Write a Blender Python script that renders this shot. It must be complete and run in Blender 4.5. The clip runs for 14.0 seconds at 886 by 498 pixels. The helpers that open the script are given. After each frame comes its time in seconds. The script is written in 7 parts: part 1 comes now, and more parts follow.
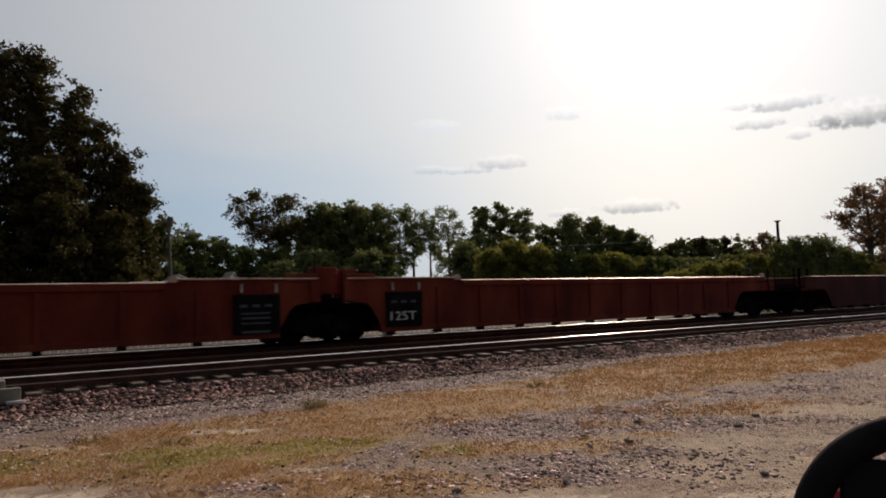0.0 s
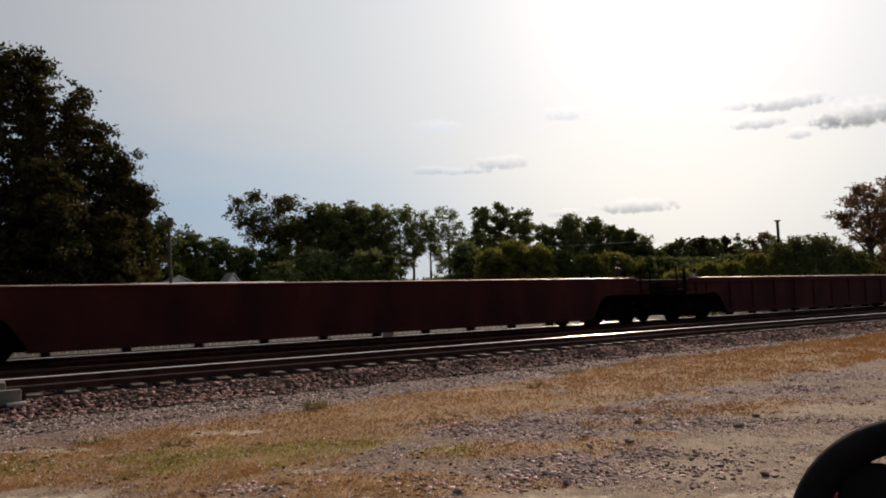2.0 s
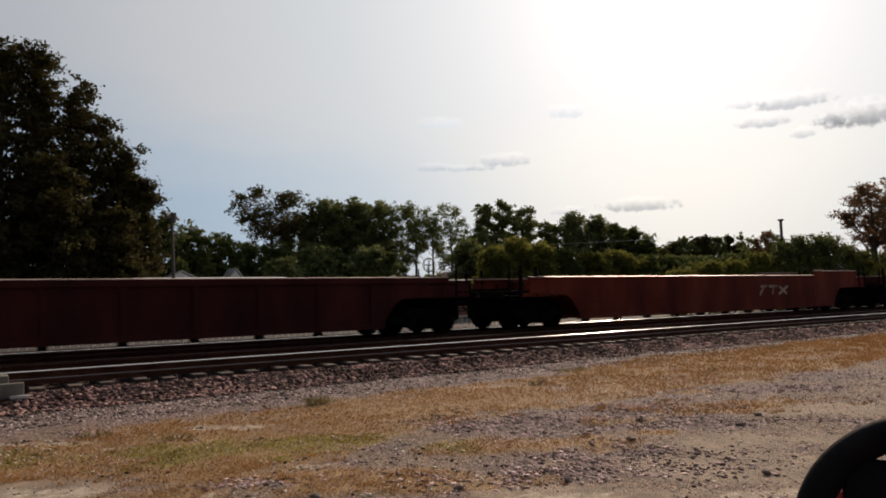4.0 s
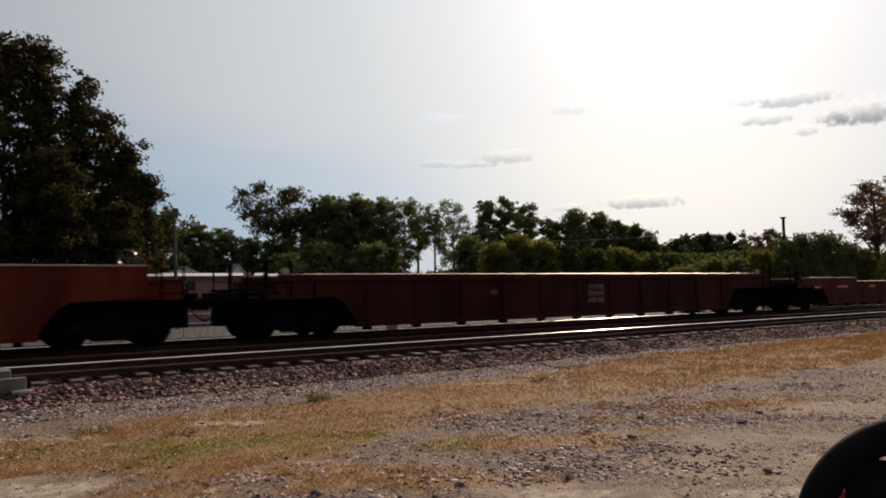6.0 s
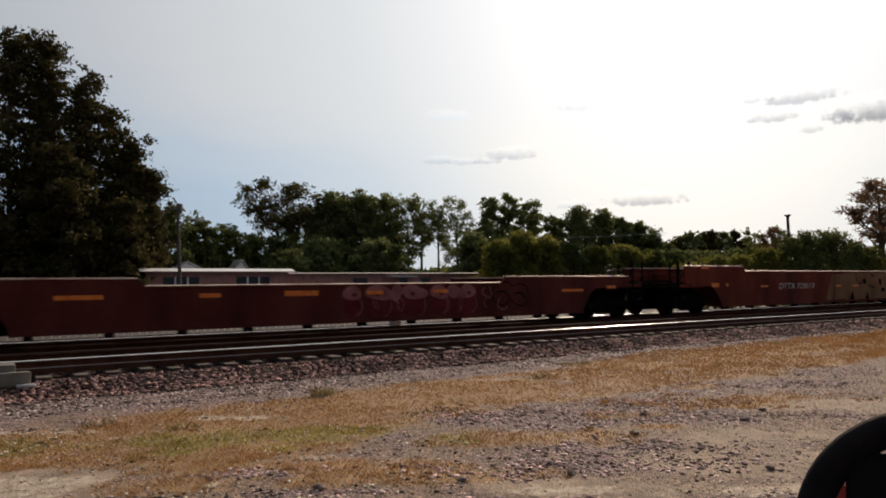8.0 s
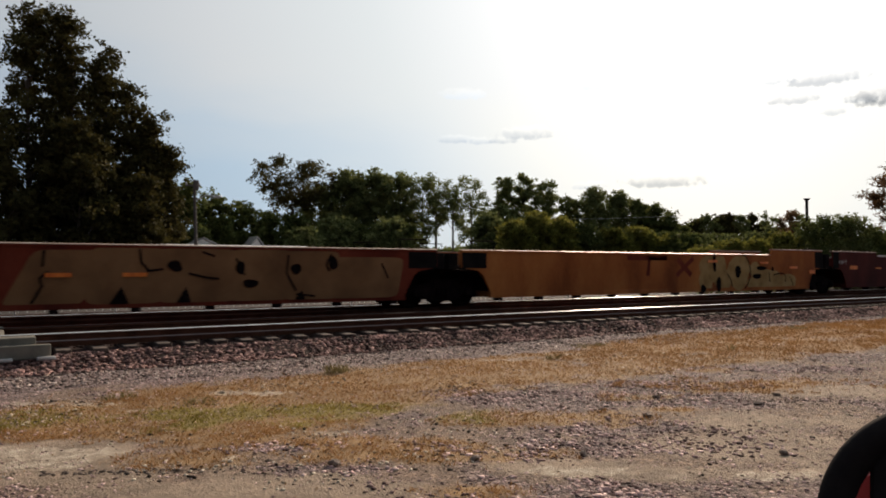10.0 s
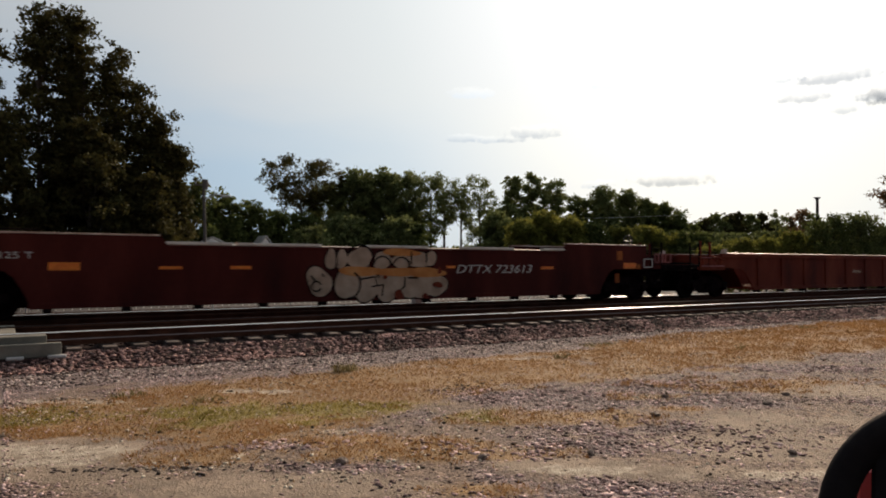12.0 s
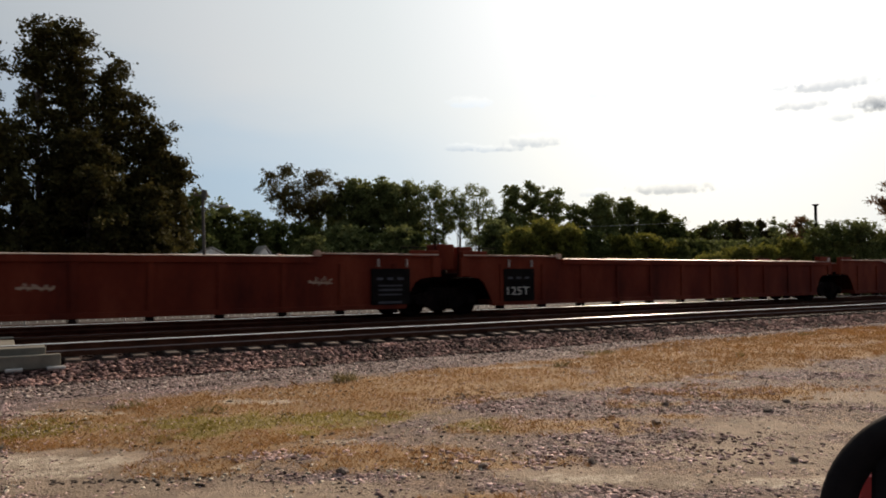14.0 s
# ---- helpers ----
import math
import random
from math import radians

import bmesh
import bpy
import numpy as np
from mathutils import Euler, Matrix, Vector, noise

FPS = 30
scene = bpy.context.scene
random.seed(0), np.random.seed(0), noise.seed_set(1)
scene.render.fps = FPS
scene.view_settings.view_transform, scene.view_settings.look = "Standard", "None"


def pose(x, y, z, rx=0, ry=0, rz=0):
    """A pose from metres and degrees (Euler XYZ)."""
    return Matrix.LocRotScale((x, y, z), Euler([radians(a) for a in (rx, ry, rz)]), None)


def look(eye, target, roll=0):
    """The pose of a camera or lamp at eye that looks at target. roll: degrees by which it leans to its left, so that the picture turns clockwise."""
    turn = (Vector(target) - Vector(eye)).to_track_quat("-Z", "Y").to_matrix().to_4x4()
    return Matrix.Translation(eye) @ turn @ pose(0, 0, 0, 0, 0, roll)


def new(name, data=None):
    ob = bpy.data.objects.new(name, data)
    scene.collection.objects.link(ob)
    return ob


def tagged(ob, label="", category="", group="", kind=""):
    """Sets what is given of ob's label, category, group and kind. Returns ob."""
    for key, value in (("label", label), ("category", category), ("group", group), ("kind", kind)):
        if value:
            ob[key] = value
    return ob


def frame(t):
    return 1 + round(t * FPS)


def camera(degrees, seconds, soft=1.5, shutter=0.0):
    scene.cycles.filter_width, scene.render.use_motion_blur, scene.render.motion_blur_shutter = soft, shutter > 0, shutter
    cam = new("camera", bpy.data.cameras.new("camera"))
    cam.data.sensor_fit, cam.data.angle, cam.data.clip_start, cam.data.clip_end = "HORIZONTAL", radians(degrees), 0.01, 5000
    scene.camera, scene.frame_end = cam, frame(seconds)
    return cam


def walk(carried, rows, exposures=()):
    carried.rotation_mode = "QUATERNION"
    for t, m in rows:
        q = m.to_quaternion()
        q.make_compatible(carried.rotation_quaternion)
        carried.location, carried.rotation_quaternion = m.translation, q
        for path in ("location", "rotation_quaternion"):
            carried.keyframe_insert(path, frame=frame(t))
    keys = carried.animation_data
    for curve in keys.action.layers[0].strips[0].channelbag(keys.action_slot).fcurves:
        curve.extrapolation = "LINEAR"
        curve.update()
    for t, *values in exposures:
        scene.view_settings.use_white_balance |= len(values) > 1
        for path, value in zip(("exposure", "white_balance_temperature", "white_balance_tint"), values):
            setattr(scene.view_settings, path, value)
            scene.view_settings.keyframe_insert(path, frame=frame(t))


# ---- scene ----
# x runs along the tracks, y away from the camera, z up; the near lot is at z = 0.

# ---- camera ----
cam = camera(64.0, 14.0, soft=1.9, shutter=0.14)
PATH = [
    (0.0, 0.002, -0.001, 1.617, 93.825, 1.480, -34.088),
    (0.5, 0.007, -0.006, 1.621, 93.780, 1.569, -34.076),
    (1.0, 0.004, -0.003, 1.621, 93.912, 1.554, -34.086),
    (1.5, 0.011, -0.005, 1.624, 93.950, 1.760, -34.078),
    (2.0, 0.003, -0.005, 1.624, 93.847, 1.608, -34.066),
    (2.5, 0.005, -0.004, 1.620, 93.784, 1.629, -34.052),
    (3.0, 0.002, -0.001, 1.619, 93.728, 1.427, -34.058),
    (5.5, 0.001, 0.001, 1.619, 93.401, 1.035, -33.772),
    (6.0, 0.003, 0.003, 1.621, 93.327, 0.978, -33.757),
    (6.5, 0.003, 0.001, 1.619, 93.435, 1.077, -33.744),
    (7.0, 0.005, 0.001, 1.622, 93.565, 1.169, -33.760),
    (7.5, -0.000, -0.002, 1.616, 93.603, 0.916, -33.717),
    (8.0, 0.007, 0.002, 1.614, 93.047, 0.751, -33.482),
    (8.5, 0.004, 0.011, 1.623, 91.709, 0.289, -33.346),
    (9.0, -0.001, 0.018, 1.620, 91.249, -0.162, -32.941),
    (11.5, -0.010, -0.001, 1.622, 91.626, 0.214, -31.768),
    (12.0, -0.006, -0.001, 1.618, 91.324, -0.082, -31.698),
    (12.5, -0.009, -0.001, 1.621, 91.673, 0.105, -31.722),
    (13.0, -0.009, -0.003, 1.620, 91.742, 0.098, -31.716),
    (13.5, -0.010, -0.001, 1.619, 91.838, 0.275, -31.766),
    (14.0, -0.011, -0.006, 1.615, 92.056, 0.251, -31.757),
]
EXPOSURES = [(0.0, 0.02, 7000, 17), (3.2, 0.02, 7000, 17), (7.5, 0.1, 7000, 17), (9.0, 0.25, 7000, 15), (14.0, 0.25, 7000, 14)]
walk(cam, [(t, pose(x, y, z, rx, ry, rz)) for t, x, y, z, rx, ry, rz in PATH], EXPOSURES)

# ---- light ----
SUN_AZ, SUN_EL = 53.0, 25.0          # degrees from +y towards +x, and above the horizon
sun_dir = Vector((math.sin(radians(SUN_AZ)) * math.cos(radians(SUN_EL)),
                  math.cos(radians(SUN_AZ)) * math.cos(radians(SUN_EL)), math.sin(radians(SUN_EL))))
sun = new("sun", bpy.data.lights.new("sun", "SUN"))
sun.data.energy, sun.data.angle, sun.data.color = 4.3, radians(0.6), (1.0, 0.82, 0.64)
sun.matrix_world = look(sun_dir * 100, (0, 0, 0))


def make_world():
    """Hazy afternoon sky with a thin veil towards the sun and a few small clouds."""
    w = bpy.data.worlds.new("sky")
    scene.world = w
    w.use_nodes = True
    nt = w.node_tree
    nt.nodes.clear()
    N, L = nt.nodes.new, nt.links.new
    sky = N("ShaderNodeTexSky")
    sky.sky_type, sky.sun_disc = "NISHITA", False
    sky.sun_elevation, sky.sun_rotation = radians(SUN_EL), radians(SUN_AZ)
    sky.air_density, sky.dust_density, sky.ozone_density = 1.0, 1.6, 1.0
    tc = N("ShaderNodeTexCoord")
    # angle to the sun drives how bright the haze is
    dot = N("ShaderNodeVectorMath")
    dot.operation = "DOT_PRODUCT"
    dot.inputs[1].default_value = sun_dir
    L(tc.outputs["Generated"], dot.inputs[0])
    ang = N("ShaderNodeMath")
    ang.operation = "ARCCOSINE"
    ang.use_clamp = False
    L(dot.outputs["Value"], ang.inputs[0])
    part_turn = N("ShaderNodeMath")
    part_turn.operation = "DIVIDE"
    part_turn.inputs[1].default_value = math.pi
    L(ang.outputs[0], part_turn.inputs[0])

    def haze(stops):
        g = N("ShaderNodeValToRGB")
        while len(g.color_ramp.elements) < len(stops):
            g.color_ramp.elements.new(0.5)
        for e, (p, c) in zip(g.color_ramp.elements, stops):
            e.position, e.color = p / 180, (c[0] / 4, c[1] / 4, c[2] / 4, 1)
        L(part_turn.outputs[0], g.inputs["Fac"])
        k = N("ShaderNodeMixRGB")
        k.blend_type = "MULTIPLY"
        k.inputs["Fac"].default_value = 1.0
        k.inputs["Color2"].default_value = TINT
        L(g.outputs[0], k.inputs["Color1"])
        return k.outputs[0]

    # a whitish veil of high cloud above a bluer band near the horizon
    mp = N("ShaderNodeMapping")
    mp.inputs["Scale"].default_value = (1.6, 1.6, 7.0)
    L(tc.outputs["Generated"], mp.inputs["Vector"])
    no = N("ShaderNodeTexNoise")
    no.inputs["Scale"].default_value, no.inputs["Detail"].default_value = 1.6, 6
    L(mp.outputs[0], no.inputs["Vector"])
    up = N("ShaderNodeSeparateXYZ")
    L(tc.outputs["Generated"], up.inputs[0])
    lift = N("ShaderNodeMath")
    lift.operation = "MULTIPLY_ADD"
    lift.inputs[1].default_value, lift.inputs[2].default_value = 0.22, -0.11
    L(no.outputs["Fac"], lift.inputs[0])
    total = N("ShaderNodeMath")
    L(up.outputs[2], total.inputs[0])
    L(lift.outputs[0], total.inputs[1])
    ra = N("ShaderNodeMapRange")
    ra.interpolation_type = "SMOOTHSTEP"
    ra.inputs["From Min"].default_value, ra.inputs["From Max"].default_value = 0.11, 0.30
    L(total.outputs[0], ra.inputs["Value"])
    veil = N("ShaderNodeMixRGB")
    L(ra.outputs[0], veil.inputs["Fac"])
    L(haze(CLEAR), veil.inputs["Color1"])
    L(haze(VEIL), veil.inputs["Color2"])
    air = N("ShaderNodeMixRGB")
    air.inputs["Fac"].default_value = 0.94
    L(sky.outputs[0], air.inputs["Color1"])
    L(veil.outputs[0], air.inputs["Color2"])
    colour = air.outputs[0]
    # small clouds: direction (x, y, z), half widths in azimuth and height, tone
    sep = N("ShaderNodeSeparateXYZ")
    L(tc.outputs["Generated"], sep.inputs[0])
    az = N("ShaderNodeMath")
    az.operation = "ARCTAN2"
    L(sep.outputs[0], az.inputs[0])
    L(sep.outputs[1], az.inputs[1])
    el = N("ShaderNodeMath")
    el.operation = "ARCSINE"
    L(sep.outputs[2], el.inputs[0])
    edge = N("ShaderNodeTexNoise")
    edge.inputs["Scale"].default_value, edge.inputs["Detail"].default_value = 95.0, 7
    L(tc.outputs["Generated"], edge.inputs["Vector"])

    def math_node(op, a, b):
        m = N("ShaderNodeMath")
        m.operation = op
        for k, v in enumerate((a, b)):
            if isinstance(v, (int, float)):
                m.inputs[k].default_value = v
            else:
                L(v, m.inputs[k])
        return m.outputs[0]

    for a, e, wa, we, shade in CLOUDS:
        dx = math_node("DIVIDE", math_node("SUBTRACT", az.outputs[0], radians(a)), radians(wa))
        dz = math_node("DIVIDE", math_node("SUBTRACT", el.outputs[0], radians(e)), radians(we))
        below = math_node("LESS_THAN", dz, 0.0)
        flat = math_node("MULTIPLY", math_node("MULTIPLY", dz, dz), math_node("ADD", math_node("MULTIPLY", below, 1.6), 0.8))
        d = math_node("ADD", math_node("MULTIPLY", dx, dx), flat)
        d = math_node("ADD", d, math_node("MULTIPLY", math_node("SUBTRACT", edge.outputs["Fac"], 0.5), 3.4))
        f = N("ShaderNodeMapRange")
        f.interpolation_type = "SMOOTHSTEP"
        f.inputs["From Min"].default_value, f.inputs["From Max"].default_value = 1.5, 0.3
        f.inputs["To Min"].default_value, f.inputs["To Max"].default_value = 0.0, 1.0
        L(d, f.inputs["Value"])
        # lit upper rim, blue-grey underside
        tone = N("ShaderNodeMapRange")
        tone.inputs["From Min"].default_value, tone.inputs["From Max"].default_value = -0.35, 0.85
        L(math_node("ADD", dz, math_node("SUBTRACT", edge.outputs["Fac"], 0.5)), tone.inputs["Value"])
        shades = N("ShaderNodeMixRGB")
        shades.inputs["Color1"].default_value = (shade, shade * 1.04, shade * 1.10, 1)
        shades.inputs["Color2"].default_value = (1.09, 1.08, 1.07, 1)
        L(tone.outputs[0], shades.inputs["Fac"])
        mul = N("ShaderNodeMixRGB")
        mul.blend_type = "MULTIPLY"
        mul.inputs["Fac"].default_value = 1.0
        L(colour, mul.inputs["Color1"])
        L(shades.outputs[0], mul.inputs["Color2"])
        mx = N("ShaderNodeMixRGB")
        L(f.outputs[0], mx.inputs["Fac"])
        L(colour, mx.inputs["Color1"])
        L(mul.outputs[0], mx.inputs["Color2"])
        colour = mx.outputs[0]
    bg = N("ShaderNodeBackground")
    bg.inputs["Strength"].default_value = SKY
    L(colour, bg.inputs["Color"])
    out = N("ShaderNodeOutputWorld")
    L(bg.outputs[0], out.inputs["Surface"])


SKY = 0.10
TINT = (36.4, 39.6, 40.6, 1)
# brightness of the white veil and of the clearer band below it, over the degrees from the sun
VEIL = [(0, (3.6, 3.4, 3.1)), (4, (1.8, 1.75, 1.66)), (7.5, (1.01, 1.01, 1.02)), (12, (0.90, 0.91, 0.925)), (17.3, (0.80, 0.815, 0.84)), (25, (0.67, 0.70, 0.72)), (37, (0.565, 0.58, 0.605)), (46, (0.46, 0.485, 0.52)), (60, (0.34, 0.365, 0.40)), (80, (0.21, 0.23, 0.26)), (150, (0.075, 0.083, 0.098))]
CLEAR = [(0, (3.6, 3.4, 3.1)), (4, (1.8, 1.72, 1.64)), (8, (1.0, 0.99, 0.97)), (12, (0.94, 0.93, 0.905)), (17.7, (0.855, 0.85, 0.83)), (21, (0.755, 0.77, 0.775)), (25, (0.63, 0.68, 0.73)), (29, (0.52, 0.60, 0.68)), (39.5, (0.37, 0.48, 0.60)), (60, (0.22, 0.29, 0.40)), (120, (0.08, 0.10, 0.15))]
CLOUDS = [
    (33.4, 10.12, 1.43, 0.38, 0.82), (35.2, 10.0, 1.32, 0.33, 0.84), (38.9, 10.5, 2.42, 0.58, 0.73), (37.3, 10.05, 1.32, 0.38, 0.76), (44.4, 14.1, 1.65, 0.64, 0.86), (34.0, 13.6, 1.76, 0.51, 0.97), (49.6, 6.5, 2.97, 0.64, 0.62), (44.1, 6.3, 1.32, 0.38, 0.82),
    (60.7, 13.2, 2.64, 0.66, 0.64), (57.6, 13.4, 1.32, 0.43, 0.76), (58.6, 12.0, 1.76, 0.58, 0.66), (61.3, 10.9, 0.77, 0.46, 0.73), (65.4, 11.6, 2.86, 1.02, 0.43), (63.2, 11.6, 1.32, 0.51, 0.70),
]
make_world()


# ---- materials ----
def ramp(nt, stops):
    r = nt.nodes.new("ShaderNodeValToRGB")
    while len(r.color_ramp.elements) < len(stops):
        r.color_ramp.elements.new(0.5)
    for e, (p, c) in zip(r.color_ramp.elements, stops):
        e.position, e.color = p, (*c, 1)
    return r


def mat(name, colours, scale=4.0, rough=0.8, metal=0.0, bump=0.3, fine=40.0, island=0.0, spread=0.0, stretch=(1, 1, 1), translucent=0.0, spec=0.5):
    """Principled surface: colours run over coarse noise, broken by fine grain; island / spread vary it by loose piece or object."""
    m = bpy.data.materials.new(name)
    m.use_nodes = True
    nt = m.node_tree
    N, L = nt.nodes.new, nt.links.new
    bsdf = nt.nodes["Principled BSDF"]
    tc = N("ShaderNodeTexCoord")
    mp = N("ShaderNodeMapping")
    mp.inputs["Scale"].default_value = stretch
    L(tc.outputs["Object"], mp.inputs["Vector"])
    n1, n2 = N("ShaderNodeTexNoise"), N("ShaderNodeTexNoise")
    n1.inputs["Scale"].default_value, n1.inputs["Detail"].default_value = scale, 6
    n2.inputs["Scale"].default_value, n2.inputs["Detail"].default_value = fine, 4
    L(mp.outputs[0], n1.inputs["Vector"])
    L(mp.outputs[0], n2.inputs["Vector"])
    mixv = N("ShaderNodeMath")
    mixv.operation = "MULTIPLY_ADD"
    mixv.inputs[1].default_value = 0.35
    L(n2.outputs["Fac"], mixv.inputs[0])
    sub = N("ShaderNodeMath")
    sub.operation = "MULTIPLY_ADD"
    sub.inputs[1].default_value, sub.inputs[2].default_value = 1.5, -0.42
    L(n1.outputs["Fac"], sub.inputs[0])
    L(sub.outputs[0], mixv.inputs[2])
    value = mixv.outputs[0]
    for kind, amount in (("island", island), ("object", spread)):
        if amount:
            src = N("ShaderNodeNewGeometry") if kind == "island" else N("ShaderNodeObjectInfo")
            out = src.outputs["Random Per Island"] if kind == "island" else src.outputs["Random"]
            a = N("ShaderNodeMath")
            a.operation = "MULTIPLY_ADD"
            a.inputs[1].default_value = amount
            L(out, a.inputs[0])
            b = N("ShaderNodeMath")
            b.operation = "SUBTRACT"
            b.inputs[1].default_value = amount / 2
            L(value, a.inputs[2])
            L(a.outputs[0], b.inputs[0])
            value = b.outputs[0]
    k = len(colours) - 1
    r = ramp(nt, [(0.15 + 0.7 * i / max(k, 1), c) for i, c in enumerate(colours)])
    L(value, r.inputs["Fac"])
    L(r.outputs[0], bsdf.inputs["Base Color"])
    bsdf.inputs["Roughness"].default_value = rough
    bsdf.inputs["Metallic"].default_value = metal
    bsdf.inputs["Specular IOR Level"].default_value = spec
    if bump:
        bp = N("ShaderNodeBump")
        bp.inputs["Strength"].default_value, bp.inputs["Distance"].default_value = bump, 0.02
        L(mixv.outputs[0], bp.inputs["Height"])
        L(bp.outputs[0], bsdf.inputs["Normal"])
    if translucent:
        tr = N("ShaderNodeBsdfTranslucent")
        L(r.outputs[0], tr.inputs["Color"])
        ms = N("ShaderNodeMixShader")
        ms.inputs["Fac"].default_value = translucent
        L(bsdf.outputs[0], ms.inputs[1])
        L(tr.outputs[0], ms.inputs[2])
        L(ms.outputs[0], nt.nodes["Material Output"].inputs["Surface"])
    return m


M = {}
M["rust"] = mat("oxide_paint", [(0.05877, 0.007956, 0.005139), (0.1287, 0.01935, 0.00927), (0.2025, 0.04095, 0.01944)], 0.9, 0.78, bump=0.15, fine=18, stretch=(1, 1, 0.35), spec=0.15)
M["dark_red"] = mat("dark_red_paint", [(0.0252, 0.00337, 0.00315), (0.0609, 0.00825, 0.00585), (0.0966, 0.0165, 0.0117)], 0.9, 0.8, bump=0.15, fine=18, stretch=(1, 1, 0.35), spec=0.15)
M["brown"] = mat("brown_paint", [(0.02529, 0.005472, 0.005355), (0.05247, 0.00954, 0.008415), (0.0855, 0.01845, 0.01449)], 0.9, 0.78, bump=0.15, fine=18, stretch=(1, 1, 0.35), spec=0.15)
M["orange_paint"] = mat("faded_orange_paint", [(0.175, 0.0420, 0.0115), (0.335, 0.0980, 0.0250), (0.465, 0.168, 0.048)], 0.8, 0.78, bump=0.15, fine=16, stretch=(1, 1, 0.35), spec=0.15)
M["ochre"] = mat("brown_ochre_paint", [(0.0511, 0.00913, 0.00629), (0.0895, 0.017, 0.011), (0.128, 0.0317, 0.0197)], 0.9, 0.78, bump=0.15, fine=18, stretch=(1, 1, 0.35), spec=0.15)
M["chord"] = mat("worn_top_steel", [(0.34, 0.20, 0.15), (0.5, 0.36, 0.28), (0.62, 0.52, 0.44)], 2.0, 0.5, 0.35, bump=0.1, fine=30)
M["pale_top"] = mat("pale_worn_plate", [(0.50, 0.42, 0.36), (0.65, 0.58, 0.5), (0.75, 0.7, 0.62)], 2.0, 0.4, bump=0.1)
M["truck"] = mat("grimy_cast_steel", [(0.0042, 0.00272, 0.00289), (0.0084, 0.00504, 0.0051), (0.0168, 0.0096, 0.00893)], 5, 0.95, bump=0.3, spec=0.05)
M["black"] = mat("black_paint", [(0.006, 0.005, 0.005), (0.010, 0.008, 0.008), (0.017, 0.014, 0.013)], 3, 0.9, bump=0.1, spec=0.06)
M["brake"] = mat("dark_worn_casting", [(0.03, 0.026, 0.024), (0.07, 0.063, 0.058)], 6, 0.35, 0.7, bump=0.1)
M["white"] = mat("white_stencil_paint", [(0.36, 0.33, 0.30), (0.50, 0.47, 0.43), (0.58, 0.55, 0.51)], 6, 0.6, bump=0.05)
M["reflector"] = mat("amber_reflector_tape", [(0.56, 0.105, 0.007), (0.74, 0.165, 0.011), (0.84, 0.23, 0.022)], 6, 0.5, bump=0.03)
M["graf_grey"] = mat("grey_spray_paint", [(0.145, 0.08, 0.049), (0.208, 0.122, 0.0756), (0.264, 0.164, 0.104)], 3, 0.7, bump=0.03, spec=0.15)
M["graf_tan"] = mat("tan_spray_paint", [(0.13, 0.060, 0.026), (0.20, 0.096, 0.042), (0.26, 0.132, 0.060)], 1.2, 0.7, bump=0.03, spec=0.15)
M["stencil_grey"] = mat("grey_stencil_paint", [(0.055, 0.055, 0.065), (0.085, 0.085, 0.10)], 6, 0.7, bump=0.03, spec=0.15)
M["graf_white"] = mat("white_spray_paint", [(0.288, 0.196, 0.138), (0.414, 0.291, 0.211), (0.495, 0.365, 0.275)], 3, 0.7, bump=0.03, spec=0.15)
M["graf_cream"] = mat("cream_spray_paint", [(0.255, 0.143, 0.050), (0.355, 0.210, 0.077), (0.425, 0.266, 0.108)], 3, 0.7, bump=0.03, spec=0.15)
M["graf_pink"] = mat("faded_pink_spray_paint", [(0.184, 0.0522, 0.0495), (0.285, 0.0997, 0.0935), (0.369, 0.142, 0.138)], 3, 0.7, bump=0.03, spec=0.15)
M["graf_red"] = mat("red_spray_paint", [(0.08, 0.00672, 0.0072), (0.12, 0.0118, 0.0117), (0.15, 0.0189, 0.018)], 3, 0.7, bump=0.03, spec=0.15)
M["graf_orange"] = mat("orange_spray_paint", [(0.38, 0.13, 0.04), (0.52, 0.20, 0.06), (0.58, 0.27, 0.1)], 3, 0.7, bump=0.03, spec=0.15)
M["rail_side"] = mat("rusted_rail", [(0.035, 0.0153, 0.0104), (0.06, 0.0255, 0.016), (0.09, 0.0382, 0.024)], 3, 0.85, bump=0.2, spec=0.06)
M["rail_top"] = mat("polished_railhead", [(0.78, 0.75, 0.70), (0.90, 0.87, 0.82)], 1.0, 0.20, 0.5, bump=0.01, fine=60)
# pale colour paints in the thin line of sky light along the foot
M["rail_foot"] = mat("rail_foot_painted_lit", [(0.16, 0.12, 0.115), (0.26, 0.20, 0.19)], 2.0, 0.7, 0.0, bump=0.03, fine=60)
# stones between the rails: the train's shade is put into their dark colour
M["shade_ballast"] = mat("ballast_darkened_for_shade", [(0.0084, 0.00425, 0.00475), (0.0231, 0.0119, 0.0114), (0.0525, 0.0298, 0.0285)], 1.5, 0.95, bump=0.3, island=0.7, spec=0.1)
# railheads beside and under the train, painted dark and matt for its shade
M["rail_shaded"] = mat("shade_dark_railhead", [(0.01, 0.0065, 0.0055), (0.0225, 0.015, 0.013)], 1.0, 0.85, 0.0, bump=0.05, fine=60, spec=0.08)
M["tie"] = mat("weathered_tie", [(0.0225, 0.0142, 0.012), (0.0525, 0.0345, 0.027), (0.128, 0.09, 0.0713)], 5, 0.9, bump=0.5, spread=0.35, stretch=(1, 0.3, 1))
M["concrete"] = mat("weathered_concrete", [(0.10, 0.095, 0.078), (0.155, 0.145, 0.12), (0.22, 0.205, 0.17)], 2.5, 0.92, bump=0.25, spec=0.15)
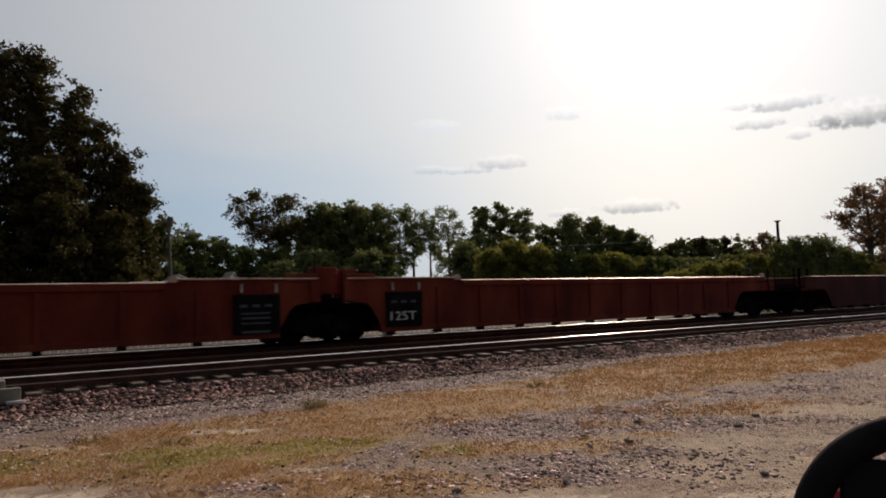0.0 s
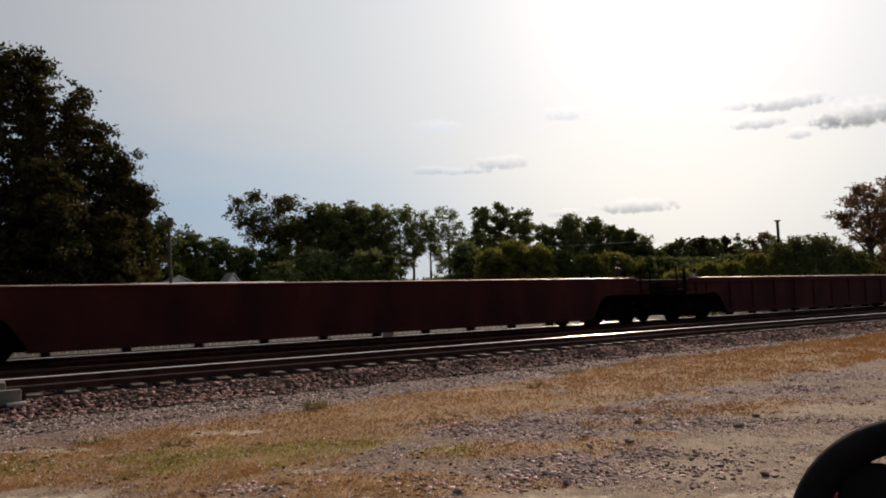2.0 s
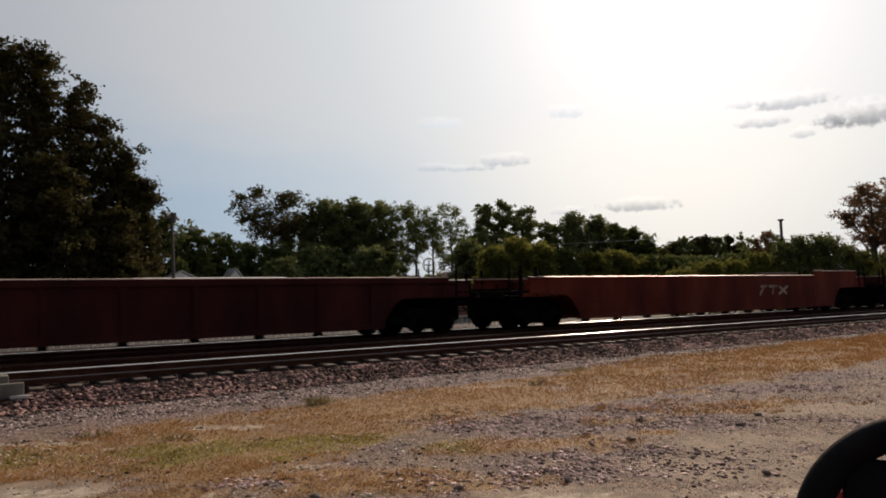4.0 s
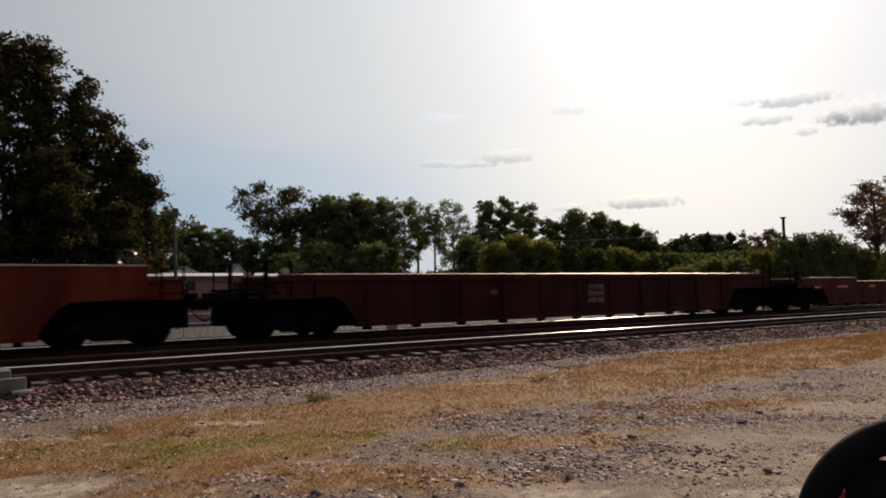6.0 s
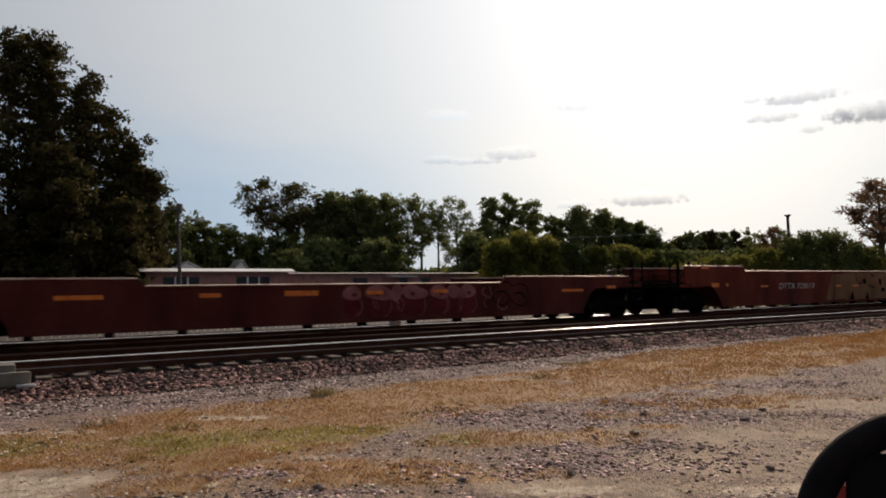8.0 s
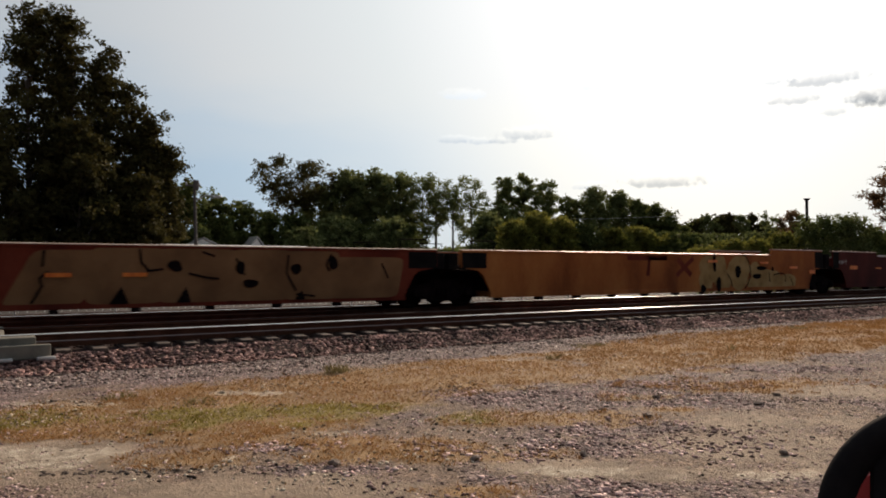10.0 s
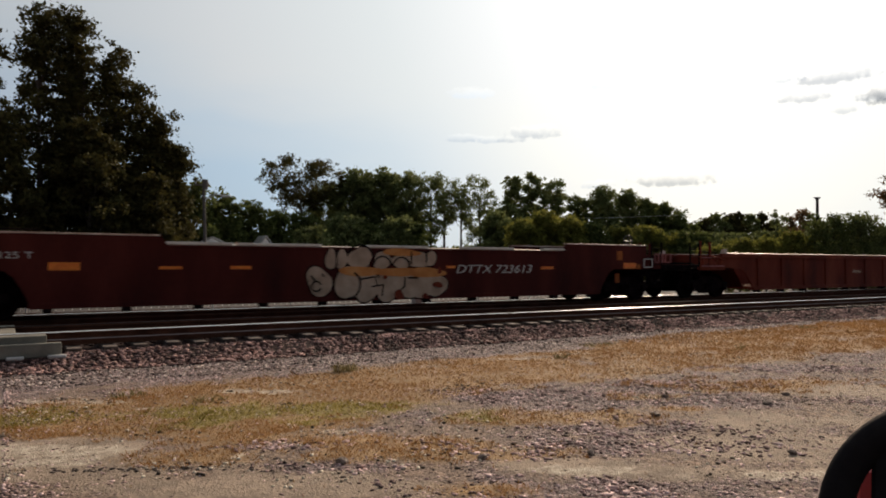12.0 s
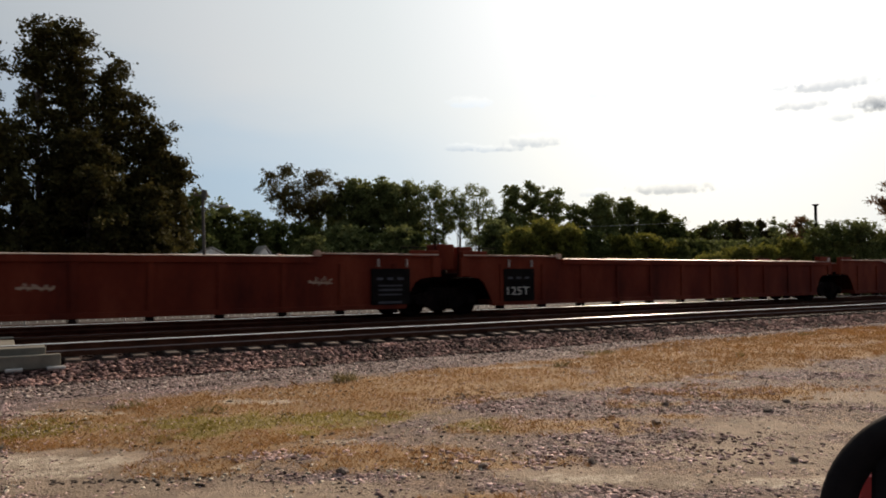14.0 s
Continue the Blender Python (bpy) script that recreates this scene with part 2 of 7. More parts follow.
M["ballast"] = mat("ballast_stone", [(0.030, 0.0145, 0.0125), (0.118, 0.059, 0.050), (0.230, 0.124, 0.106), (0.50, 0.305, 0.265)], 1.5, 0.9, bump=0.3, island=0.75)
M["gravel"] = mat("lot_gravel", [(0.0794, 0.0462, 0.0431), (0.215, 0.136, 0.124), (0.374, 0.246, 0.227), (0.749, 0.542, 0.507)], 1.5, 0.9, bump=0.3, island=1.0, spec=0.3)
M["chips"] = mat("stone_chips", [(0.025, 0.018, 0.014), (0.10, 0.073, 0.055), (0.34, 0.28, 0.21), (0.68, 0.60, 0.48)], 1.5, 0.9, bump=0.3, island=1.3, spec=0.2)
M["apron"] = mat("apron_stone", [(0.036, 0.0255, 0.0235), (0.140, 0.101, 0.088), (0.27, 0.203, 0.178), (0.66, 0.55, 0.48)], 1.5, 0.9, bump=0.3, island=0.95, spec=0.2)
# bed colour darkened too, to stand for shade beside and under the train
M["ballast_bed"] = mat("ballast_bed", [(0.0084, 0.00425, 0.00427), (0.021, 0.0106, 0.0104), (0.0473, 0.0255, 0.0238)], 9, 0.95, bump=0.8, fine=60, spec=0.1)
M["rock"] = mat("rough_rock", [(0.08, 0.058, 0.047), (0.15, 0.112, 0.092), (0.24, 0.19, 0.16)], 14, 0.95, bump=0.6)
M["clod"] = mat("dark_clod", [(0.03, 0.02, 0.016), (0.07, 0.048, 0.038), (0.12, 0.085, 0.068)], 6, 0.95, bump=0.4, island=0.6)
M["straw"] = mat("dry_grass", [(0.272, 0.141, 0.054), (0.350, 0.187, 0.073), (0.440, 0.244, 0.101)], 0.5, 0.85, bump=0, island=0.16, translucent=0.3, spec=0.15)
M["green_grass"] = mat("half_green_grass", [(0.150, 0.122, 0.0200), (0.250, 0.198, 0.0370), (0.390, 0.295, 0.062)], 0.5, 0.85, bump=0, island=0.45, translucent=0.3, spec=0.15)
M["weed"] = mat("dull_weed", [(0.12, 0.096, 0.040), (0.20, 0.162, 0.070), (0.30, 0.245, 0.118)], 0.5, 0.85, bump=0, island=0.45, translucent=0.3, spec=0.15)
M["bark"] = mat("bark", [(0.03, 0.022, 0.016), (0.065, 0.05, 0.038), (0.11, 0.09, 0.07)], 3, 0.9, bump=0.8, stretch=(1, 1, 0.25))
M["leaf_dark"] = mat("dark_foliage", [(0.027, 0.0253, 0.00986), (0.0541, 0.0491, 0.016), (0.096, 0.0838, 0.0282)], 0.35, 0.9, spec=0.1, bump=0, island=0.5, translucent=0.26)
M["leaf_row"] = mat("olive_foliage", [(0.074, 0.089, 0.032), (0.148, 0.171, 0.062), (0.228, 0.258, 0.105)], 0.35, 0.9, spec=0.15, bump=0, island=0.5, translucent=0.36)
M["leaf_mid"] = mat("green_foliage", [(0.0543, 0.0687, 0.0206), (0.105, 0.126, 0.0383), (0.156, 0.178, 0.0626)], 0.3, 0.9, spec=0.15, bump=0, island=0.5, translucent=0.36)
M["leaf_yellow"] = mat("yellow_green_foliage", [(0.0982, 0.104, 0.021), (0.179, 0.18, 0.0395), (0.262, 0.244, 0.0632)], 0.4, 0.9, spec=0.15, bump=0, island=0.5, translucent=0.42)
M["leaf_autumn"] = mat("turning_foliage", [(0.0821, 0.0467, 0.0224), (0.15, 0.0871, 0.0436), (0.21, 0.13, 0.0716)], 0.4, 0.9, spec=0.15, bump=0, island=0.5, translucent=0.42)
M["brick"] = mat("pink_brick", [(0.313, 0.15, 0.13), (0.441, 0.222, 0.187), (0.534, 0.287, 0.245)], 3, 0.9, bump=0.3)
M["roof_white"] = mat("white_fascia", [(0.62, 0.62, 0.62), (0.75, 0.75, 0.75), (0.82, 0.82, 0.82)], 2, 0.6, bump=0.05)
M["roof_grey"] = mat("grey_shingle", [(0.20, 0.19, 0.18), (0.30, 0.29, 0.28), (0.4, 0.39, 0.37)], 3, 0.8, bump=0.3)
M["glass_dark"] = mat("dark_window_glass", [(0.012, 0.014, 0.016), (0.02, 0.022, 0.025)], 2, 0.12, bump=0)
M["pole_wood"] = mat("grey_pole_wood", [(0.06, 0.053, 0.048), (0.105, 0.093, 0.085), (0.16, 0.145, 0.13)], 3, 0.85, bump=0.4, stretch=(1, 1, 0.1))
M["lamp_grey"] = mat("galvanised_metal", [(0.35, 0.36, 0.37), (0.5, 0.51, 0.52)], 5, 0.45, 0.6, bump=0.05)
M["fence"] = mat("white_fence_paint", [(0.30, 0.29, 0.28), (0.42, 0.41, 0.40), (0.55, 0.54, 0.52)], 4, 0.6, bump=0.05)
M["pale_weed"] = mat("pale_dry_weed", [(0.134, 0.112, 0.0868), (0.202, 0.174, 0.14), (0.269, 0.235, 0.19)], 0.5, 0.85, bump=0, island=0.5, translucent=0.3, spec=0.1)
M["wheel_rim"] = mat("black_wheel_vinyl", [(0.010, 0.009, 0.010), (0.014, 0.012, 0.013), (0.02, 0.018, 0.018)], 20, 0.85, bump=0.15, fine=300, spec=0.05)
M["red_panel"] = mat("red_painted_panel", [(0.30, 0.02, 0.02), (0.40, 0.03, 0.028), (0.46, 0.05, 0.04)], 4, 0.4, bump=0.03)
M["wing"] = mat("orange_wing", [(0.483, 0.084, 0.012), (0.713, 0.156, 0.02), (0.828, 0.24, 0.04)], 30, 0.7, bump=0, translucent=0.4)
M["wing_edge"] = mat("black_wing_edge", [(0.015, 0.010, 0.008), (0.03, 0.02, 0.015)], 30, 0.7, bump=0)


def ground_material():
    """Trodden lot: dirt, crushed stone and dry turf mixed by noise and by distance from the track."""
    m = bpy.data.materials.new("lot_ground")
    m.use_nodes = True
    nt = m.node_tree
    N, L = nt.nodes.new, nt.links.new
    bsdf = nt.nodes["Principled BSDF"]
    bsdf.inputs["Roughness"].default_value = 0.95
    tc = N("ShaderNodeTexCoord")
    sep = N("ShaderNodeSeparateXYZ")
    L(tc.outputs["Object"], sep.inputs[0])

    def noise_tex(scale, detail=6, stretch=(1, 1, 1)):
        mp = N("ShaderNodeMapping")
        mp.inputs["Scale"].default_value = stretch
        L(tc.outputs["Object"], mp.inputs["Vector"])
        n = N("ShaderNodeTexNoise")
        n.inputs["Scale"].default_value, n.inputs["Detail"].default_value = scale, detail
        L(mp.outputs[0], n.inputs["Vector"])
        return n.outputs["Fac"]

    def rng(v, a, b, c=0.0, d=1.0):
        r = N("ShaderNodeMapRange")
        r.interpolation_type = "SMOOTHSTEP"
        for key, val in (("From Min", a), ("From Max", b), ("To Min", c), ("To Max", d)):
            r.inputs[key].default_value = val
        L(v, r.inputs["Value"])
        return r.outputs[0]

    def op(kind, a, b):
        n = N("ShaderNodeMath")
        n.operation = kind
        for i, v in enumerate((a, b)):
            if isinstance(v, (int, float)):
                n.inputs[i].default_value = v
            else:
                L(v, n.inputs[i])
        return n.outputs[0]

    def mix(f, a, b):
        n = N("ShaderNodeMixRGB")
        L(f, n.inputs["Fac"])
        L(a, n.inputs["Color1"])
        L(b, n.inputs["Color2"])
        return n.outputs[0]

    def coloured(v, stops):
        r = ramp(nt, stops)
        L(v, r.inputs["Fac"])
        return r.outputs[0]

    big, mid, small, grit = noise_tex(0.35, 4, (0.5, 1, 1)), noise_tex(1.7, 6, (0.6, 1, 1)), noise_tex(9, 6), noise_tex(55, 4)
    def pebbles(scale):
        """Broken stones lying close: a random tone for each and the height of its crown."""
        mp = N("ShaderNodeMapping")
        warp = N("ShaderNodeMixRGB")
        warp.inputs["Fac"].default_value = 0.06
        wn = N("ShaderNodeTexNoise")
        wn.inputs["Scale"].default_value = 14.0
        L(tc.outputs["Object"], wn.inputs["Vector"])
        L(tc.outputs["Object"], warp.inputs["Color1"])
        L(wn.outputs["Color"], warp.inputs["Color2"])
        L(warp.outputs[0], mp.inputs["Vector"])
        vo = N("ShaderNodeTexVoronoi")
        vo.inputs["Scale"].default_value, vo.inputs["Randomness"].default_value = scale, 1.0
        L(mp.outputs[0], vo.inputs["Vector"])
        pick = N("ShaderNodeSeparateXYZ")
        L(vo.outputs["Color"], pick.inputs[0])
        return pick.outputs[0], vo.outputs["Distance"]

    tone_a, crown_a = pebbles(20.0)
    tone_b, crown_b = pebbles(46.0)

    def cover(name):
        n = N("ShaderNodeAttribute")
        n.attribute_name = name
        return n.outputs["Fac"]

    def ragged(v, amount=0.5, a=0.25, b=0.75):
        return rng(op("ADD", v, op("MULTIPLY", op("SUBTRACT", op("ADD", op("MULTIPLY", small, 0.6), op("MULTIPLY", grit, 0.4)), 0.5), amount * 2)), a, b)

    dirt = coloured(op("ADD", op("ADD", op("MULTIPLY", small, 0.35), op("MULTIPLY", grit, 0.35)), op("MULTIPLY", tone_b, 0.3)),
                    [(0.3, (0.042, 0.0275, 0.0185)), (0.5, (0.155, 0.102, 0.069)), (0.68, (0.34, 0.235, 0.164))])
    stone = coloured(op("ADD", op("ADD", op("MULTIPLY", tone_a, 0.45), op("MULTIPLY", tone_b, 0.35)), op("MULTIPLY", grit, 0.2)),
                     [(0.18, (0.0202, 0.0135, 0.0135)), (0.5, (0.106, 0.0711, 0.0666)), (0.8, (0.368, 0.27, 0.252))])
    straw = coloured(op("ADD", op("ADD", op("MULTIPLY", small, 0.4), op("MULTIPLY", grit, 0.25)), op("MULTIPLY", mid, 0.35)),
                     [(0.36, (0.142, 0.083, 0.0340)), (0.5, (0.238, 0.140, 0.0570)), (0.64, (0.340, 0.209, 0.086))])
    sand = coloured(op("ADD", op("MULTIPLY", mid, 0.5), op("ADD", op("MULTIPLY", grit, 0.22), op("MULTIPLY", small, 0.28))),
                    [(0.33, (0.118, 0.087, 0.062)), (0.5, (0.222, 0.166, 0.118)), (0.66, (0.350, 0.270, 0.195))])
    y = op("ADD", sep.outputs[1], op("MULTIPLY", op("SUBTRACT", mid, 0.5), 4.5))
    col = mix(op("MULTIPLY", rng(big, 0.3, 0.7), 0.35), dirt, stone)
    col = mix(ragged(cover("stony"), 0.6), col, stone)
    col = mix(op("MULTIPLY", ragged(cover("bare"), 0.35), 0.9), col, sand)
    col = mix(op("MULTIPLY", rng(y, 10.0, 10.8), rng(sep.outputs[1], 20.6, 20.0)), col, stone)
    col = mix(op("MULTIPLY", ragged(cover("turf"), 0.6, 0.05, 0.75), 0.95), col, straw)
    # bare pale patches worn into the lot
    chalk = coloured(op("ADD", op("MULTIPLY", small, 0.6), op("MULTIPLY", grit, 0.4)), [(0.36, (0.21, 0.17, 0.125)), (0.5, (0.38, 0.32, 0.245)), (0.64, (0.60, 0.53, 0.42))])
    col = mix(op("MULTIPLY", ragged(cover("chalk"), 0.7), 0.7), col, chalk)
    # past the tracks: pale gravel lane, then turf
    pale = coloured(small, [(0.3, (0.040, 0.033, 0.031)), (0.7, (0.082, 0.070, 0.066))])
    # asphalt beyond the lane, its colour lowered to stand for tree shade
    shaded_asphalt = coloured(grit, [(0.3, (0.0325, 0.0278, 0.0269)), (0.7, (0.0525, 0.0461, 0.0442))])
    col = mix(rng(sep.outputs[1], 24.2, 24.6), col, shaded_asphalt)
    col = mix(op("MULTIPLY", rng(sep.outputs[1], 21.4, 22.0), rng(sep.outputs[1], 24.7, 24.3)), col, pale)
    # half-green turf
    olive = coloured(small, [(0.3, (0.115, 0.0874, 0.0153)), (0.7, (0.259, 0.193, 0.0378))])
    col = mix(op("MULTIPLY", ragged(cover("green"), 0.6), op("MULTIPLY", cover("turf"), 0.95)), col, olive)
    turf = coloured(small, [(0.3, (0.07, 0.07, 0.03)), (0.7, (0.16, 0.14, 0.06))])
    col = mix(rng(y, 40.0, 42.0), col, turf)
    L(col, bsdf.inputs["Base Color"])
    bp = N("ShaderNodeBump")
    bp.inputs["Strength"].default_value, bp.inputs["Distance"].default_value = 0.7, 0.03
    L(op("SUBTRACT", op("ADD", grit, small), op("MULTIPLY", op("ADD", crown_a, crown_b), op("MULTIPLY", op("SUBTRACT", 1.0, op("MAXIMUM", cover("turf"), op("MULTIPLY", cover("bare"), 0.8))), 0.9))), bp.inputs["Height"])
    L(bp.outputs[0], bsdf.inputs["Normal"])
    return m


M["ground"] = ground_material()


# ---- mesh helpers ----
def part(name, bm, material, parent=None, label="", smooth=False):
    me = bpy.data.meshes.new(name)
    bm.to_mesh(me)
    bm.free()
    me.materials.append(material)
    if smooth:
        me.shade_smooth()
    ob = new(name, me)
    if parent is not None:
        ob.parent = parent
    if label:
        tagged(ob, label)
    return ob


def mesh_np(name, verts, faces, material, parent=None):
    me = bpy.data.meshes.new(name)
    verts, faces = np.asarray(verts, np.float32), np.asarray(faces, np.int32)
    k = faces.shape[1]
    me.vertices.add(len(verts))
    me.vertices.foreach_set("co", verts.ravel())
    me.loops.add(faces.size)
    me.loops.foreach_set("vertex_index", faces.ravel())
    me.polygons.add(len(faces))
    me.polygons.foreach_set("loop_start", np.arange(0, faces.size, k, dtype=np.int32))
    me.update(calc_edges=True)
    me.validate()
    me.materials.append(material)
    ob = new(name, me)
    if parent is not None:
        ob.parent = parent
    return ob


def box(bm, x0, x1, y0, y1, z0, z1, bevel=0.0):
    r = bmesh.ops.create_cube(bm, size=1.0)
    vs = r["verts"]
    for v in vs:
        v.co = Vector((x0 + (v.co.x + 0.5) * (x1 - x0), y0 + (v.co.y + 0.5) * (y1 - y0), z0 + (v.co.z + 0.5) * (z1 - z0)))
    if bevel:
        es = list({e for v in vs for e in v.link_edges})
        bmesh.ops.bevel(bm, geom=es, offset=bevel, segments=1, affect="EDGES")
    return bm


def rod(bm, a, b, r0, r1=None, seg=8):
    """A tapered round bar from a to b."""
    a, b = Vector(a), Vector(b)
    r1 = r0 if r1 is None else r1
    q = (b - a).to_track_quat("Z", "Y").to_matrix().to_4x4()
    m = Matrix.Translation((a + b) / 2) @ q
    bmesh.ops.create_cone(bm, cap_ends=True, segments=seg, radius1=r0, radius2=r1, depth=(b - a).length, matrix=m)
    return bm


def slab(bm, outline, y0, y1):
    """A plate with the given outline in x and z, from y0 to y1."""
    front = [bm.verts.new((x, y0, z)) for x, z in outline]
    back = [bm.verts.new((x, y1, z)) for x, z in outline]
    n = len(outline)
    bm.faces.new(front)
    bm.faces.new(list(reversed(back)))
    for i in range(n):
        bm.faces.new((front[i], back[i], back[(i + 1) % n], front[(i + 1) % n]))
    bmesh.ops.recalc_face_normals(bm, faces=bm.faces[:])
    return bm


def B():
    return bmesh.new()


def lettering(name, text, size, material, parent, x, y, z, label="", shear=0.0, width=None, fat=0.0):
    """Raised letters in the built-in font on a side that faces -y; x, z is the lower start of the text."""
    cu = bpy.data.curves.new(name, "FONT")
    cu.body, cu.size, cu.extrude, cu.shear, cu.offset = text, size, 0.002, shear, fat
    cu.resolution_u = 3
    tmp = bpy.data.objects.new("tmp", cu)
    scene.collection.objects.link(tmp)
    bpy.context.view_layer.update()
    me = bpy.data.meshes.new_from_object(tmp.evaluated_get(bpy.context.evaluated_depsgraph_get()))
    bpy.data.objects.remove(tmp)
    xs = [v.co.x for v in me.vertices]
    k = width / (max(xs) - min(xs)) if width else 1.0
    for v in me.vertices:
        v.co = Vector((x + (v.co.x - min(xs)) * k, y - v.co.z, z + v.co.y))
    me.materials.clear()
    me.materials.append(material)
    ob = new(name, me)
    ob.parent = parent
    if label:
        tagged(ob, label)
    return ob


# ---- ground and tracks ----
RAIL_Z = 0.5                      # top of the rails
NEAR_Y, FAR_Y = 14.255, 18.525    # centre lines of the two tracks
FAR_Z = 0.43                      # top of the rails under the train
SIDING_Y, SIDING_Z = 22.80, 0.284 # low siding beyond the train
GAUGE = 0.755                     # centre line to centre of a railhead


def soft_noise(x, y, scale, seed):
    """Smooth noise from 0 to 1 over arrays of places; scale is its grain in metres."""
    grid = np.random.RandomState(seed).uniform(0, 1, (256, 256))
    u, v = np.asarray(x, float) / scale + 77.3, np.asarray(y, float) / scale + 41.7
    i, j = np.floor(u).astype(int), np.floor(v).astype(int)
    a, b = u - i, v - j
    a, b = a * a * (3 - 2 * a), b * b * (3 - 2 * b)
    i0, j0, i1, j1 = i % 256, j % 256, (i + 1) % 256, (j + 1) % 256
    return (grid[i0, j0] * (1 - a) + grid[i1, j0] * a) * (1 - b) + (grid[i0, j1] * (1 - a) + grid[i1, j1] * a) * b


def ground_height(x, y):
    h = 0.03 * (soft_noise(x, y, 2.6, 31) - 0.5) + 0.02 * (soft_noise(x, y, 0.7, 32) - 0.5)
    return h * np.where((np.asarray(y) > -3) & (np.asarray(y) < 12.5), 1.0, 0.5)


# patches of the lot: centre x, y, half length and half width, turned 32 degrees from the tracks
TURF = [(3.25, 5.45, 0.95, 0.36), (4.9, 5.85, 0.85, 0.32), (6.6, 6.2, 0.5, 0.22), (8.8, 5.8, 1.3, 0.45), (6.4, 5.45, 0.4, 0.14), (1.25, 6.2, 0.6, 0.3), (2.75, 5.95, 0.6, 0.26), (2.45, 5.55, 0.4, 0.2), (3.0, 4.2, 0.4, 0.16), (3.55, 4.9, 0.4, 0.12)]
BARE = [(0.35, 7.0, 1.1, 0.48), (0.55, 6.25, 1.2, 0.30), (1.45, 5.2, 1.3, 0.34), (5.8, 4.0, 1.0, 0.5), (3.95, 4.35, 0.7, 0.2), (4.7, 3.7, 0.8, 0.2), (9.6, 4.9, 1.1, 0.5), (7.0, 4.5, 0.9, 0.35)]
STONY = [(4.4, 4.85, 1.4, 0.32), (5.2, 5.15, 0.9, 0.36), (7.4, 5.4, 1.3, 0.2), (5.7, 6.75, 1.6, 0.5), (2.2, 5.3, 0.5, 0.14), (10.5, 6.8, 1.4, 0.4), (2.1, 6.1, 0.45, 0.18), (7.9, 6.5, 1.2, 0.3), (3.4, 4.0, 0.9, 0.25)]
GREEN = [(2.0, 7.9, 1.1, 0.5), (3.3, 7.2, 1.3, 0.5), (0.15, 8.6, 0.5, 0.45), (4.4, 6.95, 0.6, 0.3)]

CHALK = [(2.65, 9.1, 0.55, 0.15), (0.3, 7.1, 1.0, 0.16), (0.1, 6.8, 0.6, 0.12), (0.8, 9.4, 0.4, 0.09), (0.1, 9.8, 0.35, 0.1), (1.4, 8.6, 0.35, 0.07), (2.75, 6.4, 0.28, 0.07), (1.75, 5.95, 0.1, 0.04), (9.3, 6.7, 0.16, 0.05), (8.9, 9.9, 0.4, 0.08), (7.5, 9.8, 0.4, 0.08), (5.0, 3.4, 0.45, 0.14), (3.9, 4.25, 0.4, 0.12), (1.3, 8.0, 0.12, 0.05)]


def patches(x, y, rows):
    """How far places lie inside soft uneven patches, 0 to 1."""
    out = np.zeros(np.shape(x))
    rag = (soft_noise(x, y, 0.45, 5) - 0.5) * 1.1 + (soft_noise(x, y, 0.16, 6) - 0.5) * 0.7
    for cx, cy, ru, rv in rows:
        u = (x - cx) * 0.85 - (y - cy) * 0.526
        v = (x - cx) * 0.526 + (y - cy) * 0.85
        out = np.maximum(out, np.clip(1.6 - np.sqrt((u / ru) ** 2 + (v / rv) ** 2) * 1.1 + rag, 0, 1))
    return out


def turf_cover(x, y):
    """Share of the ground that dry grass covers."""
    low = np.interp(x, [0, 1.3, 2, 2.9, 4, 5.9, 7.2, 8.5, 10, 12, 30], [7.8, 6.8, 6.5, 6.65, 7.0, 7.75, 7.5, 7.15, 7.3, 7.5, 7.4])
    high = np.interp(x, [0, 2, 6, 10, 13, 30], [9.4, 10.1, 10.3, 10.6, 11.1, 11.3])
    rag = (soft_noise(x, y, 1.1, 7) - 0.5) * 1.3 + (soft_noise(x, y, 0.35, 8) - 0.5) * 0.9 + (soft_noise(x, y, 0.13, 9) - 0.5) * 0.5
    band = np.clip((y - low) / 0.5 + 0.5 + rag, 0, 1) * np.clip((high - y) / 0.5 + 0.5 + rag, 0, 1)
    thin = np.clip(1.15 - 1.1 * np.clip(soft_noise(x, y, 0.6, 10) - 0.7, 0, 1) * 3 - 0.5 * np.exp(-(((x - 0.5) / 1.0) ** 2 + ((y - 9.2) / 0.8) ** 2)), 0.1, 1)
    return np.clip(np.maximum(band * thin, patches(x, y, TURF)) * (1 - 0.9 * patches(x, y, BARE)), 0, 1)


def stone_cover(x, y):
    """Share of the ground that loose stones cover."""
    lot = np.clip((soft_noise(x, y, 0.8, 11) + 0.6 * soft_noise(x, y, 0.25, 12) - 0.62) * 1.8, 0, 0.65)
    return np.clip(np.maximum(patches(x, y, STONY), lot) * (1 - 0.85 * patches(x, y, BARE)) * (1 - 0.8 * turf_cover(x, y)), 0, 1)


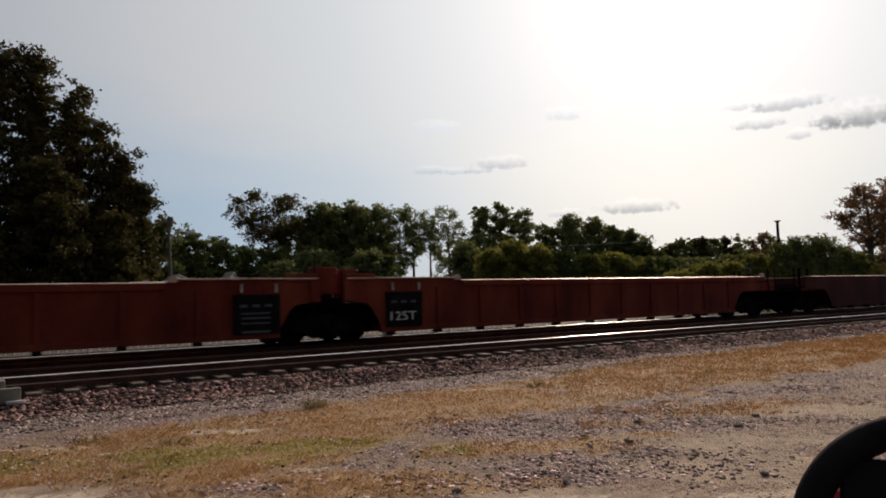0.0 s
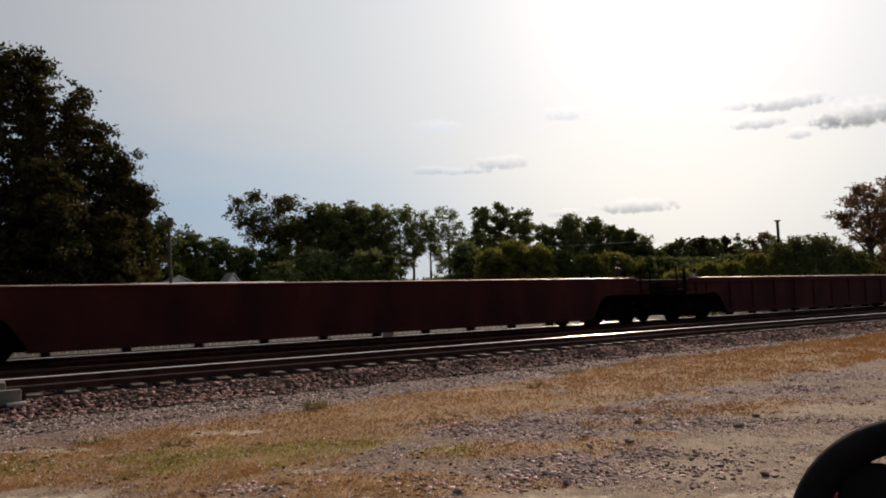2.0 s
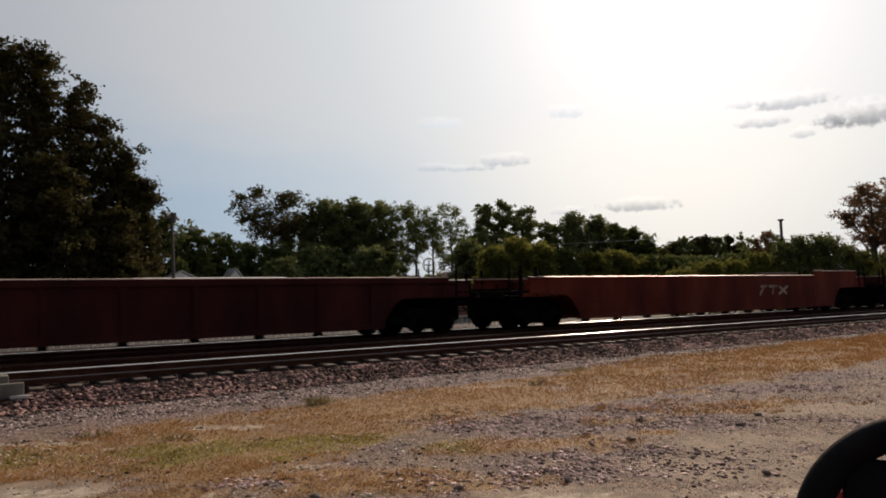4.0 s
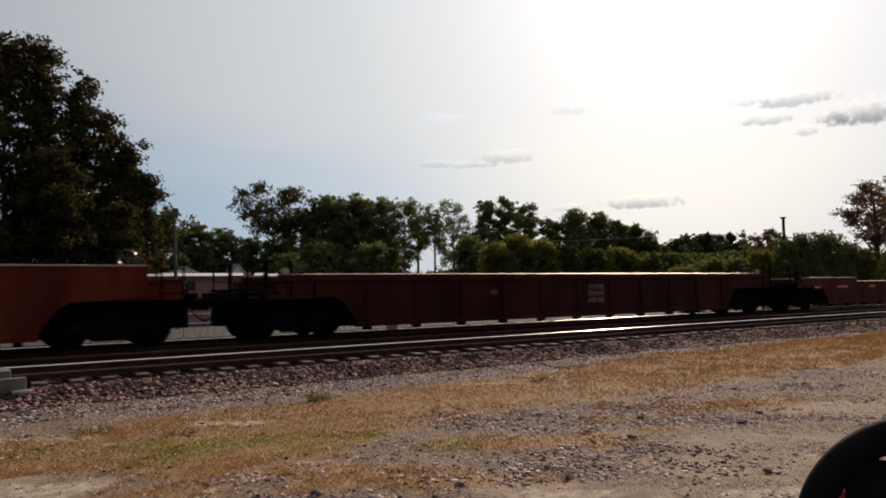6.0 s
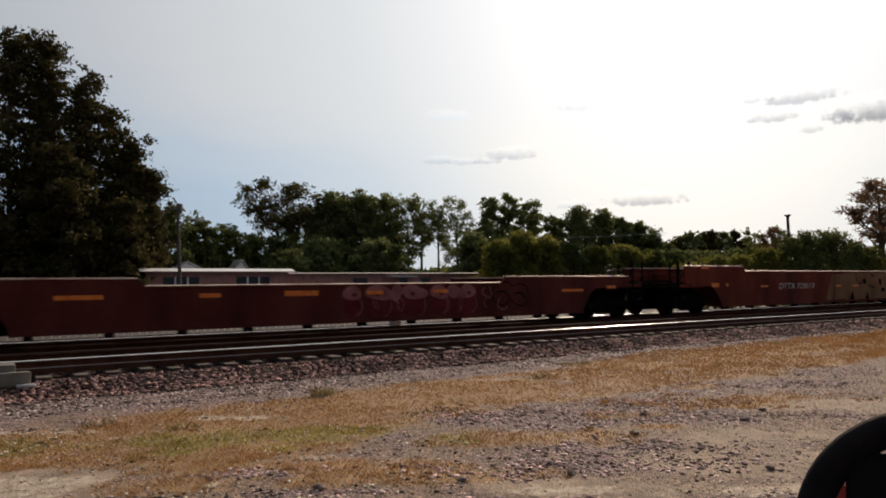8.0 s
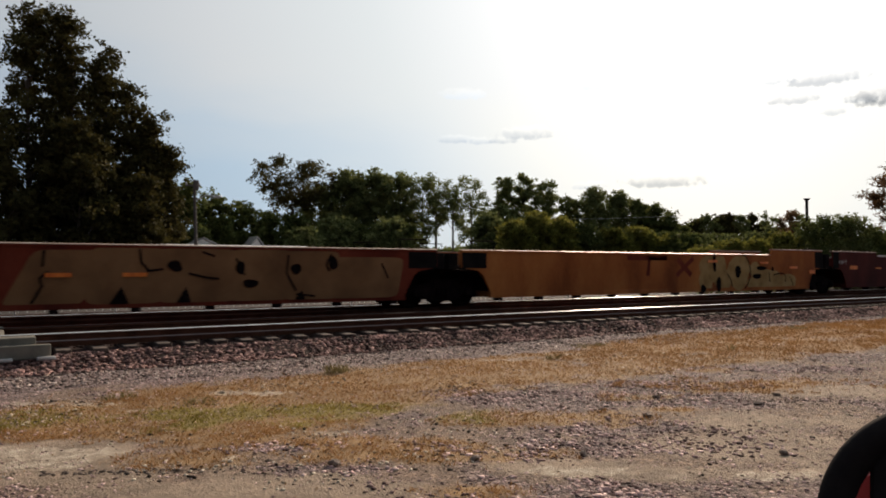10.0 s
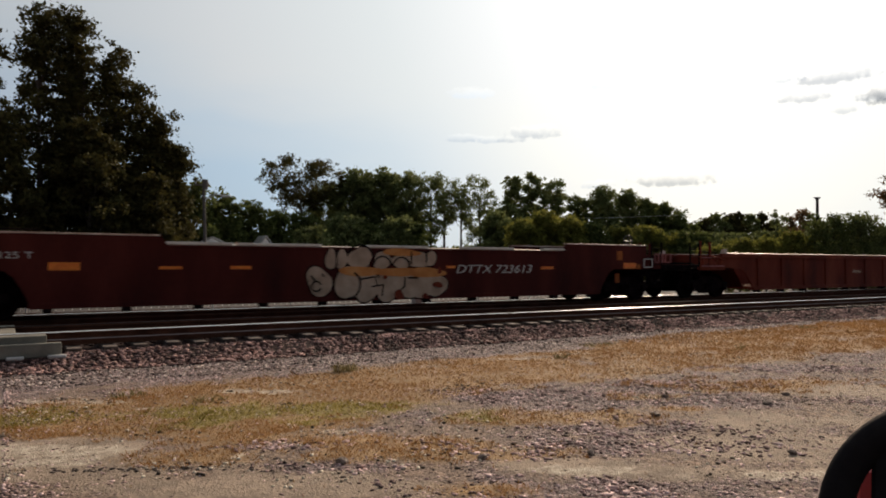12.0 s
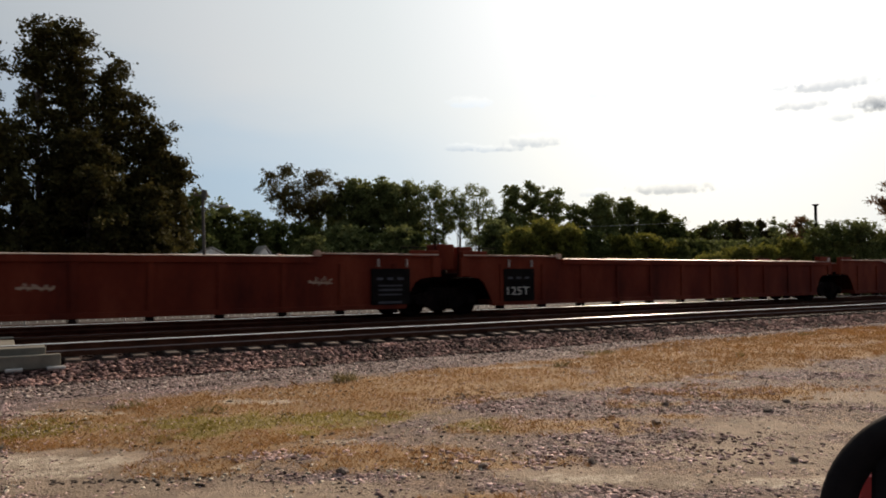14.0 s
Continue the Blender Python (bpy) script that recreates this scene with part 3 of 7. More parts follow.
def build_ground():
    xs = np.concatenate([-np.geomspace(2500, 12, 16), np.arange(-8, -0.6, 0.6), np.arange(-0.6, 13, 0.12), np.arange(13, 46, 0.5), np.geomspace(47, 3000, 26)])
    ys = np.concatenate([-np.geomspace(1500, 8, 12), np.arange(-6, 2.4, 0.6), np.arange(2.4, 12.6, 0.12), np.arange(13, 34, 1.5), np.geomspace(35, 3500, 26)])
    X, Y = np.meshgrid(xs, ys)
    X, Y = X.ravel(), Y.ravel()
    n = len(xs)
    i, j = np.meshgrid(np.arange(n - 1), np.arange(len(ys) - 1))
    k = (j * n + i).ravel()
    g = mesh_np("ground", np.stack([X, Y, ground_height(X, Y)], 1), np.stack([k, k + 1, k + n + 1, k + n], 1), M["ground"])
    for name, values in (("turf", turf_cover(X, Y)), ("bare", patches(X, Y, BARE)), ("chalk", patches(X, Y, CHALK)), ("green", patches(X, Y, GREEN)), ("stony", stone_cover(X, Y))):
        g.data.attributes.new(name, "FLOAT", "POINT").data.foreach_set("value", values.astype(np.float32))
    g.data.shade_smooth()
    return tagged(g, "dusty lot of dirt, gravel and dry grass beside the tracks", "ground", kind="structure")


ground = build_ground()


def build_bed():
    """One ballast bed under both tracks, with sloped shoulders and an uneven top."""
    prof = [(12.3, -0.06), (12.55, 0.06), (12.85, 0.18), (13.2, 0.21), (15.3, 0.22), (16.4, 0.22), (17.4, 0.21), (19.6, 0.21), (20.1, 0.18), (20.8, 0.05), (21.2, -0.06)]
    xs = np.concatenate([np.arange(-60, -4, 2.0), np.arange(-4, 40, 0.35), np.arange(40, 300, 4.0)])
    v, f = [], []
    for x in xs:
        for y, z in prof:
            v.append((x, y + 0.12 * noise.noise((x * 0.6, y, 0)) * (y < 13), z + 0.03 * noise.noise((x * 1.3, y * 2, 5))))
    n = len(prof)
    for i in range(len(xs) - 1):
        for j in range(n - 1):
            f.append((i * n + j, (i + 1) * n + j, (i + 1) * n + j + 1, i * n + j + 1))
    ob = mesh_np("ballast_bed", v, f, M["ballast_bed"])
    return tagged(ob, "raised bed of crushed stone under two railway tracks", "track bed", kind="structure")


bed = build_bed()

RAIL_HALF = [(0.0, 0.0), (0.008, -0.001), (0.018, -0.005), (0.028, -0.012), (0.036, -0.021), (0.0375, -0.030), (0.036, -0.042), (0.012, -0.052), (0.009, -0.10), (0.012, -0.122), (0.072, -0.138), (0.072, -0.225)]


def build_rail(y, shiny, parent, top_z=RAIL_Z):
    full = RAIL_HALF + [(-a, b) for a, b in reversed(RAIL_HALF[1:])]
    xs = [-60, -20, 0, 15, 30, 60, 150, 300]
    v = [(x, y + a, top_z + b) for x in xs for a, b in full]
    n = len(full)
    f = [(i * n + j, i * n + (j + 1) % n, (i + 1) * n + (j + 1) % n, (i + 1) * n + j) for i in range(len(xs) - 1) for j in range(n)]
    ob = mesh_np("rail", v, f, M["rail_side"], parent)
    ob.data.materials.append(shiny)
    ob.data.materials.append(M["rail_foot"])
    top = {0, 1, 2, n - 1, n - 2, n - 3}
    for p in ob.data.polygons:
        if p.index % n in top:
            p.material_index = 1
        # top of the foot takes the colour lightened to look lit
        if p.index % n in (len(RAIL_HALF) - 3, n - len(RAIL_HALF) + 2):
            p.material_index = 2
        p.use_smooth = p.index % n in top
    bm = B()
    bm.from_mesh(ob.data)
    bmesh.ops.recalc_face_normals(bm, faces=bm.faces[:])
    bm.to_mesh(ob.data)
    bm.free()
    return ob


near_track = tagged(new("near_track"), "railway track with polished steel rails on weathered ties", "railway track", "pair of tracks", "structure")
far_track = tagged(new("far_track"), "railway track that the train runs on", "railway track", "pair of tracks", "structure")
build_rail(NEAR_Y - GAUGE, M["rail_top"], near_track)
build_rail(NEAR_Y + GAUGE, M["rail_shaded"], near_track)
build_rail(FAR_Y - GAUGE, M["rail_shaded"], far_track, FAR_Z)
build_rail(FAR_Y + GAUGE, M["rail_shaded"], far_track, FAR_Z)
siding = tagged(new("siding_track"), "low siding with one polished rail in pale gravel", "railway track", kind="structure")
build_rail(SIDING_Y - GAUGE, M["rail_top"], siding, SIDING_Z)
build_rail(SIDING_Y + GAUGE, M["rail_side"], siding, SIDING_Z - 0.05)

# ---- the train ----
SPEED, SLOWING = 15.99, 0.01      # metres a second towards -x, and half its loss a second
CAR_TOP, CAR_LOW = 1.57, 0.21     # side wall over the body datum
DATUM = 0.5                       # height of the car bodies' datum
DROP = -0.07                      # wheel treads under the datum
TRUCK_AT = 2.2                    # truck centre from a coupled end
SIDE = 1.50
WHEEL_R = 0.43
WHEELS = []


def run(t):
    """How far the train has come after t seconds."""
    return SPEED * t - SLOWING * t * t


def arc(cx, cz, r, a0, a1, n):
    return [(cx + r * math.cos(radians(a0 + (a1 - a0) * i / n)), cz + r * math.sin(radians(a0 + (a1 - a0) * i / n))) for i in range(n + 1)]


def disc(bm, profile, seg=20, cx=0.0, cz=0.0, mirror=1):
    """A turned body about the y axis from rows of radius and y."""
    rings = []
    for r, y in profile:
        rings.append([bm.verts.new((cx + r * math.cos(2 * math.pi * i / seg), y * mirror, cz + r * math.sin(2 * math.pi * i / seg))) for i in range(seg)])
    for a, b in zip(rings, rings[1:]):
        for i in range(seg):
            bm.faces.new((a[i], a[(i + 1) % seg], b[(i + 1) % seg], b[i]))
    bm.faces.new(rings[0])
    bm.faces.new(list(reversed(rings[-1])))
    return bm


def wheelset(parent, x):
    bm = B()
    for s in (-1, 1):
        disc(bm, [(0.1, 0.70), (0.12, 0.68), (0.30, 0.70), (0.36, 0.685), (WHEEL_R + 0.025, 0.685), (WHEEL_R + 0.022, 0.71), (WHEEL_R, 0.725), (WHEEL_R - 0.005, 0.82), (0.36, 0.82), (0.34, 0.79), (0.16, 0.77), (0.13, 0.83), (0.08, 0.83)], 22, mirror=s)
    rod(bm, (0, -0.98, 0), (0, 0.98, 0), 0.075, seg=10)
    # spoke-like casting marks, so that the turn can be seen
    for s in (-1, 1):
        for k in range(3):
            a = 2 * math.pi * k / 3
            rod(bm, (0.22 * math.cos(a), s * 0.785, 0.22 * math.sin(a)), (0.22 * math.cos(a), s * 0.80, 0.22 * math.sin(a)), 0.035, seg=6)
    bmesh.ops.recalc_face_normals(bm, faces=bm.faces[:])
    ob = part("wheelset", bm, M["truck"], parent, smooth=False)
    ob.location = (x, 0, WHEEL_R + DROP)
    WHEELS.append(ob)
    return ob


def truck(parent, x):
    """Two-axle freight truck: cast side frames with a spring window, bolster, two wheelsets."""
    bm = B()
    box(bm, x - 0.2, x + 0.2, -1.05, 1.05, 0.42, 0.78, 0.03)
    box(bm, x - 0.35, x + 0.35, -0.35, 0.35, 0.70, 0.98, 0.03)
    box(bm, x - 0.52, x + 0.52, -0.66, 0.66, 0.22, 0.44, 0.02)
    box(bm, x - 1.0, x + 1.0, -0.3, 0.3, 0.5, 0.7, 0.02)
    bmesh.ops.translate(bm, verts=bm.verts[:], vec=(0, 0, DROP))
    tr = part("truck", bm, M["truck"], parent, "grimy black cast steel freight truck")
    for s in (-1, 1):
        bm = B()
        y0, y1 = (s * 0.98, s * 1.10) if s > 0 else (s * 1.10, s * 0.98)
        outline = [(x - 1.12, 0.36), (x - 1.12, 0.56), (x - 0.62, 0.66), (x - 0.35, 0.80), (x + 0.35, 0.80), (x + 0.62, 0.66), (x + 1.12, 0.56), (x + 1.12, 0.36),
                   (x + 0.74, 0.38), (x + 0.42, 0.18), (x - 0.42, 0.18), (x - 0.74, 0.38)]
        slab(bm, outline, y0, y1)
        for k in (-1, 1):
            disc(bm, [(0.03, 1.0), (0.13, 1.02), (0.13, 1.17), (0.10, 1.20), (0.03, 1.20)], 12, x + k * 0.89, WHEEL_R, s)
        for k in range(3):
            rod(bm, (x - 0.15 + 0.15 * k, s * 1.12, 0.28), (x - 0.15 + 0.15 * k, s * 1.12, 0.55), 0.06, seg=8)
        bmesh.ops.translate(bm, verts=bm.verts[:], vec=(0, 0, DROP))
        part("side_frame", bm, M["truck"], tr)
    for k in (-1, 1):
        wheelset(tr, x + k * 0.89)
    return tr


def side_outline(L, left, right, low, top, hi_l, hi_r, run_l, run_r):
    """Outline of a well car's side; left and right are 'joint' (shared truck), 'coupled' or 'open' (coupled, cut back)."""
    def end(kind):
        # distance of plate end, of the raised underside and of the foot of its slope, from the joint
        return {"joint": (0.42, 1.0, 1.5), "coupled": (1.55, 3.1, 3.75), "open": (2.5, 3.6, 4.4)}[kind]
    pe, pr, pf = end(left)
    qe, qr, qf = end(right)
    up = 1.02
    pts = [(pe, up + 0.06), (pr, up - 0.03), (pr + (pf - pr) * 0.35, up - 0.16), (pr + (pf - pr) * 0.8, low + 0.25), (pf, low)]
    pts += [(L - qf, low), (L - qr - (qf - qr) * 0.8, low + 0.25), (L - qr - (qf - qr) * 0.35, up - 0.16), (L - qr, up - 0.03), (L - qe, up + 0.06)]
    pts += [(L - qe, top + hi_r)]
    if hi_r:
        pts += [(L - qe - run_r, top + hi_r), (L - qe - run_r - 0.15, top)]
    if hi_l:
        pts += [(pe + run_l + 0.15, top), (pe + run_l, top + hi_l)]
    pts += [(pe, top + hi_l)]
    return pts, pe, pf, qe, qf


def blob(bm, cx, cz, rx, rz, y, seed, n=22):
    """A rounded, uneven painted patch."""
    rnd = random.Random(seed)
    a, b, c = rnd.uniform(0, 6), rnd.uniform(0, 6), rnd.uniform(0.05, 0.14)
    pts = []
    for i in range(n):
        t = 2 * math.pi * i / n
        k = 1 + c * math.sin(2 * t + a) + 0.07 * math.sin(3 * t + b)
        pts.append((cx + rx * k * math.cos(t), cz + rz * k * math.sin(t)))
    slab(bm, pts, y - 0.002, y)


def stroke(bm, pts, w, y):
    """One flat ribbon of sprayed paint along a line of (x, z) points."""
    p = [Vector((x, z)) for x, z in pts]
    rows = []
    for i, q in enumerate(p):
        d = (p[min(i + 1, len(p) - 1)] - p[max(i - 1, 0)])
        d = d.normalized() if d.length > 1e-6 else Vector((1, 0))
        n = Vector((-d.y, d.x)) * (w / 2)
        rows.append((bm.verts.new((q.x + n.x, y, q.y + n.y)), bm.verts.new((q.x - n.x, y, q.y - n.y))))
    for (a, b), (c, d) in zip(rows, rows[1:]):
        bm.faces.new((a, b, d, c))


def block_letter(car, x0, x1, z0, z1, y, material, label, lean=0.0, power=3.2):
    """A tall sprayed letter with rounded corners."""
    cx, cz, rx, rz = (x0 + x1) / 2, (z0 + z1) / 2, (x1 - x0) / 2, (z1 - z0) / 2
    pts = []
    for i in range(28):
        t = 2 * math.pi * i / 28
        a, b = math.cos(t), math.sin(t)
        u, v = math.copysign(abs(a) ** (2 / power), a), math.copysign(abs(b) ** (2 / power), b)
        pts.append((cx + rx * u + lean * v, cz + rz * v))
    bm = B()
    slab(bm, pts, y - 0.002, y)
    part("graffiti_fill", bm, material, car, label)


def bubble_letters(parent, x0, x1, z0, z1, n, fill, line, seed, label, y=-SIDE):
    """Sprayed bubble shapes with dark outlines, side by side."""
    rnd = random.Random(seed)
    w = (x1 - x0) / n
    for i in range(n):
        cx, cz = x0 + w * (i + 0.5) + rnd.uniform(-0.06, 0.06), (z0 + z1) / 2 + rnd.uniform(-0.05, 0.05)
        rx, rz = w * rnd.uniform(0.5, 0.6), (z1 - z0) / 2 * rnd.uniform(0.85, 1.0)
        bm = B()
        blob(bm, cx, cz, rx + 0.035, rz + 0.035, y - 0.004 - 0.0012 * i, seed + i)
        part("graffiti_outline", bm, line, parent, "dark sprayed outline of the graffiti")
        bm = B()
        blob(bm, cx, cz, rx, rz, y - 0.0075 - 0.0012 * i, seed + i)
        part("graffiti_fill", bm, fill, parent, label)
        h = (z1 - z0) / 2
        bm = B()
        stroke(bm, [(cx - w * 0.3, cz + h * 0.1), (cx, cz + h * 0.2), (cx + w * 0.2, cz), (cx + w * 0.3, cz - h * 0.3)], 0.05, y - 0.022)
        part("graffiti_stroke", bm, line, parent, "dark sprayed line in the graffiti")


def bevel_bar(bm, x0, x1, s, z):
    """Sloping worn edge along the top of a side, from x0 to x1."""
    sec = [(SIDE + 0.024, z - 0.010), (SIDE + 0.024, z - 0.006), (SIDE - 0.02, z + 0.012), (SIDE - 0.10, z + 0.022), (SIDE - 0.10, z - 0.010)]
    ends = [[bm.verts.new((x, s * y, h)) for y, h in sec] for x in (x0, x1)]
    n = len(sec)
    bm.faces.new(ends[0])
    bm.faces.new(list(reversed(ends[1])))
    for i in range(n):
        bm.faces.new((ends[0][i], ends[1][i], ends[1][(i + 1) % n], ends[0][(i + 1) % n]))
    bmesh.ops.recalc_face_normals(bm, faces=bm.faces[:])


def well_car(u0, u1, left, right, paint, label, ribs=True, hi_l=0.0, hi_r=0.0, run_l=3.6, run_r=3.6, top=CAR_TOP):
    """An empty container well car between the joints u0 and u1 of the train; origin at its left joint, on the rail top."""
    L = u1 - u0
    car = tagged(new("well_car"), label, "well car", "cars of the train")
    outline, pe, pf, qe, qf = side_outline(L, left, right, CAR_LOW, top, hi_l, hi_r, run_l, run_r)
    for s in (-1, 1):
        bm = B()
        y0, y1 = sorted((s * (SIDE - 0.04), s * (SIDE - 0.09)) if ribs else (s * SIDE, s * (SIDE - 0.07)))
        slab(bm, outline, y0, y1)
        sw = part("side_wall", bm, paint, car)
        # top chord
        bm = B()
        ya, yb = sorted((s * (SIDE + 0.02), s * (SIDE - 0.16)))
        a = pe + (run_l + 0.18 if hi_l else 0.0)
        b = L - qe - (run_r + 0.18 if hi_r else 0.0)
        box(bm, a, b, ya, yb, top - (0.15 if ribs else 0.05), top + 0.012, 0.008)
        part("top_chord", bm, paint, sw)
        bm = B()
        box(bm, a, b, ya - 0.002, yb + 0.002, top + 0.013, top + 0.022)
        if hi_l:
            box(bm, pe, pe + run_l, ya, yb, top + hi_l - 0.02, top + hi_l + 0.015)
        if hi_r:
            box(bm, L - qe - run_r, L - qe, ya, yb, top + hi_r - 0.02, top + hi_r + 0.015)
        for p, q, z in ((a, b, top + 0.016), (pe, pe + run_l, top + hi_l), (L - qe - run_r, L - qe, top + hi_r)):
            if z > top + 0.017 or (p, q) == (a, b):
                bevel_bar(bm, p, q, s, z)
        part("wear_plate", bm, M["chord"], sw, "bare worn steel along the top edge")
        # bottom sill
        bm = B()
        box(bm, pf - 0.05, L - qf + 0.05, *sorted((s * (SIDE + 0.01), s * (SIDE - 0.2))), CAR_LOW - 0.02, CAR_LOW + 0.11, 0.008)
        part("bottom_sill", bm, paint, sw)
        # posts along the well
        n = 11
        for i in range(n):
            x = pf + 0.3 + (L - qf - pf - 0.6) * i / (n - 1)
            if ribs:
                bm = B()
                box(bm, x - 0.07, x + 0.07, *sorted((s * (SIDE + 0.005), s * (SIDE - 0.05))), CAR_LOW + 0.1, top - 0.145, 0.012)
                part("post", bm, paint, sw)
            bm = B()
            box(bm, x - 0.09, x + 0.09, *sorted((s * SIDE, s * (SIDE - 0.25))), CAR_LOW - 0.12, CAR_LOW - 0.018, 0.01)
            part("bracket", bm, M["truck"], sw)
    # small worn lugs where the top edge steps
    for d in ([pe + (run_l if hi_l else 0.15)] + [L - qe - (run_r if hi_r else 0.15)] if ribs else []):
        for s in (-1, 1):
            bm = B()
            box(bm, d - 0.09, d + 0.09, *sorted((s * (SIDE + 0.03), s * (SIDE - 0.12))), top + 0.02, top + 0.15, 0.012)
            box(bm, d - 0.05, d + 0.05, *sorted((s * (SIDE + 0.035), s * (SIDE - 0.06))), top + 0.15, top + 0.18, 0.008)
            part("corner_lug", bm, M["chord"], car, "worn steel lug on the top edge")
    # floor beams
    for i in range(7):
        x = pf + 0.4 + (L - qf - pf - 0.8) * i / 6
        bm = B()
        box(bm, x - 0.15, x + 0.15, -SIDE + 0.09, SIDE - 0.09, CAR_LOW, CAR_LOW + 0.14, 0.01)
        part("floor_beam", bm, paint, car)
    # ends
    for side, kind in ((0, left), (1, right)):
        def X(d):
            return d if side == 0 else L - d
        bm = B()
        x0, x1 = sorted((X(0.36), X(1.9 if kind == "joint" else 3.0)))
        box(bm, x0, x1, -0.55, 0.55, 0.92, 1.16, 0.02)
        box(bm, *sorted((X(1.45), X(2.2))), -1.42, 1.42, 0.95, 1.15, 0.02)
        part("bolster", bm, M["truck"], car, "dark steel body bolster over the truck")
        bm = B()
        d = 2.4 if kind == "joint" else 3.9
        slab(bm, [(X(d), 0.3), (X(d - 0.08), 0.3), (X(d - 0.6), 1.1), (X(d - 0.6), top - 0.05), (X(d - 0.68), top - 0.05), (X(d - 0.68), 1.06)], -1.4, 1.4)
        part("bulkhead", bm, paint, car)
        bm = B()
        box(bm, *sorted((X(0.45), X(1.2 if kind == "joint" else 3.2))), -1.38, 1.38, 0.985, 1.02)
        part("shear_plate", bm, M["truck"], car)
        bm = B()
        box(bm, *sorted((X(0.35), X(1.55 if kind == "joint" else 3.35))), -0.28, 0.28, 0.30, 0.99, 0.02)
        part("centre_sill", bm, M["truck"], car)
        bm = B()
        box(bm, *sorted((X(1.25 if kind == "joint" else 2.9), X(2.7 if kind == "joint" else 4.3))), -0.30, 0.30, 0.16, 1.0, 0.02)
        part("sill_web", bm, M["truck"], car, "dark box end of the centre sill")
        if kind == "joint" and ribs:
            for s in (-1, 1):
                bm = B()
                box(bm, *sorted((X(0.40), X(1.25))), *sorted((s * (SIDE + 0.015), s * (SIDE - 0.2))), top + 0.02, top + 0.22, 0.015)
                box(bm, *sorted((X(0.34), X(0.62))), *sorted((s * (SIDE + 0.01), s * (SIDE - 0.2))), 1.05, top + 0.02, 0.015)
                part("end_cap", bm, paint, car)
        if kind != "joint":
            end_platform(car, X, side, paint, top, kind == "open")
        else:
            bm = B()
            box(bm, *sorted((X(0.05), X(0.5))), -0.5, 0.5, 0.85, 1.3, 0.05)
            rod(bm, (X(0.02), 0, 0.9), (X(0.02), 0, 1.5), 0.22, seg=12)
            part("joint_casting", bm, M["truck"], car, "black articulated joint casting")
            for s in (-1, 1):
                bm = B()
                rod(bm, (X(0.75), s * 1.46, 1.60), (X(0.75), s * 1.46, 1.86), 0.014, seg=6)
                rod(bm, (X(1.6), s * 1.46, 1.60), (X(1.6), s * 1.46, 1.86), 0.014, seg=6)
                rod(bm, (X(0.75), s * 1.46, 1.86), (X(1.6), s * 1.46, 1.86), 0.014, seg=6)
                part("handrail", bm, M["truck"], car)
    if left != "joint":
        truck(car, TRUCK_AT)
    if right != "joint":
        truck(car, L - TRUCK_AT)
    else:
        truck(car, L)
    car["u0"] = u0
    return car


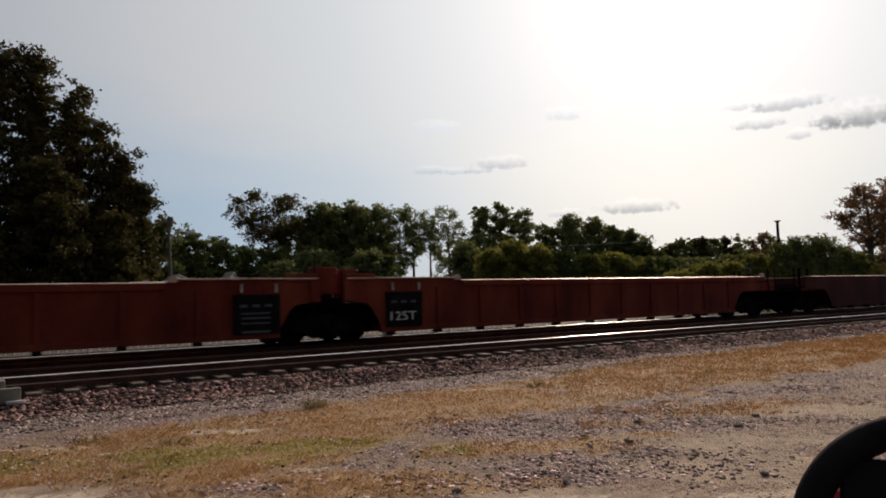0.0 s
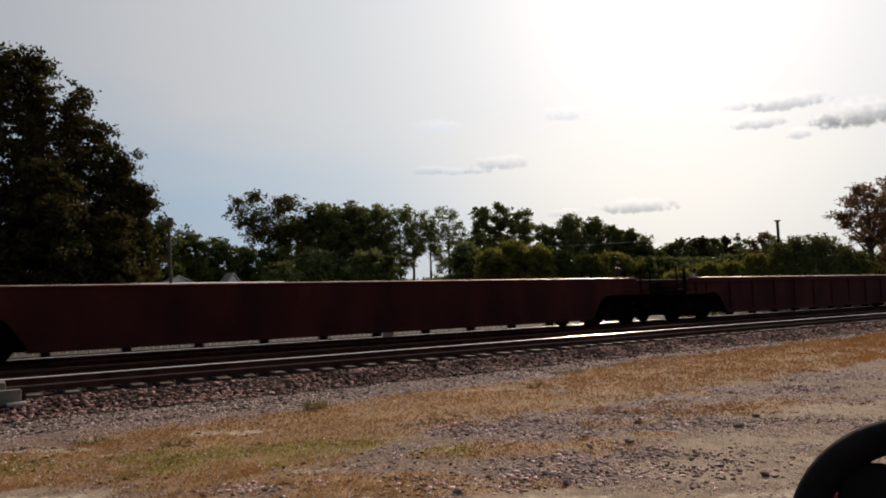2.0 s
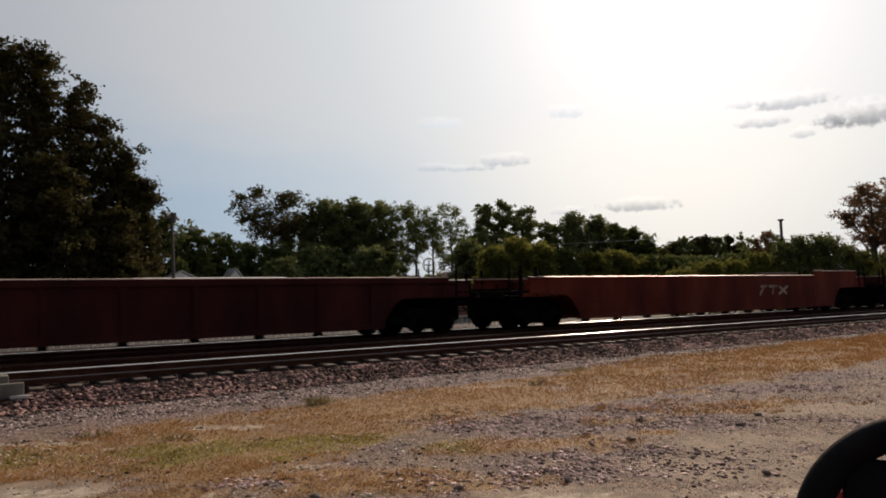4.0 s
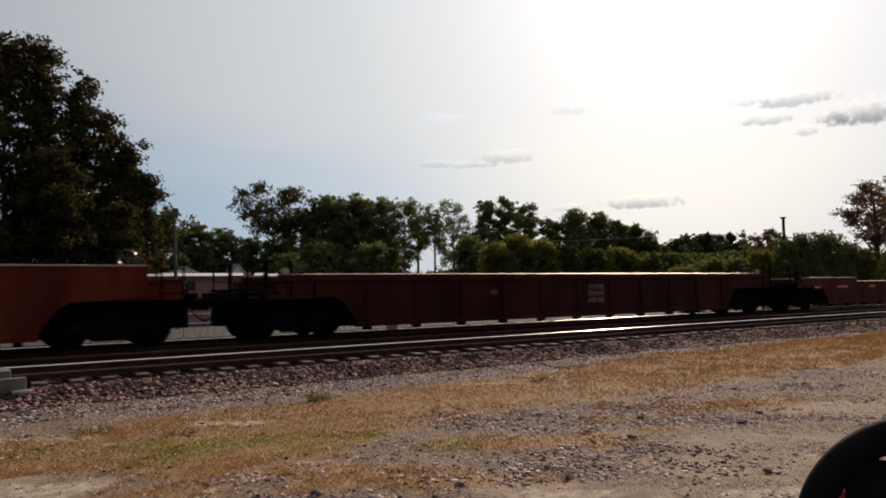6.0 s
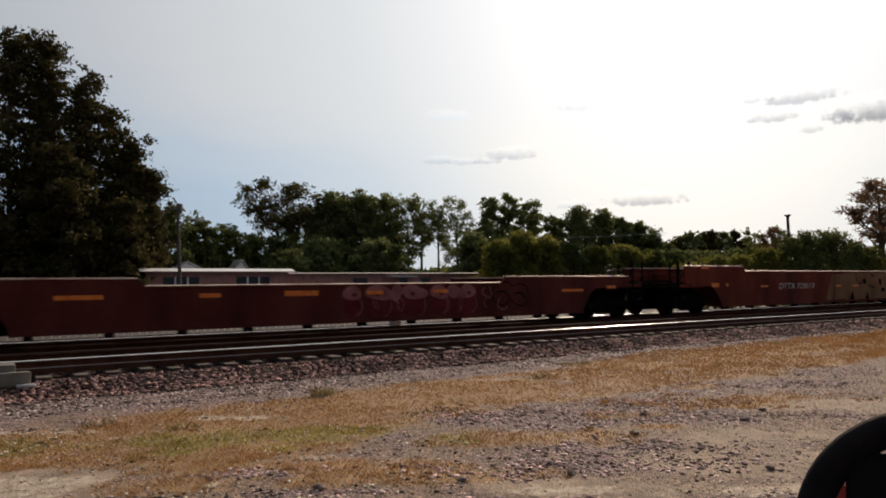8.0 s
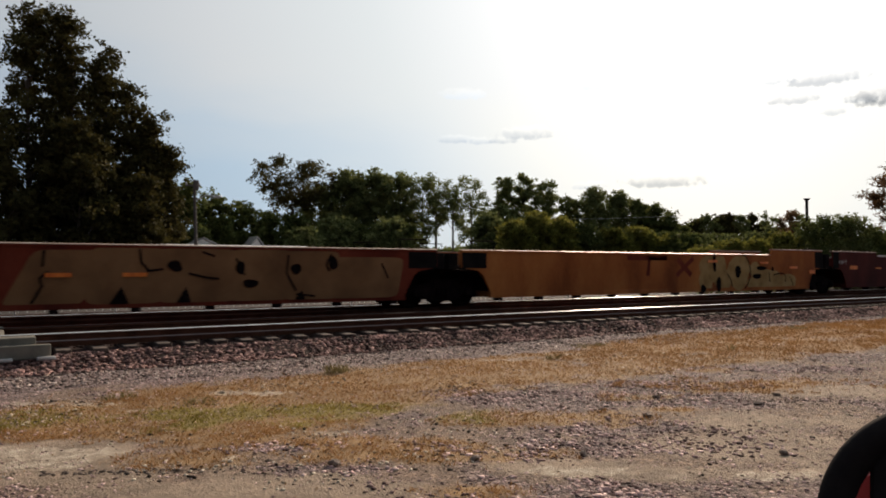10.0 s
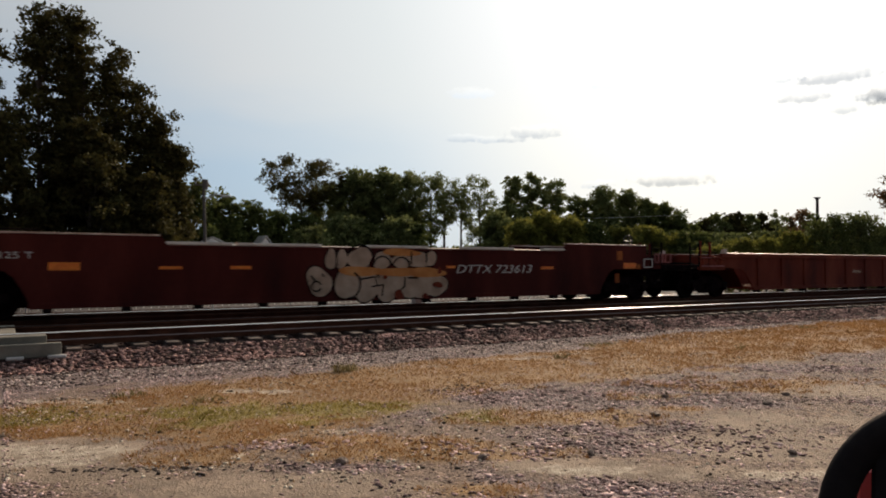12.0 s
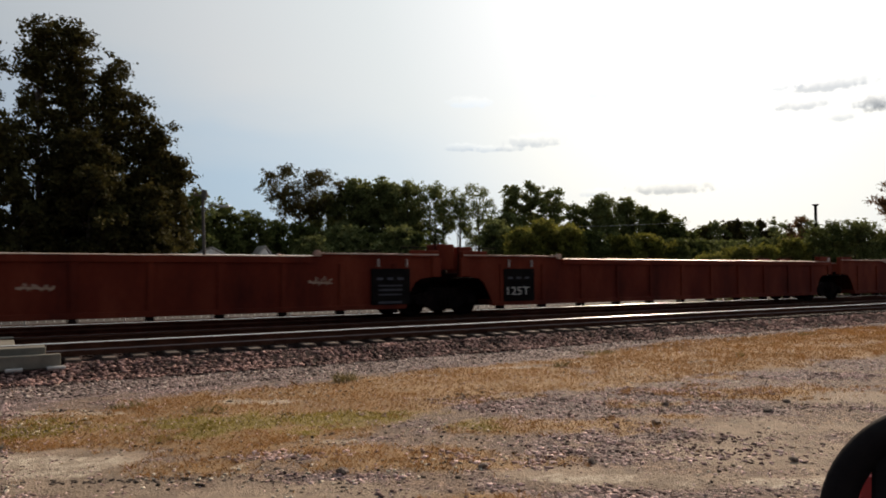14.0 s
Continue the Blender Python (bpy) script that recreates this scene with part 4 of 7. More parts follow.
def end_platform(car, X, side, paint, top, open_end=False):
    """Walkway, ladder, brake gear, handrails, hoses and coupler at a coupled end."""
    bm = B()
    box(bm, *sorted((X(0.62), X(1.05))), -1.38, 1.38, 1.17, 1.21)
    for i in range(9):
        y = -1.3 + 2.6 * i / 8
        box(bm, *sorted((X(0.62), X(1.05))), y - 0.012, y + 0.012, 1.211, 1.24)
    part("crossover_platform", bm, M["truck"], car, "open grating walkway across the car end")
    bm = B()
    box(bm, *sorted((X(0.40), X(0.60))), -1.40, 1.40, 0.92, 1.15, 0.02)
    part("end_sill", bm, M["truck"], car)
    bm = B()
    rod(bm, (X(-0.02), 0, 0.88), (X(0.5), 0, 0.88), 0.09, seg=10)
    box(bm, *sorted((X(-0.06), X(0.22))), -0.14, 0.14, 0.72, 1.02, 0.04)
    part("coupler", bm, M["truck"], car, "rusty black knuckle coupler")
    bm = B()
    for k in range(5):
        a0, a1 = k / 5, (k + 1) / 5
        rod(bm, (X(0.40 - 0.45 * a0), -0.45, 0.88 - 0.42 * math.sin(math.pi * 0.5 * (0.1 + a0 * 0.9))), (X(0.40 - 0.45 * a1), -0.45, 0.88 - 0.42 * math.sin(math.pi * 0.5 * (0.1 + a1 * 0.9))), 0.022, seg=6)
    part("air_hose", bm, M["black"], car, "drooping black air hose")
    # corner ladder on both flanks
    for s in (-1, 1):
        bm = B()
        for x in (0.75, 1.25):
            box(bm, *sorted((X(x - 0.02), X(x + 0.02))), *sorted((s * 1.47, s * 1.43)), 0.55, 1.95)
        for k in range(5):
            rod(bm, (X(0.75), s * 1.45, 0.6 + 0.28 * k), (X(1.25), s * 1.45, 0.6 + 0.28 * k), 0.014, seg=6)
        part("ladder", bm, M["truck"], car)
        bm = B()
        rod(bm, (X(1.3), s * 1.45, 1.62), (X(2.2), s * 1.45, 1.62), 0.016, seg=6)
        rod(bm, (X(1.3), s * 1.45, 1.38), (X(2.2), s * 1.45, 1.38), 0.016, seg=6)
        rod(bm, (X(2.2), s * 1.45, 1.38), (X(2.2), s * 1.45, 1.62), 0.016, seg=6)
        rod(bm, (X(1.75), s * 1.45, 1.1), (X(1.75), s * 1.45, 1.62), 0.016, seg=6)
        part("handrail", bm, M["truck"], car)
        bm = B()
        box(bm, *sorted((X(1.45), X(2.2))), *sorted((s * 1.46, s * 1.40)), 1.16, 1.42, 0.01)
        part("end_panel", bm, paint, car)
    for s in (-1, 1):
        if side == 1:
            bm = B()
            box(bm, *sorted((X(0.75), X(2.75))), *sorted((s * 1.44, s * 1.36)), 1.0, top - 0.08, 0.02)
            part("end_housing", bm, paint, car, "dark painted plate over the truck")
        else:
            for d, z in ((1.32 if open_end else 1.2, 2.02 if open_end else 1.95), (1.86, 2.0 if open_end else 1.92), (2.5, 1.4)):
                bm = B()
                box(bm, *sorted((X(d - 0.04), X(d + 0.04))), *sorted((s * 1.475, s * 1.40)), 0.98, z + (top - CAR_TOP), 0.008)
                part("stanchion", bm, paint if open_end else M["truck"], car, "worn painted end post" if open_end else "dark end post")
            bm = B()
            box(bm, *sorted((X(1.2), X(2.7))), *sorted((s * 1.468, s * 1.41)), 0.96, 1.08, 0.008)
            box(bm, *sorted((X(1.86), X(2.9))), *sorted((s * 1.466, s * 1.41)), top - 0.2, top - 0.1, 0.008)
            part("end_frame", bm, paint, car)
    if side == 1:
        bm = B()
        hub = Vector((X(1.9), -1.0, top + 0.40))
        rim = [hub + Vector((0.2 * math.cos(a), 0, 0.2 * math.sin(a))) for a in np.linspace(0, 2 * math.pi, 17)]
        for p, q in zip(rim, rim[1:]):
            rod(bm, p, q, 0.02, seg=6)
        for p in rim[:16:4]:
            rod(bm, hub, p, 0.014, seg=6)
        rod(bm, (X(1.9), -0.96, 1.1), (X(1.9), -0.96, top + 0.40), 0.03, seg=8)
        part("brake_wheel", bm, M["brake"], car, "grimy dark steel hand brake wheel on its stand")


def reflectors(car, rows):
    for x, z, w, h in rows:
        bm = B()
        box(bm, x, x + w, -SIDE - 0.008, -SIDE + 0.001, z, z + h)
        part("reflector", bm, M["reflector"], car, "amber reflective strip")


def panel_block(car, x0, x1, text="125T", y=-SIDE + 0.04):
    """Black stencil block under the top chord, with grey marks, and two pale grab irons over it."""
    z0, z1 = CAR_LOW + 0.1, 1.28
    bm = B()
    box(bm, x0, x1, y - 0.075, y - 0.005, z0, z1, 0.004)
    blk = part("stencil_block", bm, M["black"], car, "black painted stencil block")
    f = y - 0.079
    w = x1 - x0
    if text:
        lettering("stencil", text, 0.34, M["white"], blk, x0 + 0.10 * w, f, 0.50, "white stencilled capacity mark", width=0.72 * w)
    for k in range(3):
        bm = B()
        x = x0 + (0.12 + 0.27 * k) * w
        box(bm, x, x + 0.16 * w, f - 0.002, f + 0.004, 0.97, 1.04)
        part("stencil_bar", bm, M["stencil_grey"], blk)
    rows = [(0.42, 0.46), (0.84, 0.88)] if text else [(0.34, 0.40), (0.56, 0.60), (0.68, 0.73), (0.8, 0.84)]
    for a, b in rows:
        bm = B()
        box(bm, x0 + 0.16 * w, x0 + 0.78 * w, f - 0.002, f + 0.004, a, b)
        part("stencil_bar", bm, M["truck"] if text else M["stencil_grey"], blk)
    for k in (0.15, 0.9):
        bm = B()
        box(bm, x0 + k * w, x0 + k * w + 0.03, f - 0.03, f + 0.05, 1.33, 1.54, 0.004)
        part("grab_iron", bm, M["white"], blk, "pale grab iron")
    return blk


def scribble(car, x, z, w, h, seed, material, y=-SIDE + 0.035, label="small white paint scrawl"):
    rnd = random.Random(seed)
    bm = B()
    pts = [(x + w * i / 9, z + h * (0.5 + 0.5 * rnd.uniform(-1, 1))) for i in range(10)]
    stroke(bm, pts, 0.05, y)
    stroke(bm, [(x, z + h * 0.3), (x + w, z + h * 0.2)], 0.035, y - 0.003)
    part("scrawl", bm, material, car, label)


JOINTS = [-12.0, 8.04, 29.35, 53.3, 77.0, 100.5, 124.2, 147.8, 169.9, 189.4, 210.7, 232.7, 252.3, 273.8]
CARS = []


def add(i, left, right, *a, **k):
    c = well_car(JOINTS[i], JOINTS[i + 1], left, right, *a, **k)
    CARS.append(c)
    return c, JOINTS[i + 1] - JOINTS[i]


def brake_housing(car):
    """Brake gear boxes and grab rails that stand over an articulated joint."""
    for x0, x1, y1, z1 in ((-0.35, 0.25, -0.7, 1.98), (0.42, 0.85, -0.8, 1.92)):
        bm = B()
        box(bm, x0, x1, -1.30, y1, 1.25, z1, 0.03)
        part("brake_housing", bm, M["rust"], car, "oxide-red brake gear housing standing over the joint")
    for x in (-0.45, 0.32, 0.95):
        bm = B()
        rod(bm, (x, -1.38, 1.1), (x, -1.38, 2.35), 0.016, seg=6)
        part("grab_rail", bm, M["truck"], car)


def black_end(car, x0, x1, top):
    """Black painted plate beside an articulated joint."""
    bm = B()
    box(bm, x0, x1, -SIDE - 0.006, -SIDE + 0.002, 1.06, top)
    part("black_plate", bm, M["black"], car, "black painted end of the side")


def joint_filler(car, x0, x1, top):
    """Added black block across an articulated joint; it makes the gap look dark."""
    bm = B()
    box(bm, x0, x1, -1.36, 1.36, 1.03, top, 0.02)
    part("end_bulkhead", bm, M["black"], car, "added black block that darkens the gap at the joint")


def painted(car, name, shapes, material, y, label, seed=0):
    for i, (x, z, rx, rz) in enumerate(shapes):
        bm = B()
        blob(bm, x, z, rx, rz, y - 0.0011 * i, seed + i)
        part(name, bm, material, car, label)


def lines(car, strokes, w, material, y, label):
    for i, pts in enumerate(strokes):
        bm = B()
        stroke(bm, pts, w, y - 0.0008 * i)
        part("graffiti_stroke", bm, material, car, label)


# articulated ribbed cars at the head
c, L = add(0, "joint", "joint", M["rust"], "oxide-red ribbed container well car, empty, worn top edge", hi_r=0.1)
panel_block(c, L - 2.62, L - 1.45, text="")
c, L = add(1, "joint", "coupled", M["rust"], "oxide-red ribbed well car with a black stencil block", hi_l=0.1)
panel_block(c, 1.6, 2.75)
brake_housing(c)
# single cars
c, L = add(2, "coupled", "coupled", M["brown"], "dark brown smooth well car, empty", ribs=False)
scribble(c, 6.8, 0.55, 0.35, 0.4, 31, M["brown"], y=-SIDE - 0.004, label="faint dark scrawl")
c, L = add(3, "coupled", "coupled", M["brown"], "dark brown ribbed well car, empty", ribs=True)
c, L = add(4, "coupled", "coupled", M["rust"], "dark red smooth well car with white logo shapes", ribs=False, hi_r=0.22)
for k, pts in enumerate(([(0.3, 1), (1, 1), (0.65, 1), (0.2, 0)], [(0, 1), (1, 1), (0.5, 1), (0.4, 0)], [(0, 1), (0.8, 0)], [(0.9, 1), (-0.1, 0)])):
    bm = B()
    xo = 13.85 + min(k, 2) * 0.78
    stroke(bm, [(xo + 0.68 * a, 0.8 + 0.34 * b) for a, b in pts], 0.11, -SIDE - 0.004 - 0.003 * k)
    part("logo_shape", bm, M["graf_white"], c, "white painted logo stroke")
c, L = add(5, "coupled", "coupled", M["brown"], "dark brown ribbed well car with a pale stencilled patch", ribs=True)
for r in range(3):
    for q in range(4):
        bm = B()
        x, z = 12.35 + 0.19 * q, 0.62 + 0.22 * r
        if (r + q) % 2:
            stroke(bm, arc(x + 0.07, z + 0.09, 0.065, 0, 300, 7), 0.035, -SIDE + 0.035)
        else:
            stroke(bm, [(x, z), (x + 0.04, z + 0.18), (x + 0.13, z + 0.02), (x + 0.14, z + 0.18)], 0.035, -SIDE + 0.035)
        part("stencil_mark", bm, M["graf_white"], c)
scribble(c, 8.2, 0.95, 0.3, 0.25, 3, M["graf_grey"])
c, L = add(6, "coupled", "coupled", M["ochre"], "brown-red smooth well car with amber strips and graffiti", ribs=False, top=1.2, hi_l=0.19, hi_r=0.2, run_l=4.6, run_r=5.4)
reflectors(c, [(2.6, 0.92, 0.45, 0.1), (4.5, 0.93, 0.95, 0.1), (7.5, 0.93, 0.5, 0.1), (9.6, 0.93, 0.9, 0.13), (16.7, 0.93, 0.45, 0.1), (18.95, 0.9, 0.95, 0.09), (21.0, 0.98, 0.42, 0.1)])
LETTERS = [(11.45, 0.26), (12.27, 0.44), (12.80, 0.19), (13.37, 0.40), (14.20, 0.30), (14.73, 0.24), (15.18, 0.30)]
for i, (x, w) in enumerate(LETTERS):
    body = "red sprayed lower half of a graffiti letter"
    painted(c, "graffiti_fill", [(x + 0.03, 0.63, w * 0.95, 0.36)], M["graf_red"], -SIDE - 0.004 - 0.002 * i, body, 40 + i)
    painted(c, "graffiti_fill", [(x, 0.97, w, 0.21)], M["graf_pink"], -SIDE - 0.020 - 0.001 * i, "faded pink rounded top of a graffiti letter", 60 + i)
    lines(c, [arc(x + 0.03, 0.63, min(w, 0.33), -70, 75, 9)], 0.022, M["graf_pink"], -SIDE - 0.032 - 0.001 * i, "thin pink edge of a graffiti letter")
    if w > 0.25:
        painted(c, "graffiti_mark", [(x + 0.06 * (-1) ** i, 0.93, 0.07, 0.05)], M["ochre"], -SIDE - 0.036, "dark hollow of a graffiti letter", 80 + i)
lines(c, [[(12.05, 0.8), (12.12, 0.55)], [(12.16, 0.75), (12.22, 0.5)], [(12.82, 0.75), (12.84, 0.5)], [(14.45, 0.95), (14.45, 0.45), (14.36, 0.35)], [(14.85, 0.85), (14.9, 0.5)]], 0.025, M["graf_pink"], -SIDE - 0.042, "thin pink sprayed line")
for x, z in ((11.86, 0.93), (13.98, 0.94)):
    bm = B()
    box(bm, x, x + 0.5, -SIDE - 0.056, -SIDE - 0.048, z, z + 0.1)
    part("reflector", bm, M["reflector"], c, "amber reflective strip")
lines(c, [arc(15.85, 0.95, 0.12, 100, 300, 8), arc(15.95, 0.62, 0.16, 60, 240, 8), [(16.0, 1.1), (16.08, 0.9), (15.98, 0.75)], arc(16.5, 0.6, 0.2, 120, 330, 8)], 0.03, M["graf_pink"], -SIDE - 0.03, "pale sprayed curl")
bubble_letters(c, 16.1, 17.5, 0.5, 1.2, 2, M["ochre"], M["truck"], 23, "dull graffiti with dark outlines")
# articulated cars with graffiti
c, L = add(7, "coupled", "joint", M["rust"], "dark red smooth well car with white lettering and grey graffiti", ribs=False, hi_l=0.2)
lettering("lettering", "DTTX 723613", 0.34, M["white"], c, 7.6, -SIDE - 0.004, 0.84, "white slanted reporting mark", shear=0.25, width=2.7)
tan = "tall tan sprayed letter run into its neighbours"
for i, (x0, x1, z1, lean) in enumerate(((11.5, 13.0, 1.46, 0.3), (12.8, 14.4, 1.52, 0.05), (14.2, 16.05, 1.52, 0.0), (15.85, 17.4, 1.52, 0.05), (17.15, 18.7, 1.5, 0.0), (18.4, 20.5, 1.36, 0.1))):
    block_letter(c, x0, x1, 0.28, z1, -SIDE - 0.006 - 0.004 * i, M["graf_tan"], tan, lean, 9.0)
lines(c, [[(11.75, 0.32), (11.95, 0.7), (11.9, 0.85), (12.05, 1.0)], [(11.95, 1.1), (11.98, 1.45)], [(13.85, 1.5), (13.88, 1.2), (14.05, 1.0)], [(14.0, 1.0), (14.35, 1.05)], [(14.9, 0.95), (15.3, 0.85), (15.6, 0.82)], [(15.2, 1.45), (15.5, 1.35)],
          [(16.0, 1.3), (16.2, 0.9)], [(17.3, 1.4), (17.25, 0.95), (17.5, 0.5)], [(18.45, 1.42), (18.3, 1.15), (18.4, 1.0)], [(17.5, 0.42), (18.0, 0.36)], [(19.9, 1.2), (20.1, 0.8)]], 0.05, M["truck"], -SIDE - 0.036, "dark sprayed lines in the graffiti")
for x, z, w, h in ((13.43, 0.28, 0.2, 0.38), (14.8, 0.28, 0.16, 0.36), (17.6, 0.28, 0.14, 0.24)):
    bm = B()
    slab(bm, [(x - w, z), (x + w, z), (x + 0.05, z + h)], -SIDE - 0.044, -SIDE - 0.036)
    part("graffiti_mark", bm, M["truck"], c, "dark sprayed wedge")
painted(c, "graffiti_mark", [(14.6, 1.12, 0.17, 0.12), (16.1, 1.08, 0.12, 0.14), (16.35, 0.70, 0.17, 0.11), (17.5, 1.05, 0.13, 0.14), (18.5, 1.2, 0.12, 0.18)], M["truck"], -SIDE - 0.04, "dark sprayed spots", 5)
reflectors(c, [(3.1, 0.96, 0.45, 0.16), (6.3, 0.93, 0.5, 0.07), (2.5, 1.66, 0.45, 0.09), (4.0, 0.98, 0.14, 0.12)])
for x, w in ((12.0, 0.5), (13.5, 0.5)):
    bm = B()
    box(bm, x, x + w, -SIDE - 0.05, -SIDE - 0.042, 0.88, 0.97)
    part("reflector", bm, M["reflector"], c, "amber reflective strip")
black_end(c, L - 1.35, L - 0.43, 1.54)
joint_filler(c, L - 0.40, L - 0.08, 1.5)
c, L = add(8, "joint", "joint", M["orange_paint"], "faded orange well car covered with pale graffiti letters", ribs=False, hi_r=0.24)
black_end(c, 0.43, 1.3, 1.54)
joint_filler(c, 0.08, 0.40, 1.5)
black_end(c, L - 1.0, L - 0.43, 1.75)
joint_filler(c, L - 0.40, L - 0.08, 1.66)
# tall pale letters H O S
painted(c, "graffiti_fill", [(11.4, 1.15, 0.40, 0.46), (11.35, 0.6, 0.42, 0.48), (12.15, 1.15, 0.34, 0.46), (12.35, 0.62, 0.5, 0.48), (11.85, 0.75, 0.55, 0.22)], M["graf_cream"], -SIDE - 0.004, "tall pale sprayed letter", 1)
painted(c, "graffiti_fill", [(13.28, 0.92, 0.70, 0.66)], M["graf_cream"], -SIDE - 0.012, "pale round sprayed letter", 2)
painted(c, "graffiti_fill", [(14.6, 0.5, 0.75, 0.34), (15.4, 0.48, 0.7, 0.3), (14.35, 0.95, 0.4, 0.34), (16.4, 0.5, 0.8, 0.3), (15.2, 0.78, 0.7, 0.26)], M["graf_cream"], -SIDE - 0.004, "pale low sprayed letter", 3)
painted(c, "graffiti_mark", [(13.22, 0.93, 0.16, 0.26), (11.8, 1.28, 0.1, 0.34), (12.05, 0.45, 0.15, 0.26), (14.72, 1.06, 0.30, 0.09), (14.42, 0.74, 0.26, 0.11), (11.15, 0.3, 0.15, 0.15), (15.45, 1.02, 0.07, 0.09)], M["truck"], -SIDE - 0.022, "dark sprayed hollow", 4)
lines(c, [arc(13.28, 0.92, 0.72, -65, 75, 10), [(12.55, 0.85), (12.8, 0.6), (12.85, 0.35)], [(15.5, 0.78), (15.8, 0.84), (16.1, 0.86), (16.3, 0.78), (16.32, 0.5)], [(16.6, 0.7), (16.75, 0.55), (16.85, 0.35)], [(15.2, 0.9), (15.25, 0.5)]], 0.045, M["truck"], -SIDE - 0.03, "dark sprayed lines in the graffiti")
bm = B()
stroke(bm, [(9.75, 1.4), (10.5, 0.8)], 0.2, -SIDE - 0.004)
part("painted_cross", bm, M["rust"], c, "dark red painted stroke")
bm = B()
stroke(bm, [(10.6, 1.42), (9.7, 0.8)], 0.17, -SIDE - 0.008)
part("painted_cross", bm, M["rust"], c, "dark red painted stroke")
bm = B()
stroke(bm, [(7.2, 1.42), (9.2, 1.42), (8.3, 1.42), (8.2, 0.8)], 0.17, -SIDE - 0.004)
part("painted_cross", bm, M["rust"], c, "dark red painted stroke")
reflectors(c, [(18.1, 0.82, 0.4, 0.16)])
for x, z in ((11.4, 1.27), (14.6, 1.22), (16.6, 1.03)):
    bm = B()
    box(bm, x, x + 0.55, -SIDE - 0.045, -SIDE - 0.036, z, z + 0.1)
    part("reflector", bm, M["reflector"], c, "amber reflective strip")
c, L = add(9, "joint", "coupled", M["dark_red"], "dark red smooth well car with white graffiti and lettering", ribs=False, hi_l=0.22, hi_r=0.24)
black_end(c, 0.43, 0.88, 1.76)
joint_filler(c, 0.08, 0.40, 1.66)
lettering("stencil", "125 T", 0.2, M["white"], c, 0.93, -SIDE - 0.004, 1.25, "white stencilled capacity mark", width=0.6)
lettering("lettering", "DTTX 723613", 0.34, M["white"], c, 12.0, -SIDE - 0.004, 0.9, "white slanted reporting mark", shear=0.25, width=2.75)
white = [(7.84, 0.70, 0.35, 0.36), (8.15, 1.27, 0.14, 0.28), (8.45, 1.27, 0.16, 0.24), (8.97, 1.30, 0.38, 0.27), (9.62, 1.24, 0.28, 0.22), (10.2, 1.22, 0.3, 0.18), (10.75, 1.27, 0.34, 0.24), (11.1, 1.3, 0.2, 0.22),
         (8.65, 0.65, 0.36, 0.46), (9.2, 0.55, 0.36, 0.38), (9.8, 0.55, 0.4, 0.36), (10.35, 0.58, 0.4, 0.36), (10.85, 0.55, 0.42, 0.34), (11.3, 0.56, 0.34, 0.32)]
painted(c, "graffiti_fill", [(x, z, rx + 0.035, rz + 0.035) for x, z, rx, rz in white], M["truck"], -SIDE - 0.003, "black outline of the graffiti", 101)
painted(c, "graffiti_fill", white, M["graf_white"], -SIDE - 0.02, "white bubble graffiti with black outlines", 101)
painted(c, "graffiti_fill", [(9.0, 0.96, 0.6, 0.14), (10.1, 0.94, 0.8, 0.12), (11.0, 0.92, 0.6, 0.14), (10.2, 1.47, 0.6, 0.1)], M["graf_orange"], -SIDE - 0.038, "orange sprayed band", 7)
lines(c, [arc(8.97, 1.28, 0.38, 10, 170, 8), arc(9.62, 1.1, 0.26, 10, 170, 7), arc(10.2, 1.08, 0.26, 10, 170, 7), [(10.5, 1.5), (10.5, 1.15)], [(11.0, 1.5), (10.98, 1.2)], [(8.3, 1.5), (8.3, 1.1)],
          [(8.98, 0.75), (9.4, 0.82), (9.45, 0.6)], [(9.3, 0.55), (9.65, 0.6), (9.6, 0.3)], [(10.3, 0.8), (10.3, 0.55), (10.1, 0.4)], arc(8.62, 0.62, 0.36, -90, 60, 8), [(7.6, 0.85), (7.75, 0.7)], [(7.9, 0.9), (7.95, 0.82)], arc(7.75, 0.58, 0.13, 20, 340, 9), [(10.4, 0.78), (10.7, 0.78)]],
      0.04, M["black"], -SIDE - 0.046, "black sprayed lines in the graffiti")
painted(c, "graffiti_mark", [(11.4, 0.98, 0.06, 0.1), (10.12, 0.32, 0.14, 0.13), (10.95, 0.27, 0.1, 0.08), (11.35, 0.58, 0.16, 0.08), (9.7, 0.8, 0.06, 0.05)], M["rust"], -SIDE - 0.052, "dark sprayed spots", 9)
reflectors(c, [(1.8, 1.0, 0.6, 0.17), (4.0, 1.02, 0.5, 0.07), (5.6, 1.02, 0.5, 0.08), (11.66, 1.04, 0.3, 0.07), (15.1, 1.0, 0.5, 0.09), (L - 2.65, 1.02, 0.6, 0.19)])
for x, z, w, h in ((L - 2.95, 1.3, 0.25, 0.3), (L - 3.05, 0.55, 0.2, 0.3), (L - 2.0, 1.0, 0.14, 0.16)):
    bm = B()
    box(bm, x, x + w, -SIDE - 0.006, -SIDE, z, z + h)
    part("placard", bm, M["orange_paint"], c, "small dull orange placard")
bm = B()
for x0, x1, z0, z1 in ((L - 1.7, L - 1.28, 1.05, 1.08), (L - 1.7, L - 1.28, 1.33, 1.36), (L - 1.7, L - 1.67, 1.08, 1.33), (L - 1.31, L - 1.28, 1.08, 1.33)):
    box(bm, x0, x1, -SIDE - 0.03, -SIDE - 0.01, z0, z1)
part("placard_frame", bm, M["white"], c, "white placard frame")
